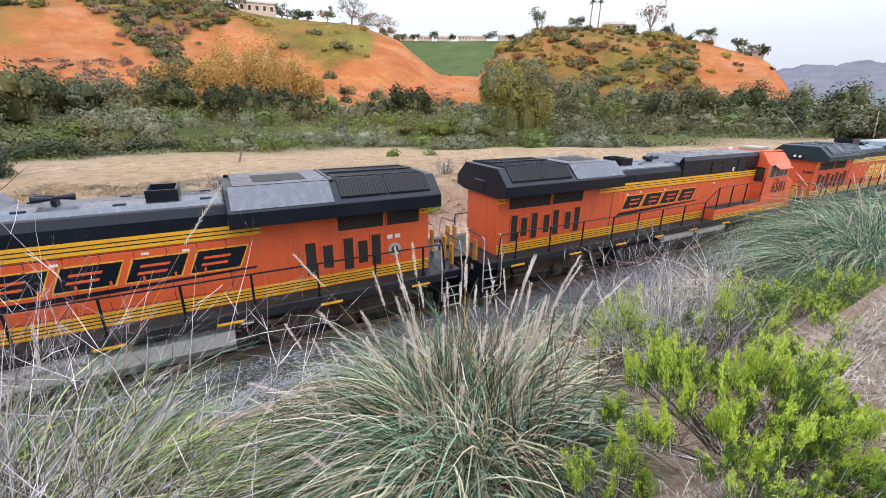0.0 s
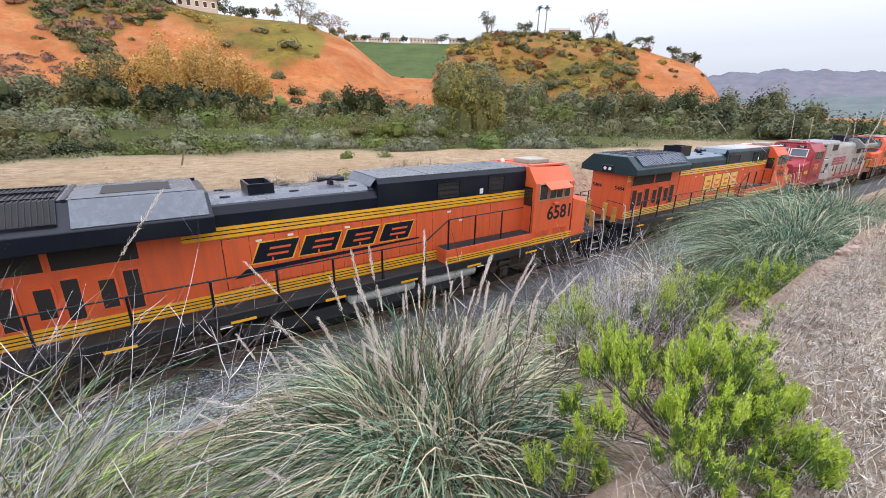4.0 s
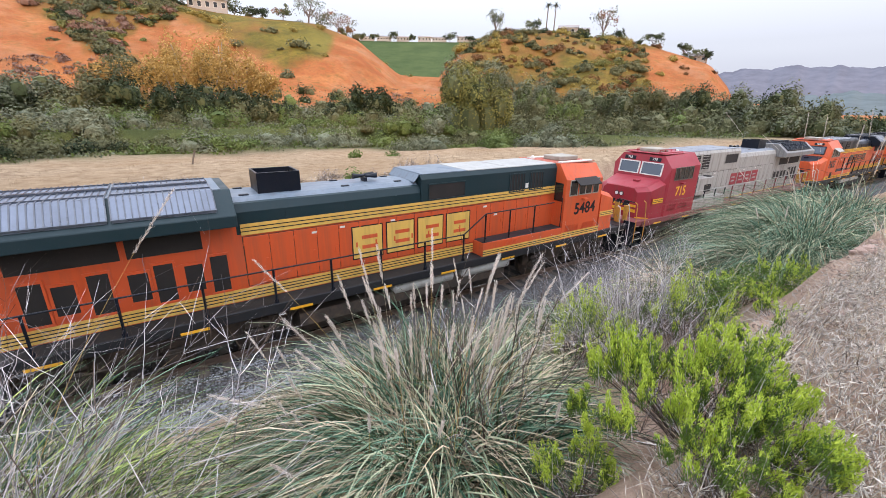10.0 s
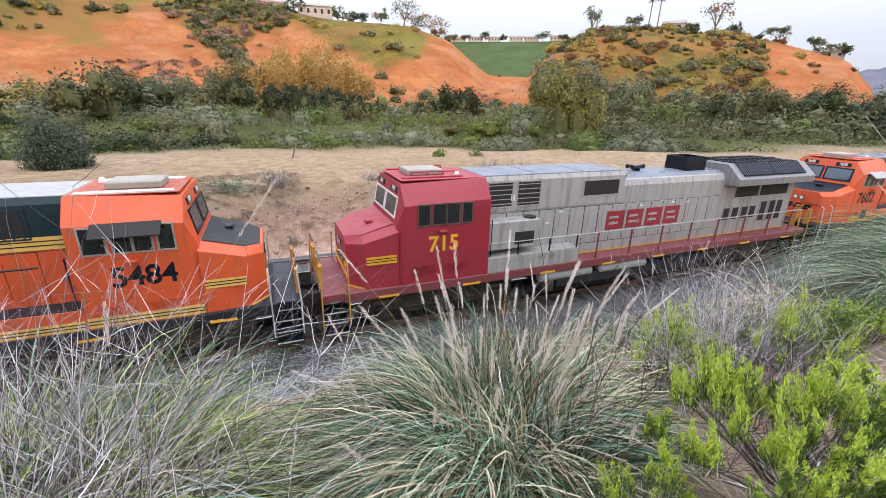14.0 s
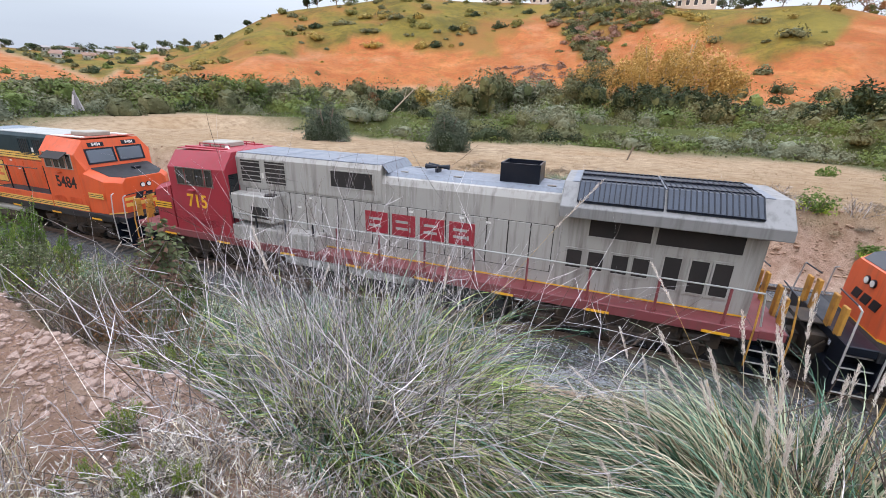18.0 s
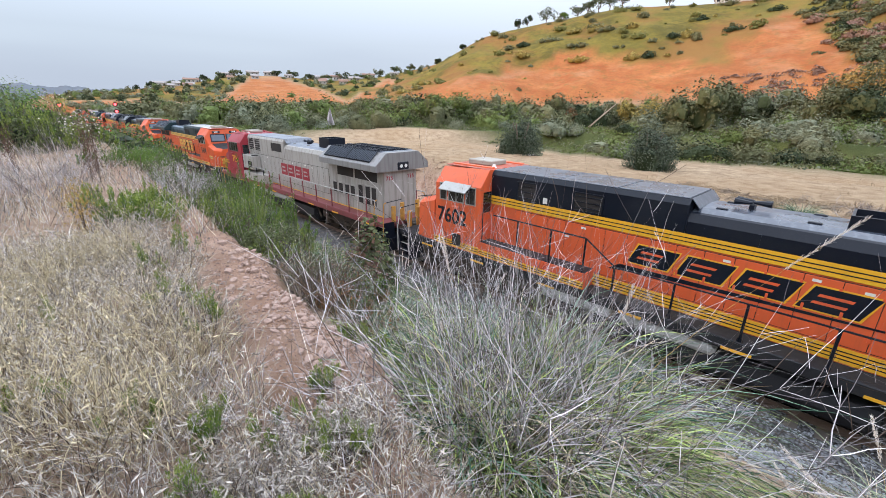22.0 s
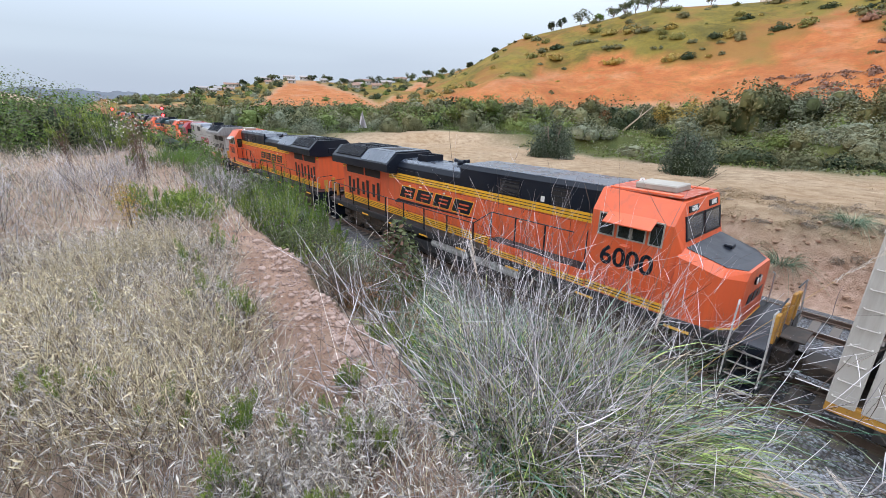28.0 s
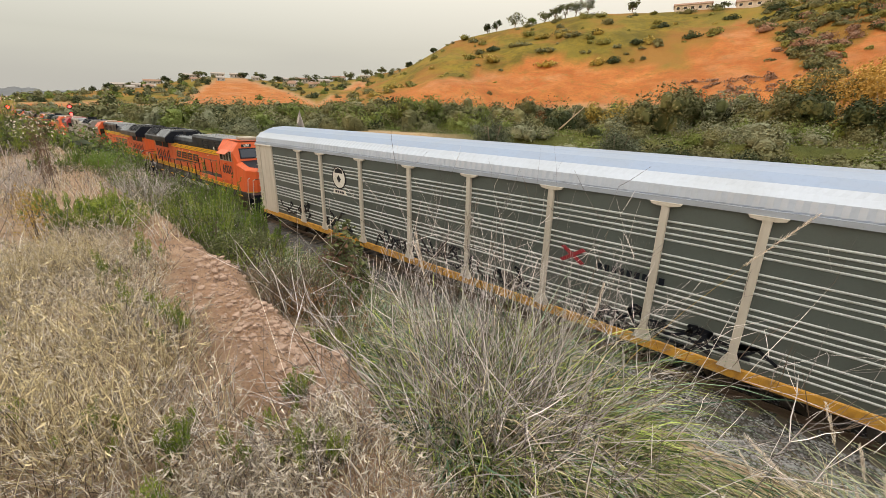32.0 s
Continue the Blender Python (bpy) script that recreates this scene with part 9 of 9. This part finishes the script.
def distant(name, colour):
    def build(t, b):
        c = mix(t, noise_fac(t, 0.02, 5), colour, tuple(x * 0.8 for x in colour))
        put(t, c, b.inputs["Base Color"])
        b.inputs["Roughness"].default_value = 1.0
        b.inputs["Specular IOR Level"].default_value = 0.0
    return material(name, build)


far_range("backdrop_mountain", "mountains far down the valley, blue-grey haze in their colour", -95, -60, 2600, [1.5, 2.6, 3.4, 4.0, 4.3, 4.0, 3.0], distant("hazy_mountain", (0.165, 0.165, 0.195)), 3)
far_range("backdrop_hill", "low hills far down the valley, grey-green haze in their colour", -98, -62, 1500, [1.2, 1.6, 1.5, 1.9, 1.2, 0.8], distant("hazy_hill", (0.14, 0.165, 0.17)), 5)
far_range("backdrop_ridge", "far ridge down the line, grey haze in its colour", 74, 110, 1900, [0.9, 1.2, 1.5, 1.2, 0.9], distant("hazy_ridge", (0.15, 0.165, 0.185)), 7)

# railway signals
RED_LIGHT = bpy.data.materials.new("red_signal_light")
RED_LIGHT.use_nodes = True
_b = RED_LIGHT.node_tree.nodes["Principled BSDF"]
_b.inputs["Base Color"].default_value = (0.8, 0.02, 0.02, 1)
_b.inputs["Emission Color"].default_value = (1.0, 0.03, 0.03, 1)
_b.inputs["Emission Strength"].default_value = 14
for (px, py, zt, n) in ((-155.7, 20.5, 5.75, 2), (-138.0, 7.5, 5.6, 1)):
    sg = tagged(new("railway_signal"), "railway signal mast showing red lights", "signal", "railway signals")
    sg.location = (px, py, 0)
    bm = bmesh.new()
    tube(bm, (0, 0, -0.6), (0, 0, zt), 0.09, 8)
    box(bm, -0.25, 0.25, -0.25, 0.25, -0.6, -0.2)
    part("mast", fix(bm), STEEL, sg)
    for i in range(n):
        z = zt - 0.1 - 1.9 * i
        bm = bmesh.new()
        tube(bm, (0.12, 0, z), (0.18, 0, z), 0.60, 18)
        hd = part("head", fix(bm), BLACK, sg)
        bm = bmesh.new()
        tube(bm, (0.18, 0, z), (0.22, 0, z), 0.34, 14)
        part("lens", fix(bm), RED_LIGHT, hd, "glowing red lens")
motions()
